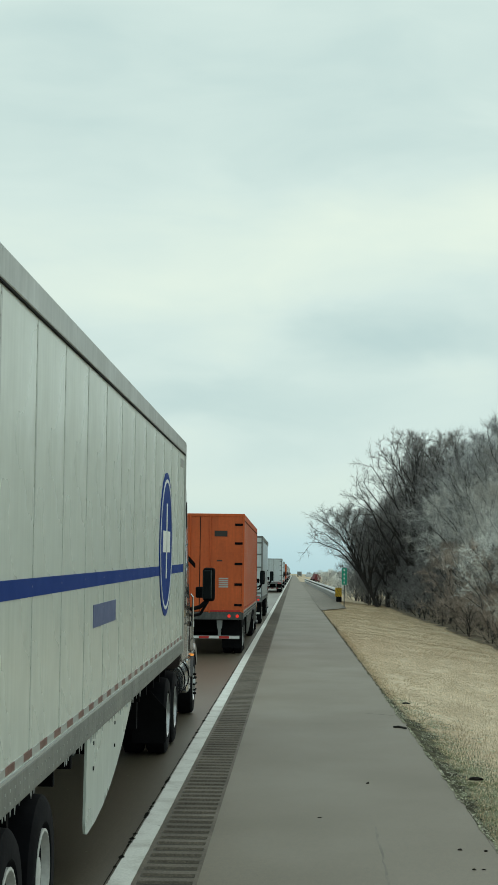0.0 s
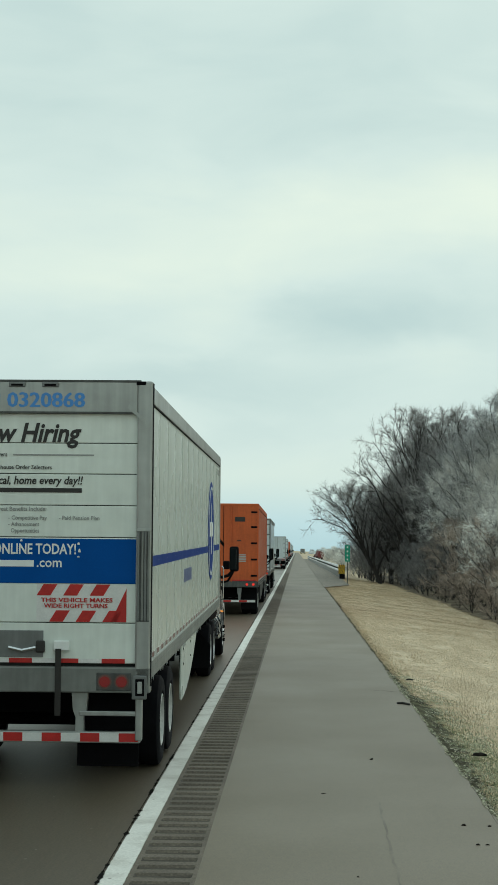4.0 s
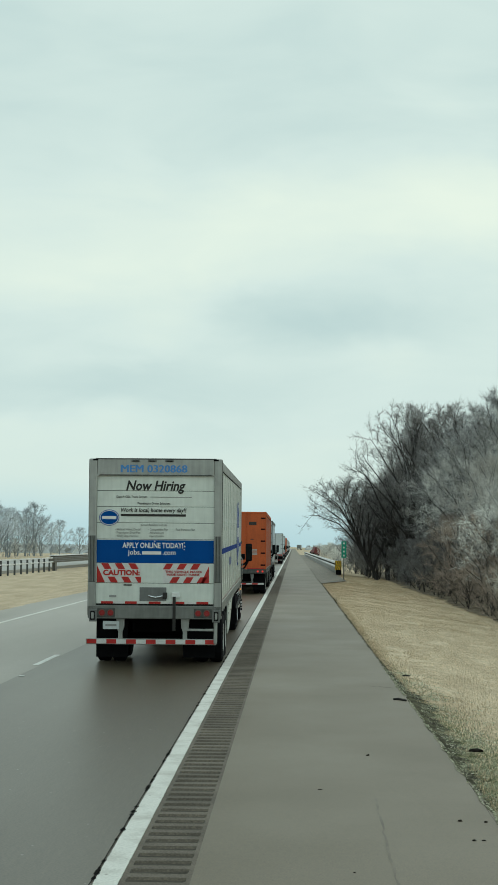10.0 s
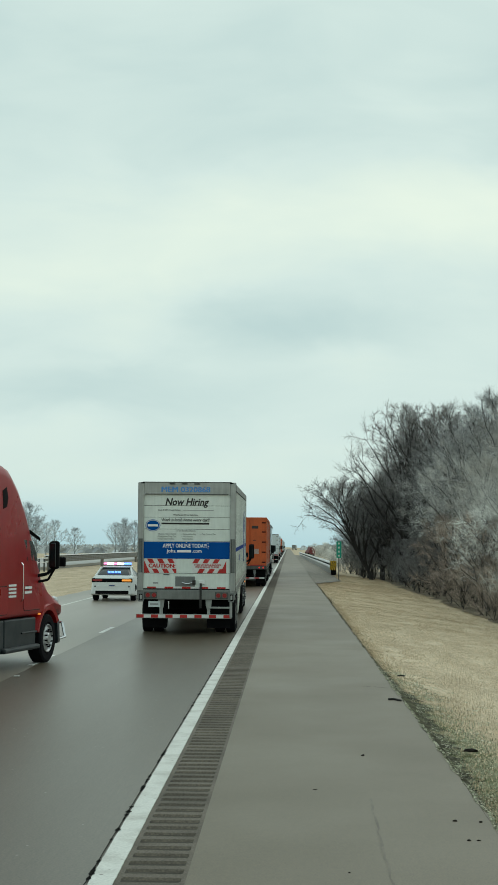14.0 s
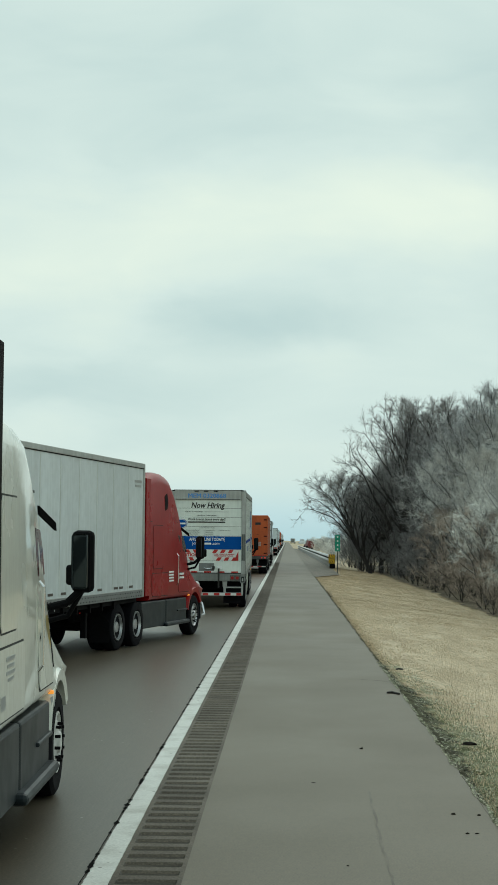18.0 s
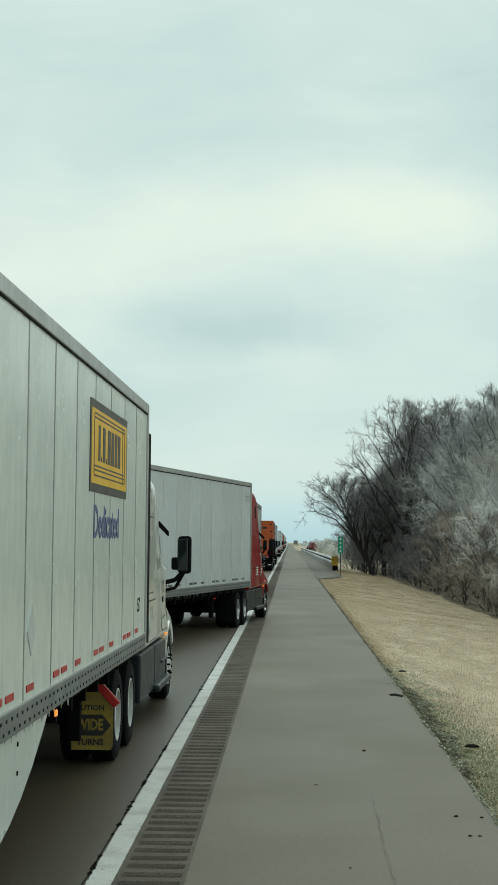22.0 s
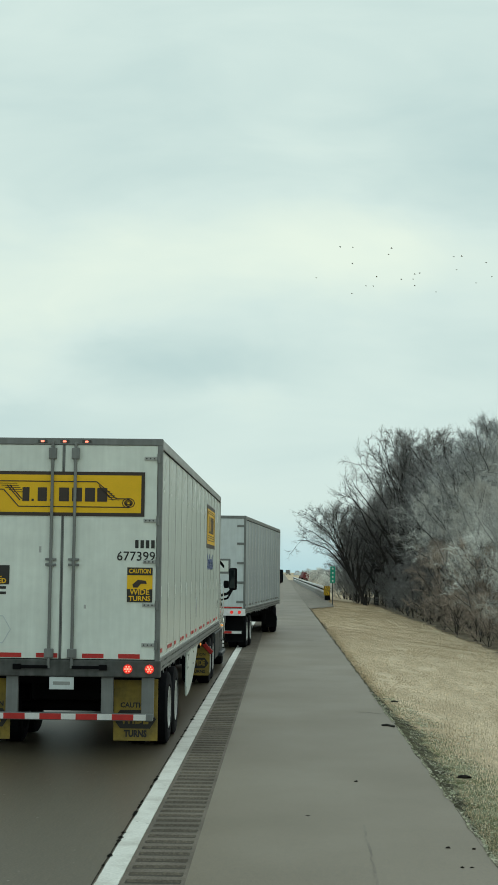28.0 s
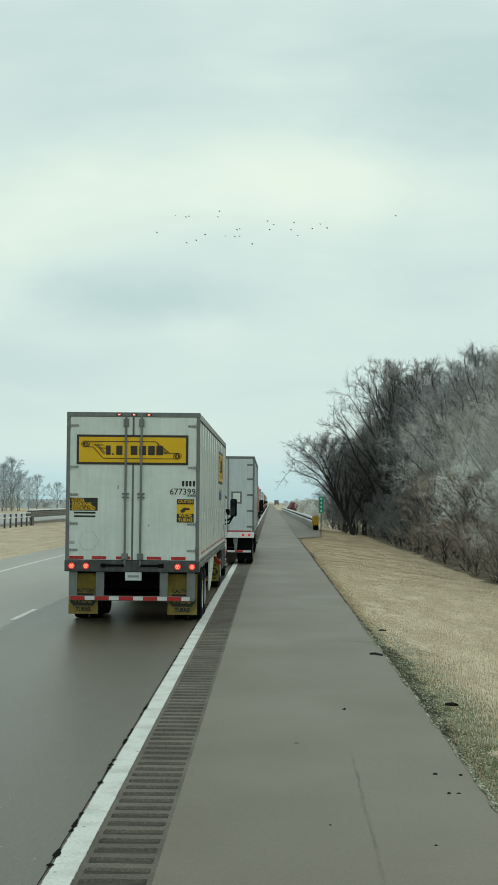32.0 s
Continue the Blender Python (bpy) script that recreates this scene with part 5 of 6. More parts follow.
def rollup_door(t, panel, length):
    """Rear of the food lorry: a wide frame, a roll-up door with job adverts, warning stripes and a lift latch."""
    for s in (-1, 1):
        p = part("rear_frame", box(*sorted((s * 1.165, s * 1.32)), -0.05, 0.10, 1.03, 4.14, 0.02), aluminium, t)
        # ribbed channel let into the lower half of the post
        part("channel", box(*sorted((s * 1.178, s * 1.306)), -0.054, -0.048, 1.70, 2.62), stained_sill, p)
        for x, m in ((1.19, dull_rail), (1.232, worn_rail), (1.262, dull_rail), (1.295, worn_rail)):
            part("rib", box(*sorted((s * (x - 0.011), s * (x + 0.011))), -0.066, -0.05, 1.71, 2.61, 0.005), m, p)
        part("channel_cap", box(*sorted((s * 1.168, s * 1.312)), -0.066, -0.048, 2.61, 2.64, 0.004), aluminium, p)
        part("edge_seal", box(*sorted((s * 1.318, s * 1.326)), -0.03, 0.06, 1.05, 4.12), black_steel, p)
        part("corner_brace", polygon_plate([(s * 1.08, 3.90), (s * 1.25, 3.745), (s * 1.25, 3.70), (s * 1.06, 3.865)], -0.064, 0.012), aluminium, p)
        part("dock_light_box", box(*sorted((s * 1.14, s * 1.29)), -0.07, -0.04, 0.92, 1.16, 0.01), dull_rail, p)
        part("dock_light", box(*sorted((s * 1.195, s * 1.245)), -0.08, -0.07, 0.98, 1.10, 0.01), rivet_grey, p)
        part("light_rim", box(*sorted((s * 1.175, s * 1.265)), -0.074, -0.068, 0.955, 1.125, 0.004), black_steel, p)
        lb = part("lamp_box", box(*sorted((s * 0.78, s * 1.13)), -0.06, 0.0, 1.005, 1.185, 0.008), stained_sill, t)
        for x in (0.865, 1.035):
            l = part("tail_lamp", tube((s * x, -0.045, 1.095), (s * x, -0.072, 1.095), 0.054, n=16), lamp_red, lb)
            part("lamp_ring", lathe([(-0.02, 0.056), (-0.02, 0.072), (0.01, 0.072), (0.01, 0.056)], 16), tape_dull, l, at=pose(s * x, -0.042, 1.095, 0, 0, 90))
        part("mud_flap", box(*sorted((s * 0.55, s * 1.18)), 0.30, 0.315, 0.2, 0.95, 0.004), black_steel, t)
    h = part("header", box(-1.165, 1.165, -0.04, 0.10, 3.81, 4.14, 0.015), aluminium, t)
    part("header_lip", box(-1.165, 1.165, -0.05, -0.04, 3.805, 3.825), stained_sill, h)
    part("roof_bar", box(-1.2, 1.2, -0.045, 0.02, 4.125, 4.15, 0.006), stained_sill, h)
    for x in (-0.40, -0.07, 0.27):
        ml = part("marker_lamp", box(x - 0.085, x + 0.085, -0.06, -0.04, 4.075, 4.125, 0.008), dull_rail, h)
        part("lens", box(x - 0.06, x + 0.06, -0.066, -0.06, 4.085, 4.105, 0.003), black_steel, ml)
    for x in (-1.2, 1.2):
        part("marker_lamp", box(x - 0.05, x + 0.05, -0.06, -0.04, 4.10, 4.135, 0.008), black_steel, h)
    for d in (-0.007, 0.0, 0.007):
        lettering("number", "MEM 0320868", 0.215, ink_light_blue, h, 0, -0.044 - 0.05 * (d + 0.007), 3.935, bold=0.0, span=(-0.69 + d, 0.62 + d))
    part("sill", box(-1.32, 1.32, -0.05, 0.15, 0.98, 1.24, 0.015), worn_rail, t)
    # door slats
    zs = [1.27, 1.68, 2.08, 2.545, 2.87, 3.19, 3.505, 3.81]
    for i, (a, b) in enumerate(zip(zs, zs[1:])):
        part("door_slat", box(-1.165, 1.165, 0.0, 0.04, a + 0.004, b - 0.004, 0.006), white_door, t)
    part("blue_band", box(-1.16, 1.16, -0.004, 0.0, 2.08, 2.53), brand_blue, t)
    y = -0.005
    lettering("lettering", "Now Hiring", 0.27, ink_black, t, 0, y, 3.60, shear=0.25, bold=0.007, span=(-0.59, 0.59))
    lettering("lettering", "Work is local, home every day!!", 0.115, ink_black, t, 0, y, 3.12, shear=0.2, bold=0.002, span=(-0.69, 0.61))
    part("address_bar", box(-0.69, 0.60, -0.005, 0, 3.0, 3.045), ink_black, t)
    part("text_bar", box(-0.11, 0.72, -0.004, 0, 3.375, 3.39), ink_grey, t)
    for words, x0, x1, z, ink in (("Class A CDL Truck Drivers", -0.79, -0.17, 3.385, ink_black), ("Warehouse Order Selectors", -0.37, 0.29, 3.255, ink_black), ("Great Benefits Include:", -0.29, 0.24, 2.83, ink_grey),
                                  ("- Medical, Vision, Dental", -0.80, -0.30, 2.74, ink_grey), ("- Prescription Drug Plan", -0.80, -0.30, 2.675, ink_grey), ("- 401(k) Opportunities", -0.80, -0.34, 2.61, ink_grey),
                                  ("- Competitive Pay", -0.147, 0.247, 2.74, ink_grey), ("- Advancement", -0.147, 0.17, 2.675, ink_grey), ("Opportunities", -0.12, 0.17, 2.61, ink_grey), ("- Paid Pension Plan", 0.37, 0.784, 2.74, ink_grey)):
        lettering("lettering", words, 0.062, ink, t, 0, -0.004, z, bold=0.0004, span=(x0, x1))
    lettering("lettering", "APPLY ONLINE TODAY!", 0.15, ink_white, t, 0, -0.007, 2.42, bold=0.003, span=(-0.65, 0.55))
    lettering("lettering", "jobs.", 0.14, ink_white, t, 0, -0.007, 2.285, bold=0.002, span=(-0.54, -0.28))
    part("web_bar", box(-0.26, 0.12, -0.008, -0.004, 2.245, 2.31), ink_white, t)
    lettering("lettering", ".com", 0.14, ink_white, t, 0, -0.007, 2.285, bold=0.002, span=(0.15, 0.405))
    for x, z, h_ in ((0.575, 2.475, 0.022), (0.585, 2.40, 0.032), (0.575, 2.345, 0.015), (-0.01, 2.505, 0.02)):
        part("frost_spot", lump(x, 0.0, 0.013, 0.006, h_, z * 7), ink_white, t, at=pose(0, -0.010, z))
    oval = lathe([(-0.003, 0.001), (-0.003, 1.0), (0.003, 1.0), (0.003, 0.001)], 28)
    for v in oval.verts:
        v.co = Vector((v.co.y * 0.20, v.co.x, v.co.z * 0.16))
    o = part("emblem", oval, brand_blue, t, "plain blue oval emblem", at=pose(-0.92, -0.004, 2.97))
    part("emblem_bar", box(-0.14, 0.14, -0.005, -0.003, -0.03, 0.03), ink_white, o)
    part("emblem_ring", oval_ring(0.186, 0.146, 0.012, 0.007), ink_white, o)
    # red and white warning stripes on both sides of the latch
    for s, words in ((-1, ("CAUTION:",)), (1, ("THIS VEHICLE MAKES", "WIDE RIGHT TURNS"))):
        x0, x1 = (-1.15, -0.275) if s < 0 else (0.155, 1.07)
        z0, z1 = 1.69, 2.07
        w = part("warning_stripes", box(x0, x1, -0.005, -0.001, z0, z1), tape_white, t, "red and white striped warning panel")
        for i in range(3):
            a = x0 + 0.15 + 0.27 * i if s < 0 else x0 + 0.0 + 0.27 * i
            for zz0, zz1, dx in ((z1 - 0.115, z1, 0.0), (z0, z0 + 0.115, 0.13)):
                k = -1 if s < 0 else 1
                pts = [(a + dx, zz0), (a + dx + 0.14, zz0), (a + dx + 0.14 + k * 0.07, zz1), (a + dx + k * 0.07, zz1)]
                pts = [(min(max(x, x0), x1), z) for x, z in pts]
                if len(set(pts)) == 4:
                    part("stripe", polygon_plate(pts, -0.008, 0.003), tape_red, w)
        corner = x0 if s < 0 else x1
        part("stripe", polygon_plate([(corner, z0), (corner - s * 0.16, z0), (corner, z1 - 0.04)], -0.008, 0.003), tape_red, w)
        if s < 0:
            lettering("lettering", "CAUTION:", 0.145, tape_red, w, 0, -0.010, 1.88, bold=0.006, span=(-1.03, -0.30))
        else:
            lettering("lettering", words[0], 0.06, tape_red, w, 0, -0.010, 1.908, bold=0.0015, span=(0.20, 0.93))
            lettering("lettering", words[1], 0.06, tape_red, w, 0, -0.010, 1.85, bold=0.0015, span=(0.23, 0.88))
    p = part("latch_plate", box(-0.30, 0.23, -0.012, 0, 1.33, 1.60, 0.004), dull_rail, t)
    part("latch_arm", pipe([(-0.12, -0.03, 1.43), (0.02, -0.04, 1.40), (0.16, -0.04, 1.43)], 0.022, 8), chrome, p)
    part("latch_hook", box(0.16, 0.25, -0.05, -0.01, 1.38, 1.5, 0.012), ink_black, p)
    part("latch_block", box(0.34, 0.50, -0.05, 0.0, 1.40, 1.50, 0.01), ink_white, t)
    part("strap", box(0.36, 0.42, -0.06, -0.052, 0.75, 1.42), ink_black, t)
    part("hinge_plate", box(-0.62, -0.46, -0.01, 0, 1.63, 1.655), ink_black, t)
    part("label_plate", box(-0.90, -0.76, -0.008, 0, 1.40, 1.44), ink_grey, t)
    tape(t, -1.06, 1.06, -0.002, 1.275, 1.32, 9)
    rear_bumper(t, -1.36, 1.22, 0.47, 0.585, (-0.68, 0.60), aluminium, 13)
    part("side_bar", box(0.60, 1.22, 0.03, 0.07, 0.74, 0.79, 0.01), aluminium, t)
    part("side_bar", box(1.17, 1.24, 0.0, 0.08, 0.5, 1.0, 0.01), aluminium, t)
    plate(t, -0.86, 0.85)
    # blue side stripe, oval and bars on both sides
    for s in (-1, 1):
        a, b = sorted((s * 1.285, s * 1.289))
        part("side_stripe", box(a, b, 0.1, length - 0.13, 2.245, 2.355), stripe_blue, t)
        ov = lathe([(-0.004, 0.001), (-0.004, 1.0), (0.004, 1.0), (0.004, 0.001)], 32)
        for v in ov.verts:
            v.co = Vector((v.co.x, v.co.y * 1.0, v.co.z * 0.88))
        o = part("side_emblem", ov, stripe_blue, t, "plain blue oval emblem", at=pose(s * 1.290, length - 3.4, 2.62))
        part("emblem_ring", oval_ring(0.92, 0.80, 0.04, 0.009, "y"), ink_white, o)
        part("emblem_bar", box(*sorted((s * 0.003, s * 0.008)), -0.55, 0.55, -0.10, 0.16), ink_white, o)
        part("emblem_bar", box(*sorted((s * 0.003, s * 0.008)), -0.05, 0.08, -0.42, 0.50), ink_white, o)
        part("side_bar_text", box(a, b, length - 10.6, length - 9.0, 1.92, 2.10), ink_navy, t)
        part("number_bar", box(a, b, length - 0.95, length - 0.3, 3.72, 3.83), ink_grey, t)
    part("cooling_unit", box(-0.95, 0.95, length, length + 0.45, 2.2, 3.95, 0.06), ink_white, t)


def tractor(label, paint, skirt=dark_plastic, high=3.98, rim=rim_steel, flaps=None, old=False, group="lorries in the queue", axle=0.0):
    """A sleeper lorry; the origin is on the ground between its two rear axles. high: its roof's height."""
    t = thing("truck_tractor", label, "truck tractor", group)
    w = 1.21
    back = 1.55
    k = high - 2.86
    # cab shell from the sleeper to the foot of the windscreen: (y, height, narrowing at the top, rounding)
    shape = [(0, 2.86 + k * 0.86, 0.02, 0.22), (0.45, 2.86 + k * 0.97, 0.02, 0.24), (0.9, high, 0.02, 0.26), (1.4, 2.86 + k * 0.985, 0.03, 0.28), (1.7, 2.86 + k * 0.93, 0.04, 0.28), (2.2, 2.86 + k * 0.71, 0.07, 0.32),
             (2.7, 2.86 + k * 0.35, 0.10, 0.34), (3.05, 2.86, 0.12, 0.32), (3.4, 2.35, 0.12, 0.28), (3.62, 2.0, 0.12, 0.22)]
    body = part("cab_body", loft([rounded(back + y, w, w - n, 0.98, z, r) for y, z, n, r in shape]), paint, t, smooth=True)

    def skin(y, z):
        """Half width of the shell at y and z, below its rounded top."""
        ys = [c[0] for c in shape]
        top, narrow, r = (np.interp(y - back, ys, [c[i] for c in shape]) for i in (1, 2, 3))
        return w - narrow * min(max((z - 1.09) / (top - r - 1.09), 0), 1)

    def flush(pts, s, proud):
        """A thin panel lying on the cab's side."""
        b = bmesh.new()
        rows = [[b.verts.new((s * (skin(y, z) + d), y, z)) for y, z in pts] for d in (-0.02, proud)]
        b.faces.new(rows[0])
        b.faces.new(rows[1][::-1])
        for i in range(len(pts)):
            b.faces.new((rows[0][i - 1], rows[0][i], rows[1][i], rows[1][i - 1]))
        return b

    def quad(y0, y1, z0, z1):
        c = 0.05
        return [(y0 + c, z0), (y1 - c, z0), (y1, z0 + c), (y1, z1 - c), (y1 - c, z1), (y0 + c, z1), (y0, z1 - c), (y0, z0 + c)]
    # side line, hatch, door, window on each side
    for s in (-1, 1):
        part("trim_line", flush([(back, 2.80), (back + 2.5, 2.80), (back + 2.5, 2.82), (back, 2.82)], s, 0.006), seam_dark, body)
        part("door", flush(quad(back + 2.38, back + 3.34, 1.12, 2.04), s, 0.010), paint, t)
        part("side_window", flush([(back + 2.45, 2.08), (back + 3.46, 2.08), (back + 3.32, 2.30), (back + 3.12, 2.48), (back + 2.45, 2.50)], s, 0.008), glass_dark, t)
        for c in ((0.3, 1.1, 1.72, 2.72), (0.2, 1.5, 1.08, 1.6), (2.38, 3.34, 1.12, 2.04)):
            part("seam", flush(quad(back + c[0] - 0.016, back + c[1] + 0.016, c[2] - 0.016, c[3] + 0.016), s, 0.003), seam_dark, t)
        part("hatch", flush(quad(back + 0.3, back + 1.1, 1.72, 2.72), s, 0.008), paint, t)
        part("baggage_door", flush(quad(back + 0.2, back + 1.5, 1.08, 1.6), s, 0.010), paint, t)
        part("door_handle", flush(quad(back + 2.5, back + 2.68, 1.52, 1.60), s, 0.03), black_steel, t)
        if paint is white_cab:
            part("permit_sticker", flush(quad(back + 3.0, back + 3.3, 1.42, 1.72), s, 0.014), flap_yellow, t)
            for z0, z1, y0, y1 in ((1.50, 1.53, 0.55, 0.95), (1.45, 1.475, 0.6, 0.92), (1.40, 1.425, 0.55, 0.95), (1.35, 1.375, 0.62, 0.9), (1.16, 1.26, 0.3, 0.5)):
                part("text_bar", flush([(back + y0, z0), (back + y1, z0), (back + y1, z1), (back + y0, z1)], s, 0.013), ink_grey, t)
            part("hood_vent", flush([(back + 3.36, 1.30), (back + 3.42, 1.24), (back + 3.46, 1.40), (back + 3.42, 1.58), (back + 3.36, 1.52)], s, 0.012), black_steel, t)
            for i in range(7):
                part("icicle", tube((s * 1.2, 4.82 + i * 0.05, 0.975), (s * 1.2, 4.82 + i * 0.05, 0.93 - 0.03 * (i % 3)), 0.008, 0.002, 5), lens_clear, t)
        hd = part("grab_handle", pipe([(s * (w + 0.01), back + 2.2, 1.3), (s * (w + 0.05), back + 2.2, 1.35), (s * (w + 0.05), back + 2.2, 2.0), (s * (w + 0.01), back + 2.2, 2.05)], 0.014, 7), chrome, t)
        if high > 3.8:
            part("side_vent", flush([(back + 1.25, 3.08), (back + 1.45, 3.12), (back + 1.52, 3.3), (back + 1.42, 3.5), (back + 1.2, 3.42)], s, 0.006), black_steel, t)
        # mirror on two arms
        mx = s * (w + 0.24)
        m = part("mirror", box(-0.108, 0.108, -0.06, 0.06, -0.285, 0.285, 0.05), black_steel, t, "tall black wing mirror", at=pose(mx, back + 3.48, 2.20, 0, 0, -24 * s))
        part("mirror_glass", box(-0.083, 0.083, -0.066, -0.058, -0.25, 0.25, 0.02), mirror_glass, m)
        part("mirror_arm", pipe([(s * (w - 0.06), back + 3.35, 1.78), (s * (w + 0.1), back + 3.44, 1.82), (mx, back + 3.5, 1.96)], 0.035, 8), black_steel, t)
        part("mirror_arm", pipe([(s * (w - 0.06), back + 3.4, 1.66), (s * (w + 0.1), back + 3.5, 1.70), (mx, back + 3.52, 1.95)], 0.025, 8), black_steel, t)
        part("hood_mirror", box(s * (w + 0.02) - 0.07, s * (w + 0.02) + 0.07, back + 4.55, back + 4.65, 1.95, 2.15, 0.03), black_steel, t)
        part("wind_deflector", loft([[(s * (w - 0.12), back + 2.95, 2.70), (s * (w - 0.12), back + 2.99, 2.62), (s * (w - 0.10), back + 2.99, 2.62), (s * (w - 0.10), back + 2.95, 2.70)], [(s * (w + 0.00), back + 3.2, 2.55), (s * (w + 0.00), back + 3.24, 2.48), (s * (w + 0.02), back + 3.24, 2.48), (s * (w + 0.02), back + 3.2, 2.55)]]), black_steel, t)
        # skirts, steps, fuel tank
        if old:
            part("fuel_tank", tube((s * 0.93, back + 0.6, 0.75), (s * 0.93, back + 2.3, 0.75), 0.3, n=20), chrome, t, "chrome fuel tank", smooth=True)
            for y in (back + 0.9, back + 1.9):
                part("tank_strap", lathe([(-0.03, 0.305), (-0.03, 0.312), (0.03, 0.312), (0.03, 0.305)], 20), black_steel, t, at=pose(s * 0.93, y, 0.75, 0, 0, 90))
            part("step_box", box(*sorted((s * 0.7, s * 1.18)), back + 2.45, back + 3.1, 0.45, 1.0, 0.03), chrome, t)
            part("exhaust_stack", tube((s * 1.05, back - 0.2, 1.1), (s * 1.05, back - 0.2, 3.9), 0.075, n=14), chrome, t, "chrome exhaust stack", smooth=True)
        else:
            part("side_fairing", box(*sorted((s * 1.0, s * (w - 0.005))), 0.98, back + 1.35, 0.36, 0.97, 0.03), skirt, t)
            part("side_fairing", box(*sorted((s * 1.0, s * (w + 0.0))), back + 1.37, back + 3.1, 0.40, 0.97, 0.03), skirt, t)
            part("step", box(*sorted((s * 0.9, s * (w + 0.03))), back + 2.25, back + 3.12, 0.66, 0.70, 0.015), skirt, t)
            part("step", box(*sorted((s * 0.9, s * (w + 0.09))), back + 1.2, back + 3.15, 0.34, 0.44, 0.04), skirt, t)
            part("cab_extender", box(*sorted((s * (w - 0.05), s * (w + (0.035 if paint is white_cab else 0.01)))), back - 0.32, back + 0.02, 1.1, 3.8, 0.012), black_steel if paint is white_cab else paint, t)
        for y in (axle - 0.66, axle + 0.66):
            add_wheel(t, s * 1.08, y, 0.5, 0.27, rim, True)
        add_wheel(t, s * 1.04, 5.45, 0.5, 0.3, rim, False)
        # front wing arch
        arch = bmesh.new()
        n = 10
        prof = [(radians(14 + 136 * i / n)) for i in range(n + 1)]
        rows = [[arch.verts.new((x, 5.45 - r * math.cos(a), 0.5 + r * math.sin(a))) for a in prof] for x, r in ((s * 0.8, 0.58), (s * 1.2, 0.58), (s * 1.21, 0.68), (s * 1.08, 0.74), (s * 0.8, 0.78))]
        for a, c in zip(rows, rows[1:]):
            for i in range(n):
                arch.faces.new((a[i], a[i + 1], c[i + 1], c[i]))
        part("front_wing", arch, paint, t, smooth=True)
        part("headlight", box(*sorted((s * 0.74, s * 1.03)), 6.30, 6.58, 1.08, 1.32, 0.08), lens_clear, t)
        part("turn_lamp", box(*sorted((s * 1.16, s * 1.215)), 4.86, 4.92, 1.0, 1.035, 0.01), lamp_amber, t)
        fl = part("mud_flap", polygon_plate([(s * 0.80, 0.2), (s * 1.22, 0.2), (s * 1.24, 0.24), (s * 1.24, 0.64), (s * 1.02, 0.88), (s * 0.80, 0.88)], axle - 1.36, 0.015), flaps or black_steel, t)
        if flaps:
            part("arrow", polygon_plate([(s * 1.01 + x, z) for x, z in ((-0.20, 0.50), (-0.16, 0.57), (0.12, 0.57), (0.21, 0.46), (0.12, 0.35), (-0.16, 0.35), (-0.20, 0.42))], axle - 1.366, 0.005), ink_black, fl)
            lettering("lettering", "WIDE", 0.16, flap_yellow, fl, 0, axle - 1.369, 0.46, bold=0.006, span=(s * 1.01 - 0.16, s * 1.01 + 0.13))
            lettering("lettering", "TURNS", 0.09, ink_black, fl, s * 1.0, axle - 1.363, 0.28, bold=0.003)
            lettering("lettering", "CAUTION", 0.08, ink_black, fl, s * 0.97, axle - 1.363, 0.64, bold=0.002)
            part("flap_bracket", box(-0.20, 0.20, -0.02, 0.02, -0.045, 0.045, 0.01), tape_red, fl, at=pose(s * 1.15, axle - 1.38, 0.82, 0, 47 * s, 0))
            part("flap_bulb", box(s * 0.56 - 0.03, s * 0.56 + 0.03, axle - 1.42, axle - 1.37, 1.05, 1.11, 0.01), lamp_amber, fl)
    hood = [rounded(back + 3.3, w - 0.04, w - 0.14, 1.04, 2.03, 0.2), rounded(back + 3.8, w - 0.03, w - 0.18, 1.06, 1.93, 0.26), rounded(back + 4.3, w - 0.03, w - 0.24, 1.08, 1.78, 0.32),
            rounded(6.3, w - 0.05, w - 0.30, 1.0, 1.56, 0.34), rounded(6.62, w - 0.16, w - 0.4, 0.9, 1.30, 0.24), rounded(6.75, w - 0.35, w - 0.6, 0.85, 1.05, 0.08)]
    part("hood", loft(hood), paint, t, smooth=True)
    part("windscreen", loft([[(-0.98, back + 3.70, 2.06), (0.98, back + 3.70, 2.06), (0.98, back + 3.66, 2.06), (-0.98, back + 3.66, 2.06)],
                             [(-0.9, back + 3.22, 2.82), (0.9, back + 3.22, 2.82), (0.9, back + 3.18, 2.82), (-0.9, back + 3.18, 2.82)]]), glass_dark, t)
    part("front_bumper", loft([rounded(6.2, 1.14, 1.12, 0.35, 0.9, 0.1), rounded(6.5, 1.08, 1.06, 0.35, 0.9, 0.1), rounded(6.78, 0.85, 0.83, 0.37, 0.88, 0.1)]), dark_plastic if not old else chrome, t, smooth=True)
    if paint is red_cab:
        part("bumper_guard", pipe([(-1.02, 6.5, 0.42), (-1.05, 6.9, 0.45), (-0.95, 7.0, 0.75), (0.95, 7.0, 0.75), (1.05, 6.9, 0.45), (1.02, 6.5, 0.42)], 0.03, 8), chrome, t, "chrome bumper guard", smooth=True)
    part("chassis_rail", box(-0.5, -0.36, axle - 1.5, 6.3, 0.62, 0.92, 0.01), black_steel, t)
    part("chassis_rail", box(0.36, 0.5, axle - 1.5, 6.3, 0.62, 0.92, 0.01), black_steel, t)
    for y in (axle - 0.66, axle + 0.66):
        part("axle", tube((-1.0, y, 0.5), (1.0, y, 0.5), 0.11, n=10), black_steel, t)
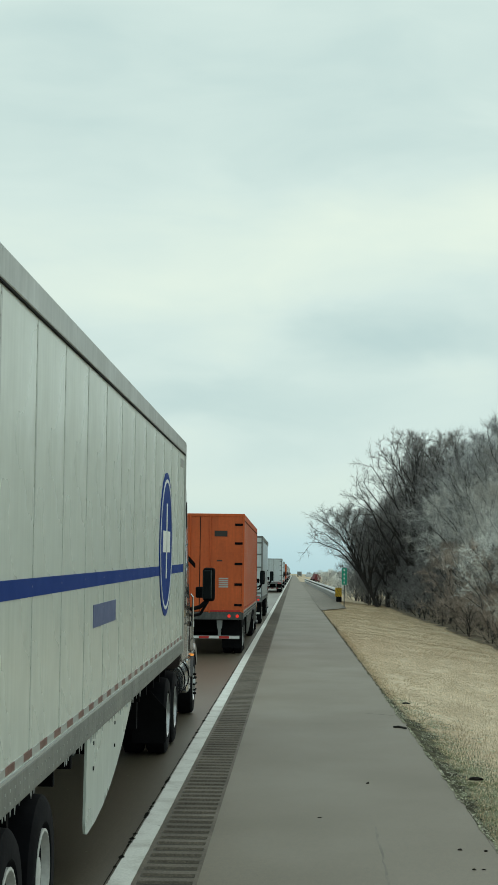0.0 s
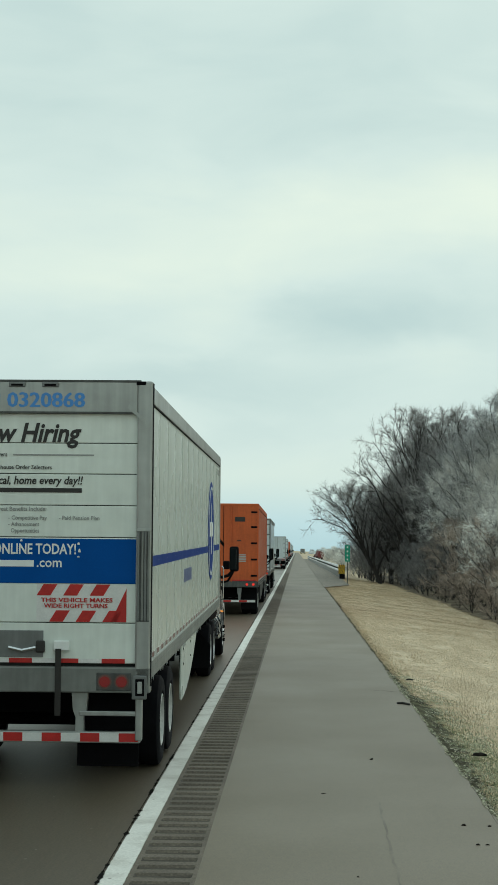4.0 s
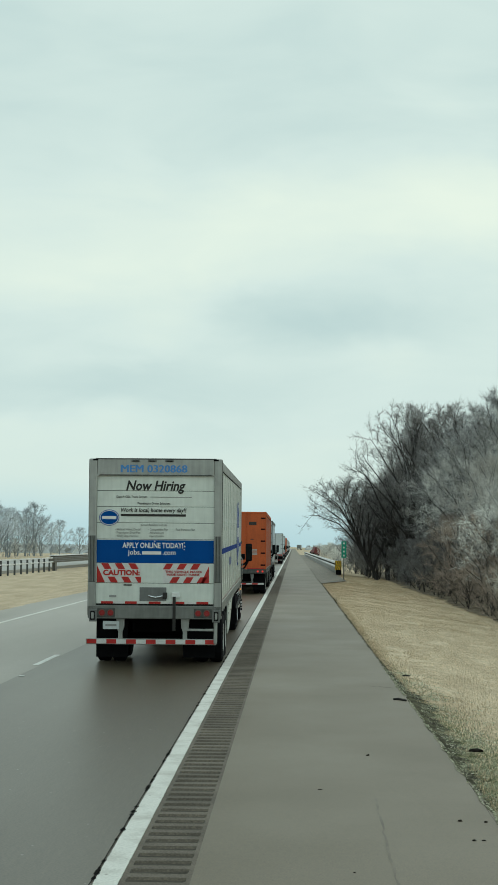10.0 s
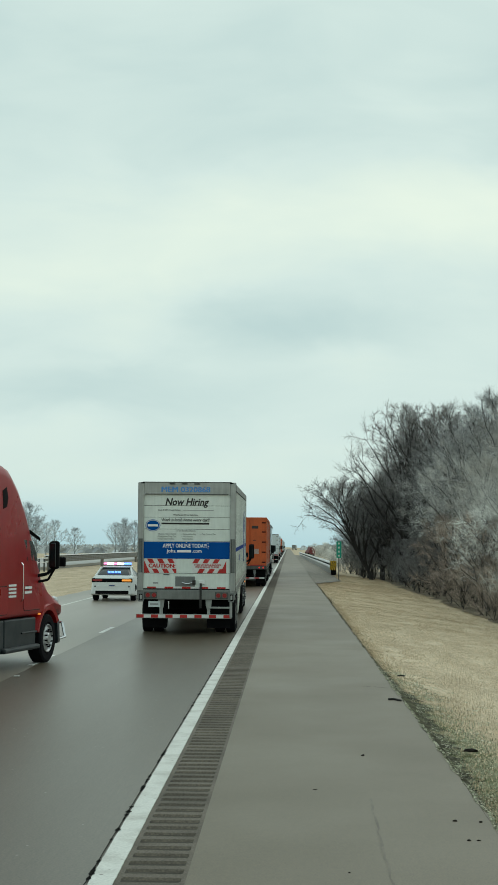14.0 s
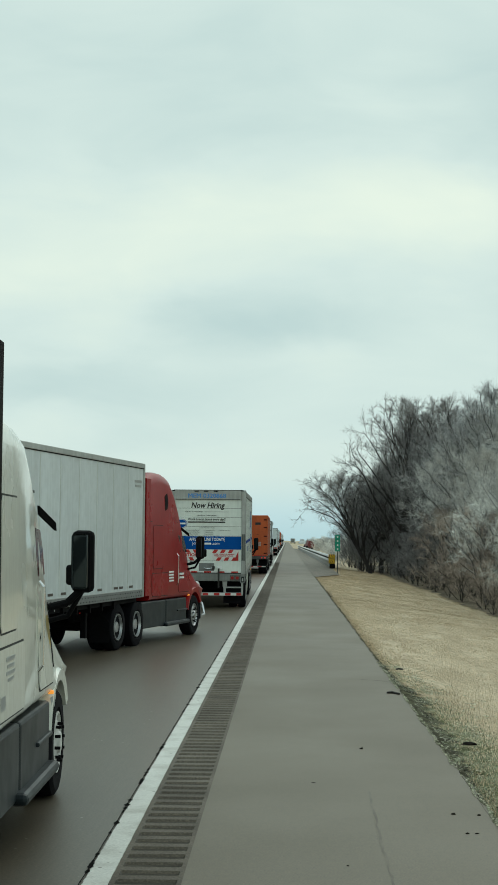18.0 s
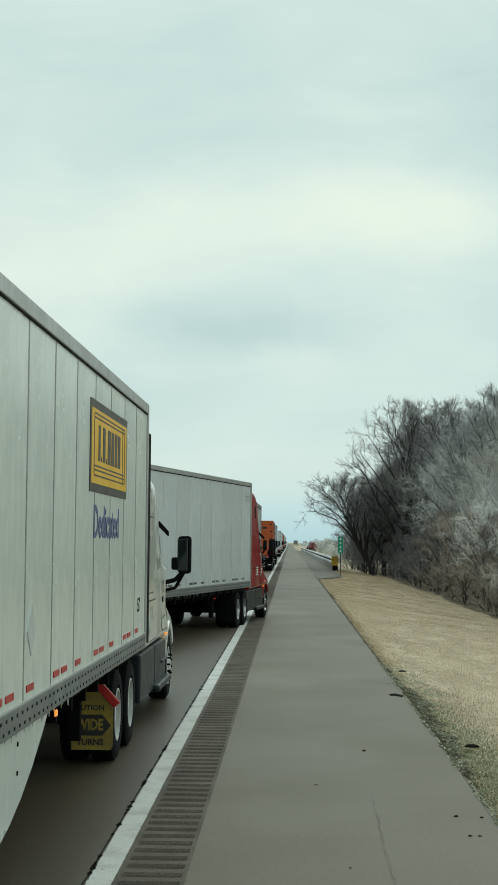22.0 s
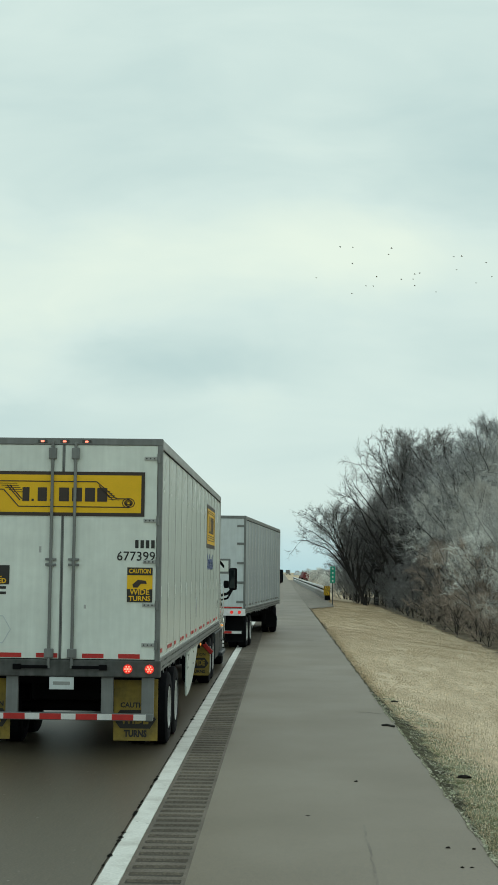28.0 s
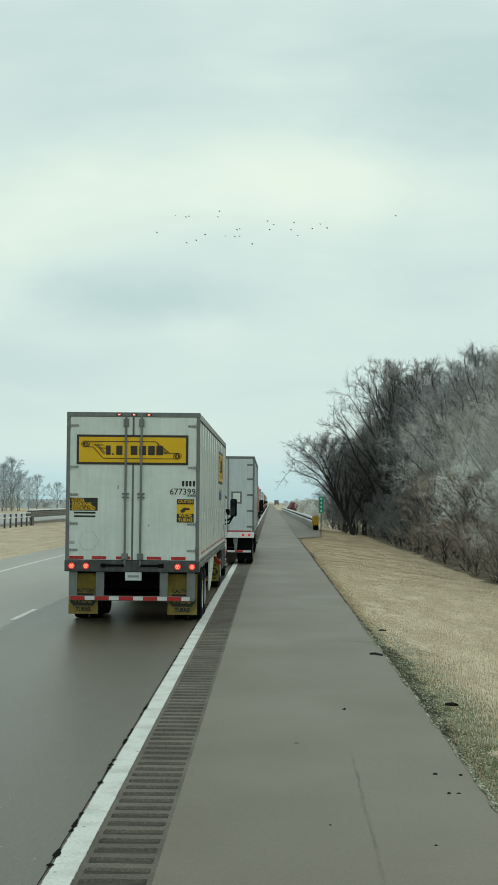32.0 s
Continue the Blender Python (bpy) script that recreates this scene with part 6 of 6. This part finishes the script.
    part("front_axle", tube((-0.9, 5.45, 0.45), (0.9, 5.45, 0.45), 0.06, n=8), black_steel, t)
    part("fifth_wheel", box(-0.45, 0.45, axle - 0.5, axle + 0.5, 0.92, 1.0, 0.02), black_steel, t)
    part("tail_lamp", box(-0.7, -0.62, axle - 1.52, axle - 1.5, 0.82, 0.87, 0.01), lamp_lit, t)
    part("tail_lamp", box(0.62, 0.7, axle - 1.52, axle - 1.5, 0.82, 0.87, 0.01), lamp_lit, t)
    return t


def side_marks_yellow(t, length):
    """The van's side signs: a yellow panel with bars, the word below it, and the length mark."""
    for s in (-1, 1):
        a, b = sorted((s * 1.286, s * 1.292))
        p = part("side_sign", box(a, b, length - 5.4, length - 2.38, 2.86, 3.72, 0.0), ink_brown, t, "yellow side sign with a dark border")
        a2, b2 = sorted((s * 1.292, s * 1.295))
        part("field", box(a2, b2, length - 5.32, length - 2.46, 2.94, 3.64), sign_yellow, p)
        a3, b3 = sorted((s * 1.295, s * 1.298))
        y = length - 4.85
        for wide_ in (0.14, 0.05, 0.18, 0.05, 0.23, 0.21, 0.21, 0.19):
            part("name_bar", box(a3, b3, y, y + wide_, 3.16 if wide_ > 0.1 else 3.16, 3.50 if wide_ > 0.1 else 3.21), ink_brown, p)
            y += wide_ + 0.075
        for z in (3.55, 3.59, 3.10, 3.06, 3.01):
            part("scroll_line", box(a3, b3, length - 5.15, length - 2.65, z, z + 0.014), ink_brown, p)
        for y in (-5.17, -2.85, -2.66):
            part("scroll_line", box(a3, b3, length + y, length + y + 0.03, 3.02, 3.59), ink_brown, p)
        lettering("lettering", "Dedicated", 0.43, ink_navy, t, s * 1.288, length - 4.05, 2.57, turn=90 * s, bold=0.008, wide=1.16)
        part("side_lamp", box(*sorted((s * 1.298, s * 1.318)), 8.76, 8.84, 1.03, 1.08, 0.008), lamp_amber, t)
        lettering("lettering", "53'", 0.24, ink_black, t, s * 1.288, length - 0.85, 1.64, turn=90 * s)
        part("placard_outline", lathe([(-0.004, 0.15), (-0.004, 0.18), (0.004, 0.18), (0.004, 0.15)], 4), grey_panel, t, at=pose(s * 1.288, length - 8.4, 1.76))


FOOD, GOODS, RED_VAN, ORANGE = 16.1, 16.1, 16.1, 16.1
food_trailer = trailer("white refrigerated trailer with blue stripe and roll-up rear door", FOOD, cream_panel, rollup_door, rail=worn_rail, axles=(1.85, 3.1), skirt=(5.4, 9.0, 0.33), band=True, track=1.165, gap=0.0015)
food_tractor = tractor("dark truck tractor with chrome fuel tanks and steps", dark_cab, old=True, rim=rim_steel)
goods_trailer = trailer("white dry van trailer with yellow signs and yellow mud flaps", GOODS, white_panel, swing_doors, axles=(1.75, 3.0), skirt=(5.65, 8.7, 0.34), track=1.165, cap=0.125, seam=seam_grey, gap=0.003)
side_marks_yellow(goods_trailer, GOODS)
goods_tractor = tractor("white sleeper truck tractor with dark grey side fairings", white_cab, high=3.36, flaps=flap_yellow, rim=rim_white, axle=-0.9)
red_trailer = trailer("plain pale grey dry van trailer with lit tail lamps", RED_VAN, grey_panel, plain_doors(), axles=(1.4, 2.65), marker=ink_brown, cap=0.11, gap=0.0015)
red_tractor = tractor("red sleeper truck tractor with grey side fairings", red_cab, rim=rim_steel)
for s in (-1, 1):
    for z in (1.62, 1.55, 1.48, 1.41):
        part("text_bar", box(*sorted((s * 1.212, s * 1.218)), 3.1, 3.5, z - 0.02, z + 0.02), ink_white, red_tractor)
    for z in (1.56, 1.47):
        part("text_bar", box(*sorted((s * 1.222, s * 1.226)), 3.95, 4.35, z - 0.025, z + 0.025), ink_white, red_tractor)
    part("code_bar", box(*sorted((s * 1.286, s * 1.29)), RED_VAN - 0.85, RED_VAN - 0.25, 3.66, 3.72), ink_grey, red_trailer)
    part("code_bar", box(*sorted((s * 1.286, s * 1.29)), RED_VAN - 0.8, RED_VAN - 0.3, 3.56, 3.61), ink_grey, red_trailer)
orange_trailer = trailer("orange dry van trailer with orange rear doors", ORANGE, orange_panel, plain_doors(stickers=False, frame_mat=orange_panel, hinge_mat=black_steel), top=orange_panel, axles=(1.3, 2.55), detail=True, skirt=(4.6, 11.0, 0.42), skirt_mat=stained_sill)
orange_tractor = tractor("black sleeper truck tractor ahead of an orange trailer", dark_cab, rim=rim_steel)
white_trailer = trailer("dull white dry van trailer in the queue", 16.1, grey_panel, plain_doors(stickers=False), axles=(1.3, 2.55), detail=False)
white_tractor = tractor("white sleeper truck tractor in the queue", white_cab, rim=rim_steel)


def queue_copy(tr, tx, x, y, length=16.1):
    a = copy_thing(tr, pose(x, y, 0))
    b = copy_thing(tx, pose(x, y + length - 0.95, 0))
    return a, b


second_white = queue_copy(white_trailer, white_tractor, -2.75, 208)
third_white = queue_copy(white_trailer, red_tractor, -2.75, 262)
far_orange = queue_copy(orange_trailer, white_tractor, -2.75, 330)
far_white = queue_copy(white_trailer, orange_tractor, -2.75, 420)
queue_copy(white_trailer, white_tractor, -2.75, 520)
queue_copy(white_trailer, red_tractor, -2.75, 640)
left_lane_lorry = queue_copy(white_trailer, white_tractor, -7.15, 93)


# ---- roadside things ----
def make_police_car():
    t = thing("police_car", "white police saloon with lit blue and red roof lights", "police car", at=pose(-7.55, 68.6, 0, 0, 0, -1))
    w = 0.95
    rings = [rounded(0.0, 0.86, 0.80, 0.30, 0.98, 0.12), rounded(0.12, 0.93, 0.86, 0.26, 1.08, 0.14), rounded(1.0, w, 0.88, 0.22, 1.10, 0.14), rounded(2.5, w, 0.88, 0.22, 1.04, 0.14),
             rounded(3.8, w, 0.88, 0.22, 1.0, 0.14), rounded(4.8, 0.92, 0.82, 0.26, 0.86, 0.14), rounded(5.05, 0.8, 0.7, 0.32, 0.7, 0.12)]
    body = part("body", loft(rings), ink_white, t, smooth=True)
    cabin = [rounded(0.65, 0.82, 0.70, 1.02, 1.10, 0.04), rounded(1.35, 0.84, 0.64, 1.02, 1.44, 0.12), rounded(2.4, 0.84, 0.62, 1.02, 1.48, 0.12), rounded(3.4, 0.84, 0.70, 1.0, 1.06, 0.04)]
    part("cabin_glass", loft(cabin), glass_dark, t, smooth=True)
    part("roof", loft([rounded(1.3, 0.64, 0.60, 1.43, 1.462, 0.015), rounded(2.45, 0.63, 0.58, 1.45, 1.50, 0.02)]), ink_white, t)
    for s in (-1, 1):
        part("pillar", pipe([(s * 0.80, 0.68, 1.07), (s * 0.65, 1.36, 1.42)], 0.045, 6), ink_white, t)
        tl = part("tail_lamp", box(*sorted((s * 0.42, s * 0.84)), -0.02, 0.05, 0.85, 0.94, 0.02), lamp_red if s < 0 else lamp_amber, t)
        part("exhaust", tube((s * 0.6, 0.02, 0.34), (s * 0.6, -0.02, 0.34), 0.05, n=10), black_steel, t)
        part("side_mirror", box(*sorted((s * 0.92, s * 1.1)), 3.0, 3.12, 1.0, 1.14, 0.03), ink_white, t)
        part("reflector", box(*sorted((s * 0.70, s * 0.76)), -0.01, 0.03, 0.60, 0.66, 0.01), black_steel, t)
        for y in (1.0, 4.05):
            wh = part("wheel", tube((-0.1, 0, 0), (0.08, 0, 0), 0.1, n=12), black_steel, t, at=pose(s * 0.82, y, 0.36, 0, 0, 0 if s > 0 else 180))
            part("tyre", lathe([(-0.11, 0.22), (-0.11, 0.33), (-0.08, 0.36), (0.08, 0.36), (0.11, 0.33), (0.11, 0.22)], 24), rubber, wh, smooth=True)
            part("rim", lathe([(0.05, 0.23), (0.1, 0.22), (0.07, 0.14), (0.09, 0.05)], 20), rim_steel, wh, smooth=True)
    part("lamp_band", box(-0.88, 0.88, -0.008, 0.06, 0.80, 0.98, 0.03), black_steel, t)
    part("bumper_insert", box(-0.72, 0.72, -0.01, 0.08, 0.30, 0.45, 0.02), black_steel, t)
    pl = part("number_plate", box(-0.16, 0.16, -0.02, -0.005, 0.62, 0.72), tape_white, t)
    part("plate_bar", box(-0.12, 0.12, -0.024, -0.02, 0.65, 0.69), ink_navy, pl)
    bar = part("light_bar", box(-0.60, 0.60, 1.75, 2.05, 1.50, 1.55, 0.015), black_steel, t)
    for i, m in enumerate((lamp_violet, lamp_white, lamp_white, lamp_violet, lamp_white, lamp_white, lamp_blue, lamp_blue)):
        part("bar_lamp", box(-0.6 + i * 0.15, -0.455 + i * 0.15, 1.74, 2.06, 1.55, 1.63, 0.012), m, bar)
    for i in range(4):
        part("window_lamp", box(-0.30 + i * 0.15, -0.18 + i * 0.15, 0.86, 0.9, 1.20, 1.27, 0.01), lamp_blue, t)


make_police_car()


def make_mile_sign():
    t = thing("mile_sign", "tall narrow green mile marker with white figures on a steel post", "road sign", at=pose(4.05, 128, ground_height(4.05, 128)))
    part("post", box(-0.04, 0.04, -0.03, 0.03, -0.3, 3.1, 0.008), stained_sill, t)
    p = part("plate", box(-0.2, 0.2, -0.045, -0.032, 1.80, 3.12, 0.005), sign_green, t)
    for z in (2.95, 2.62, 2.3, 1.98):
        part("figure_bar", box(-0.055, 0.055, -0.05, -0.045, z - 0.065, z + 0.065), ink_white, p)


make_mile_sign()


def rail_x(y):
    return 4.15 - (y - 148) * 0.0045


def make_guardrail():
    t = thing("guardrail", "long galvanised W-beam guardrail on posts beside the bridge", "guardrail")
    post = mesh_of(box(-0.07, 0.07, -0.09, 0.09, -0.4, 0.98, 0.01), "post", galvanised)
    y = 149.0
    while y < 420:
        x = rail_x(y)
        part("post", post, galvanised, t, at=Matrix.Translation((x + 0.12, y, ground_height(x, y) * 0.3)))
        y += 3.81
    y = 148.0
    while y < 420:
        for z in (0.36, 0.74):
            part("beam", loft([[(rail_x(v) + a, v, z + h) for a, h in ((0.06, 0.0), (-0.05, 0.03), (-0.07, 0.12), (-0.05, 0.21), (0.06, 0.24), (0.07, 0.24), (0.07, 0.0))] for v in (y, y + 3.80)]), worn_white, t)
        # added black strip: imitates the dark gap between the beams
        part("backing", box(rail_x(y) + 0.03, rail_x(y) + 0.07, y, y + 3.8, 0.58, 0.76), black_steel, t)
        y += 3.81
    e = thing("end_marker", "black and yellow striped marker board on the guardrail's end", "marker board", at=pose(4.15, 147.7, 0))
    b = part("board", box(-0.30, 0.30, -0.02, 0.0, 0.25, 1.10, 0.01), sign_yellow, e)
    for i in range(-5, 3):
        pts = [(i * 0.2 - 0.045, 0.25), (i * 0.2 + 0.045, 0.25), (i * 0.2 + 0.045 + 0.6, 1.10), (i * 0.2 - 0.045 + 0.6, 1.10)]
        clip = []
        for (xa, za), (xb, zb) in zip(pts, pts[1:] + pts[:1]):
            clip.append((min(max(xa, -0.30), 0.30), za))
        if abs(clip[0][0] - clip[1][0]) > 0.02 or abs(clip[2][0] - clip[3][0]) > 0.02:
            part("stripe", polygon_plate(clip, -0.026, 0.005), ink_black, b)
    part("foot", box(-0.2, 0.3, 0.0, 0.3, -0.2, 0.35, 0.02), black_steel, e)


make_guardrail()


def make_median_rail():
    t = thing("median_fence", "low pale rail on thin posts across the median", "fence")
    post = mesh_of(box(-0.07, 0.07, -0.07, 0.07, -0.4, 1.02, 0.008), "post", stained_sill)
    for i in range(22):
        y = 84 + 3.0 * i
        part("post", post, dull_rail, t, at=pose(-22.0, y, 0.1))
    for z in (1.16, 0.8):
        part("rail", box(-22.06, -21.94, 82, 149, z - 0.05, z + 0.05, 0.01), worn_white, t)
    b = thing("bridge_parapet", "weathered grey steel and concrete side of the opposite bridge", "bridge")
    part("beam", box(-22.3, -21.9, 146, 330, 0.72, 1.28, 0.03), concrete, b)
    part("coping", box(-22.35, -21.85, 146, 330, 1.34, 1.43, 0.02), worn_white, b)
    # shadow under the coping, drawn as a black strip
    part("rail_shadow_gap", box(-22.2, -22.0, 146, 330, 1.28, 1.34), black_steel, b)
    for z in (0.86, 1.02, 1.16):
        part("ledge", box(-21.92, -21.87, 146, 330, z, z + 0.05, 0.005), dull_rail, b)
    for i in range(5):
        part("pier", box(-22.2, -21.95, 147 + i * 42, 148.2 + i * 42, -0.5, 0.72, 0.02), concrete, b)


make_median_rail()


def make_wreck():
    """Stranded vehicles far ahead beside the guardrail."""
    t = thing("stranded_truck_cab", "maroon lorry cab tilted off the road behind the guardrail", "truck", at=pose(7.2, 540, -0.6, 0, 18, 25))
    part("cab", loft([rounded(-1.2, 1.15, 1.1, 0.6, 2.6, 0.2), rounded(0.6, 1.15, 1.1, 0.6, 2.7, 0.25), rounded(0.9, 1.15, 1.0, 0.6, 1.8, 0.2), rounded(2.0, 1.0, 0.9, 0.6, 1.5, 0.2)]), maroon, t)
    part("windscreen", box(-0.9, 0.9, 0.78, 0.86, 1.85, 2.4, 0.02), glass_dark, t)
    for s in (-1, 1):
        for y in (-0.7, 1.4):
            part("wheel", lathe([(-0.13, 0.3), (-0.13, 0.5), (0.13, 0.5), (0.13, 0.3)], 18), rubber, t, at=pose(s * 0.95, y, 0.5))
    d = thing("stranded_box_truck", "dark box truck standing askew on the far shoulder", "truck", at=pose(3.4, 1000, 0, 0, 0, -6))
    part("box", box(-1.1, 1.1, 0, 7, 1.0, 3.2, 0.05), dull_rail, d)
    part("cab", loft([rounded(7.1, 1.15, 1.1, 0.5, 2.6, 0.2), rounded(8.4, 1.15, 1.05, 0.5, 2.5, 0.25), rounded(9.0, 1.1, 1.0, 0.5, 1.5, 0.2)]), worn_white, d)
    for s in (-1, 1):
        for y in (1.6, 7.6):
            part("wheel", lathe([(-0.13, 0.3), (-0.13, 0.5), (0.13, 0.5), (0.13, 0.3)], 18), rubber, d, at=pose(s * 1.05, y, 0.5))


make_wreck()


# ---- drifting clouds and a flock of birds ----
CLOUDS, BIRDS = [], []


def make_clouds():
    b = bmesh.new()
    vs = [[b.verts.new((x, 0, z)) for x in (-1600, -500, 600, 1700, 2900)] for z in (20, 500, 1000, 1750)]
    for a, c in zip(vs, vs[1:]):
        for i in range(4):
            b.faces.new((a[i], a[i + 1], c[i + 1], c[i]))
    c = tagged(part("cloud_layer", b, cloud_mat), "soft grey and pale banks of overcast cloud", "cloud", kind="structure")
    c.matrix_basis = pose(0, 3000, 0)
    CLOUDS.append(c)


make_clouds()


def make_birds():
    r = random.Random(12)
    body = loft([[(0.03 * k * math.cos(a), y, 0.03 * k * math.sin(a)) for a in (math.tau * i / 6 for i in range(6))] for y, k in ((-0.25, 0.3), (-0.15, 1.2), (0.03, 1.6), (0.18, 0.9), (0.3, 0.4))])
    body_me = mesh_of(body, "body", ink_grey)
    wings = []
    for s in (-1, 1):
        b = loft([[(s * x, y0, 0.015), (s * x, y1, 0.0), (s * x, y0, -0.015)] for x, y0, y1 in ((0.03, 0.10, -0.11), (0.22, 0.14, -0.08), (0.45, 0.04, -0.07))])
        wings.append(mesh_of(b, "wing", ink_grey))
    for i in range(26):
        t = thing("bird", "dark bird flying in a loose flock", "bird", "flock of birds", at=pose(100, 350, 150))
        part("body", body_me, ink_black, t)
        w = [(part("wing", me, ink_black, t), s) for me, s in zip(wings, (-1, 1))]
        BIRDS.append((t, (r.gauss(0, 75) + (120 if i % 9 == 0 else 0), r.gauss(0, 26), r.uniform(-0.5, 0.5)), w))


make_birds()


# ---- what moves ----
def smooth(knots, t):
    """Cubic curve through rows of (t, a, b, ...), straight beyond the ends."""
    k = np.array(knots, float)
    ts, v = k[:, 0], k[:, 1:]
    s = np.gradient(v, ts, axis=0)
    if t <= ts[0]:
        return v[0] + s[0] * (t - ts[0])
    if t >= ts[-1]:
        return v[-1] + s[-1] * (t - ts[-1])
    i = int(np.searchsorted(ts, t, side="right")) - 1
    h = ts[i + 1] - ts[i]
    u = (t - ts[i]) / h
    return ((1 + 2 * u) * (1 - u) ** 2 * v[i] + u * (1 - u) ** 2 * h * s[i] + u * u * (3 - 2 * u) * v[i + 1] + u * u * (u - 1) * h * s[i + 1])


def drive(tr, tx, length, knots, heading=None, nose=0.0, ahead=0.0):
    """Drives a trailer, whose rear centre follows (t, x, y, turn to the right), and its tractor, which may point elsewhere."""
    step = 0.5
    times = [i * step for i in range(int(CLIP / step) + 1)]

    def trailer_pose(t):
        x, y, a = smooth(knots, t)
        return pose(x, y, -0.02 * (nose > 0), nose, 0, -a)

    def tractor_pose(t):
        p = trailer_pose(t) @ Vector((0, length - 0.95 + ahead, 0))
        a = smooth(heading, t)[0] if heading else smooth(knots, t)[2]
        return pose(p.x, p.y, 0, 0, 0, -a)
    walk(tr, [(t, trailer_pose(t)) for t in times])
    if tx:
        walk(tx, [(t, tractor_pose(t)) for t in times])
    own = set(tr.children) | (set(tx.children) if tx else set())
    fine = [i * 0.2 for i in range(int(CLIP / 0.2) + 1)]
    run = [smooth(knots, t)[1] for t in fine]
    for wheel, x, y, r in SPIN:
        if wheel in own:
            walk(wheel, [(t, pose(x, y, r, 0, 0, 0) @ pose(0, 0, 0, -math.degrees((d - run[0]) / r)) @ pose(0, 0, 0, 0, 0, 0 if x > 0 else 180)) for t, d in zip(fine, run)])


def motions():
    drive(food_trailer, food_tractor, FOOD, [(0, -2.83, 7.0, -0.15), (1, -2.83, 9.2, -0.15), (2.5, -2.82, 12.72, -0.15), (3.5, -2.80, 15.05, -0.2), (6, -2.77, 21.15, -0.3), (9, -2.73, 28.95, -0.42),
                                             (12, -2.74, 37.2, -0.45), (14.5, -2.74, 44.7, -0.45), (16.5, -2.75, 50.9, -0.45), (19, -2.75, 58.8, -0.4), (25, -2.75, 78, 0), (32, -2.75, 102, 0)], nose=0.66)
    drive(orange_trailer, orange_tractor, ORANGE, [(0, -2.75, 46.9, 0), (3, -2.72, 56, 0), (6, -2.71, 66.1, 0), (9, -2.68, 76.7, 0), (12, -2.6, 88, 0), (14.5, -2.6, 97.5, 0), (18, -2.66, 113, 0), (25, -2.7, 146, 0), (32, -2.7, 180, 0)])
    drive(white_trailer, white_tractor, 16.1, [(0, -2.75, 75, 0), (6, -2.72, 94, 0), (12, -2.7, 117, 0), (20, -2.7, 158, 0), (32, -2.7, 222, 0)])
    for pair, y in ((second_white, 196), (third_white, 252), (far_orange, 322), (far_white, 412)):
        drive(*pair, 16.1, [(0, -2.72, y, 0), (6, -2.72, y + 12, 0), (20, -2.7, y + 52, 0), (32, -2.7, y + 96, 0)])
    drive(goods_trailer, goods_tractor, GOODS, [(0, -3.3, -50, 0), (16.5, -3.25, -9.0, 0), (17.5, -3.25, -6.8, 0.05), (18.5, -3.25, -4.75, 0.1), (19, -3.25, -3.45, 0.15), (20, -3.23, -1.0, 0.2), (21, -3.22, 1.4, 0.3), (22, -3.2, 3.8, 0.45),
                                               (23, -3.16, 6.75, 0.6), (24.5, -3.09, 11.2, 0.65), (25.5, -3.02, 14.1, 0.62), (28, -2.87, 20.8, 0.5), (30, -2.76, 25.8, 0.35), (32, -2.68, 31.0, 0.15)],
          ahead=0.3, heading=[(0, 0), (15, 0), (16.5, -0.8), (19, -0.9), (21, 0), (22, 0.4), (24, 0.7), (28, 0.3), (32, 0)])
    drive(red_trailer, red_tractor, RED_VAN,
          [(0, -7.5, -16, 0), (10, -7.5, 4.2, 0), (13, -7.6, 10.4, 0.6), (14.5, -7.62, 13.5, 2.8), (16.5, -7.55, 17.4, 7.0), (18, -7.2, 20.6, 9.6), (19, -6.95, 22.9, 10.9), (20, -6.35, 25.7, 10.9),
           (21, -5.95, 27.9, 10.8), (22, -5.3, 30.9, 10.4), (23, -4.75, 34.4, 9.4), (24, -4.2, 38.0, 8.2), (25.5, -3.35, 43.1, 6.4), (27.5, -2.58, 48.5, 4.2), (28, -2.42, 49.7, 3.7), (29.5, -2.12, 53.9, 1.8),
           (31, -1.93, 58.0, 0.4), (32, -1.92, 60.7, 0.0)],
          heading=[(0, 0), (9, 0), (12, 4), (13, 8), (14.5, 12), (16.5, 13.5), (18, 12.5), (19, 12), (20, 11), (21, 8.5), (22, 6.5), (24, 5), (25.5, 3), (27.5, 0), (29.5, -2), (32, 0)])
    for cloud in CLOUDS:
        walk(cloud, [(0, pose(0, 3000, 0)), (CLIP, pose(-440, 3000, -62))])
    for bird, (dx, dz, lag), flaps in BIRDS:
        rows = [(0, 900, 1300), (20, 620, 1180), (24, 450, 930), (25.5, 310, 740), (28, 225, 525), (29.5, 112, 498), (31, -34, 482), (32, -70, 478)]
        pts = []
        for i in range(65):
            t = i * 0.5
            a, b = smooth(rows, min(t + lag, CLIP + lag))
            spread = 1 + max(0, 30 - t) * 0.12
            pts.append((t, pose((a + dx * spread) * 0.124, 350 + dz * 0.1, 2.4 + (b + dz * spread) * 0.124 + 0.3 * math.sin(t * 2 + dx), 0, 0, 75)))
        walk(bird, pts)
        for wing, s in flaps:
            walk(wing, [(i * 0.25, pose(0, 0, 0, 0, s * 28 * math.sin(i * 1.3 + dx), 0)) for i in range(129)])


motions()
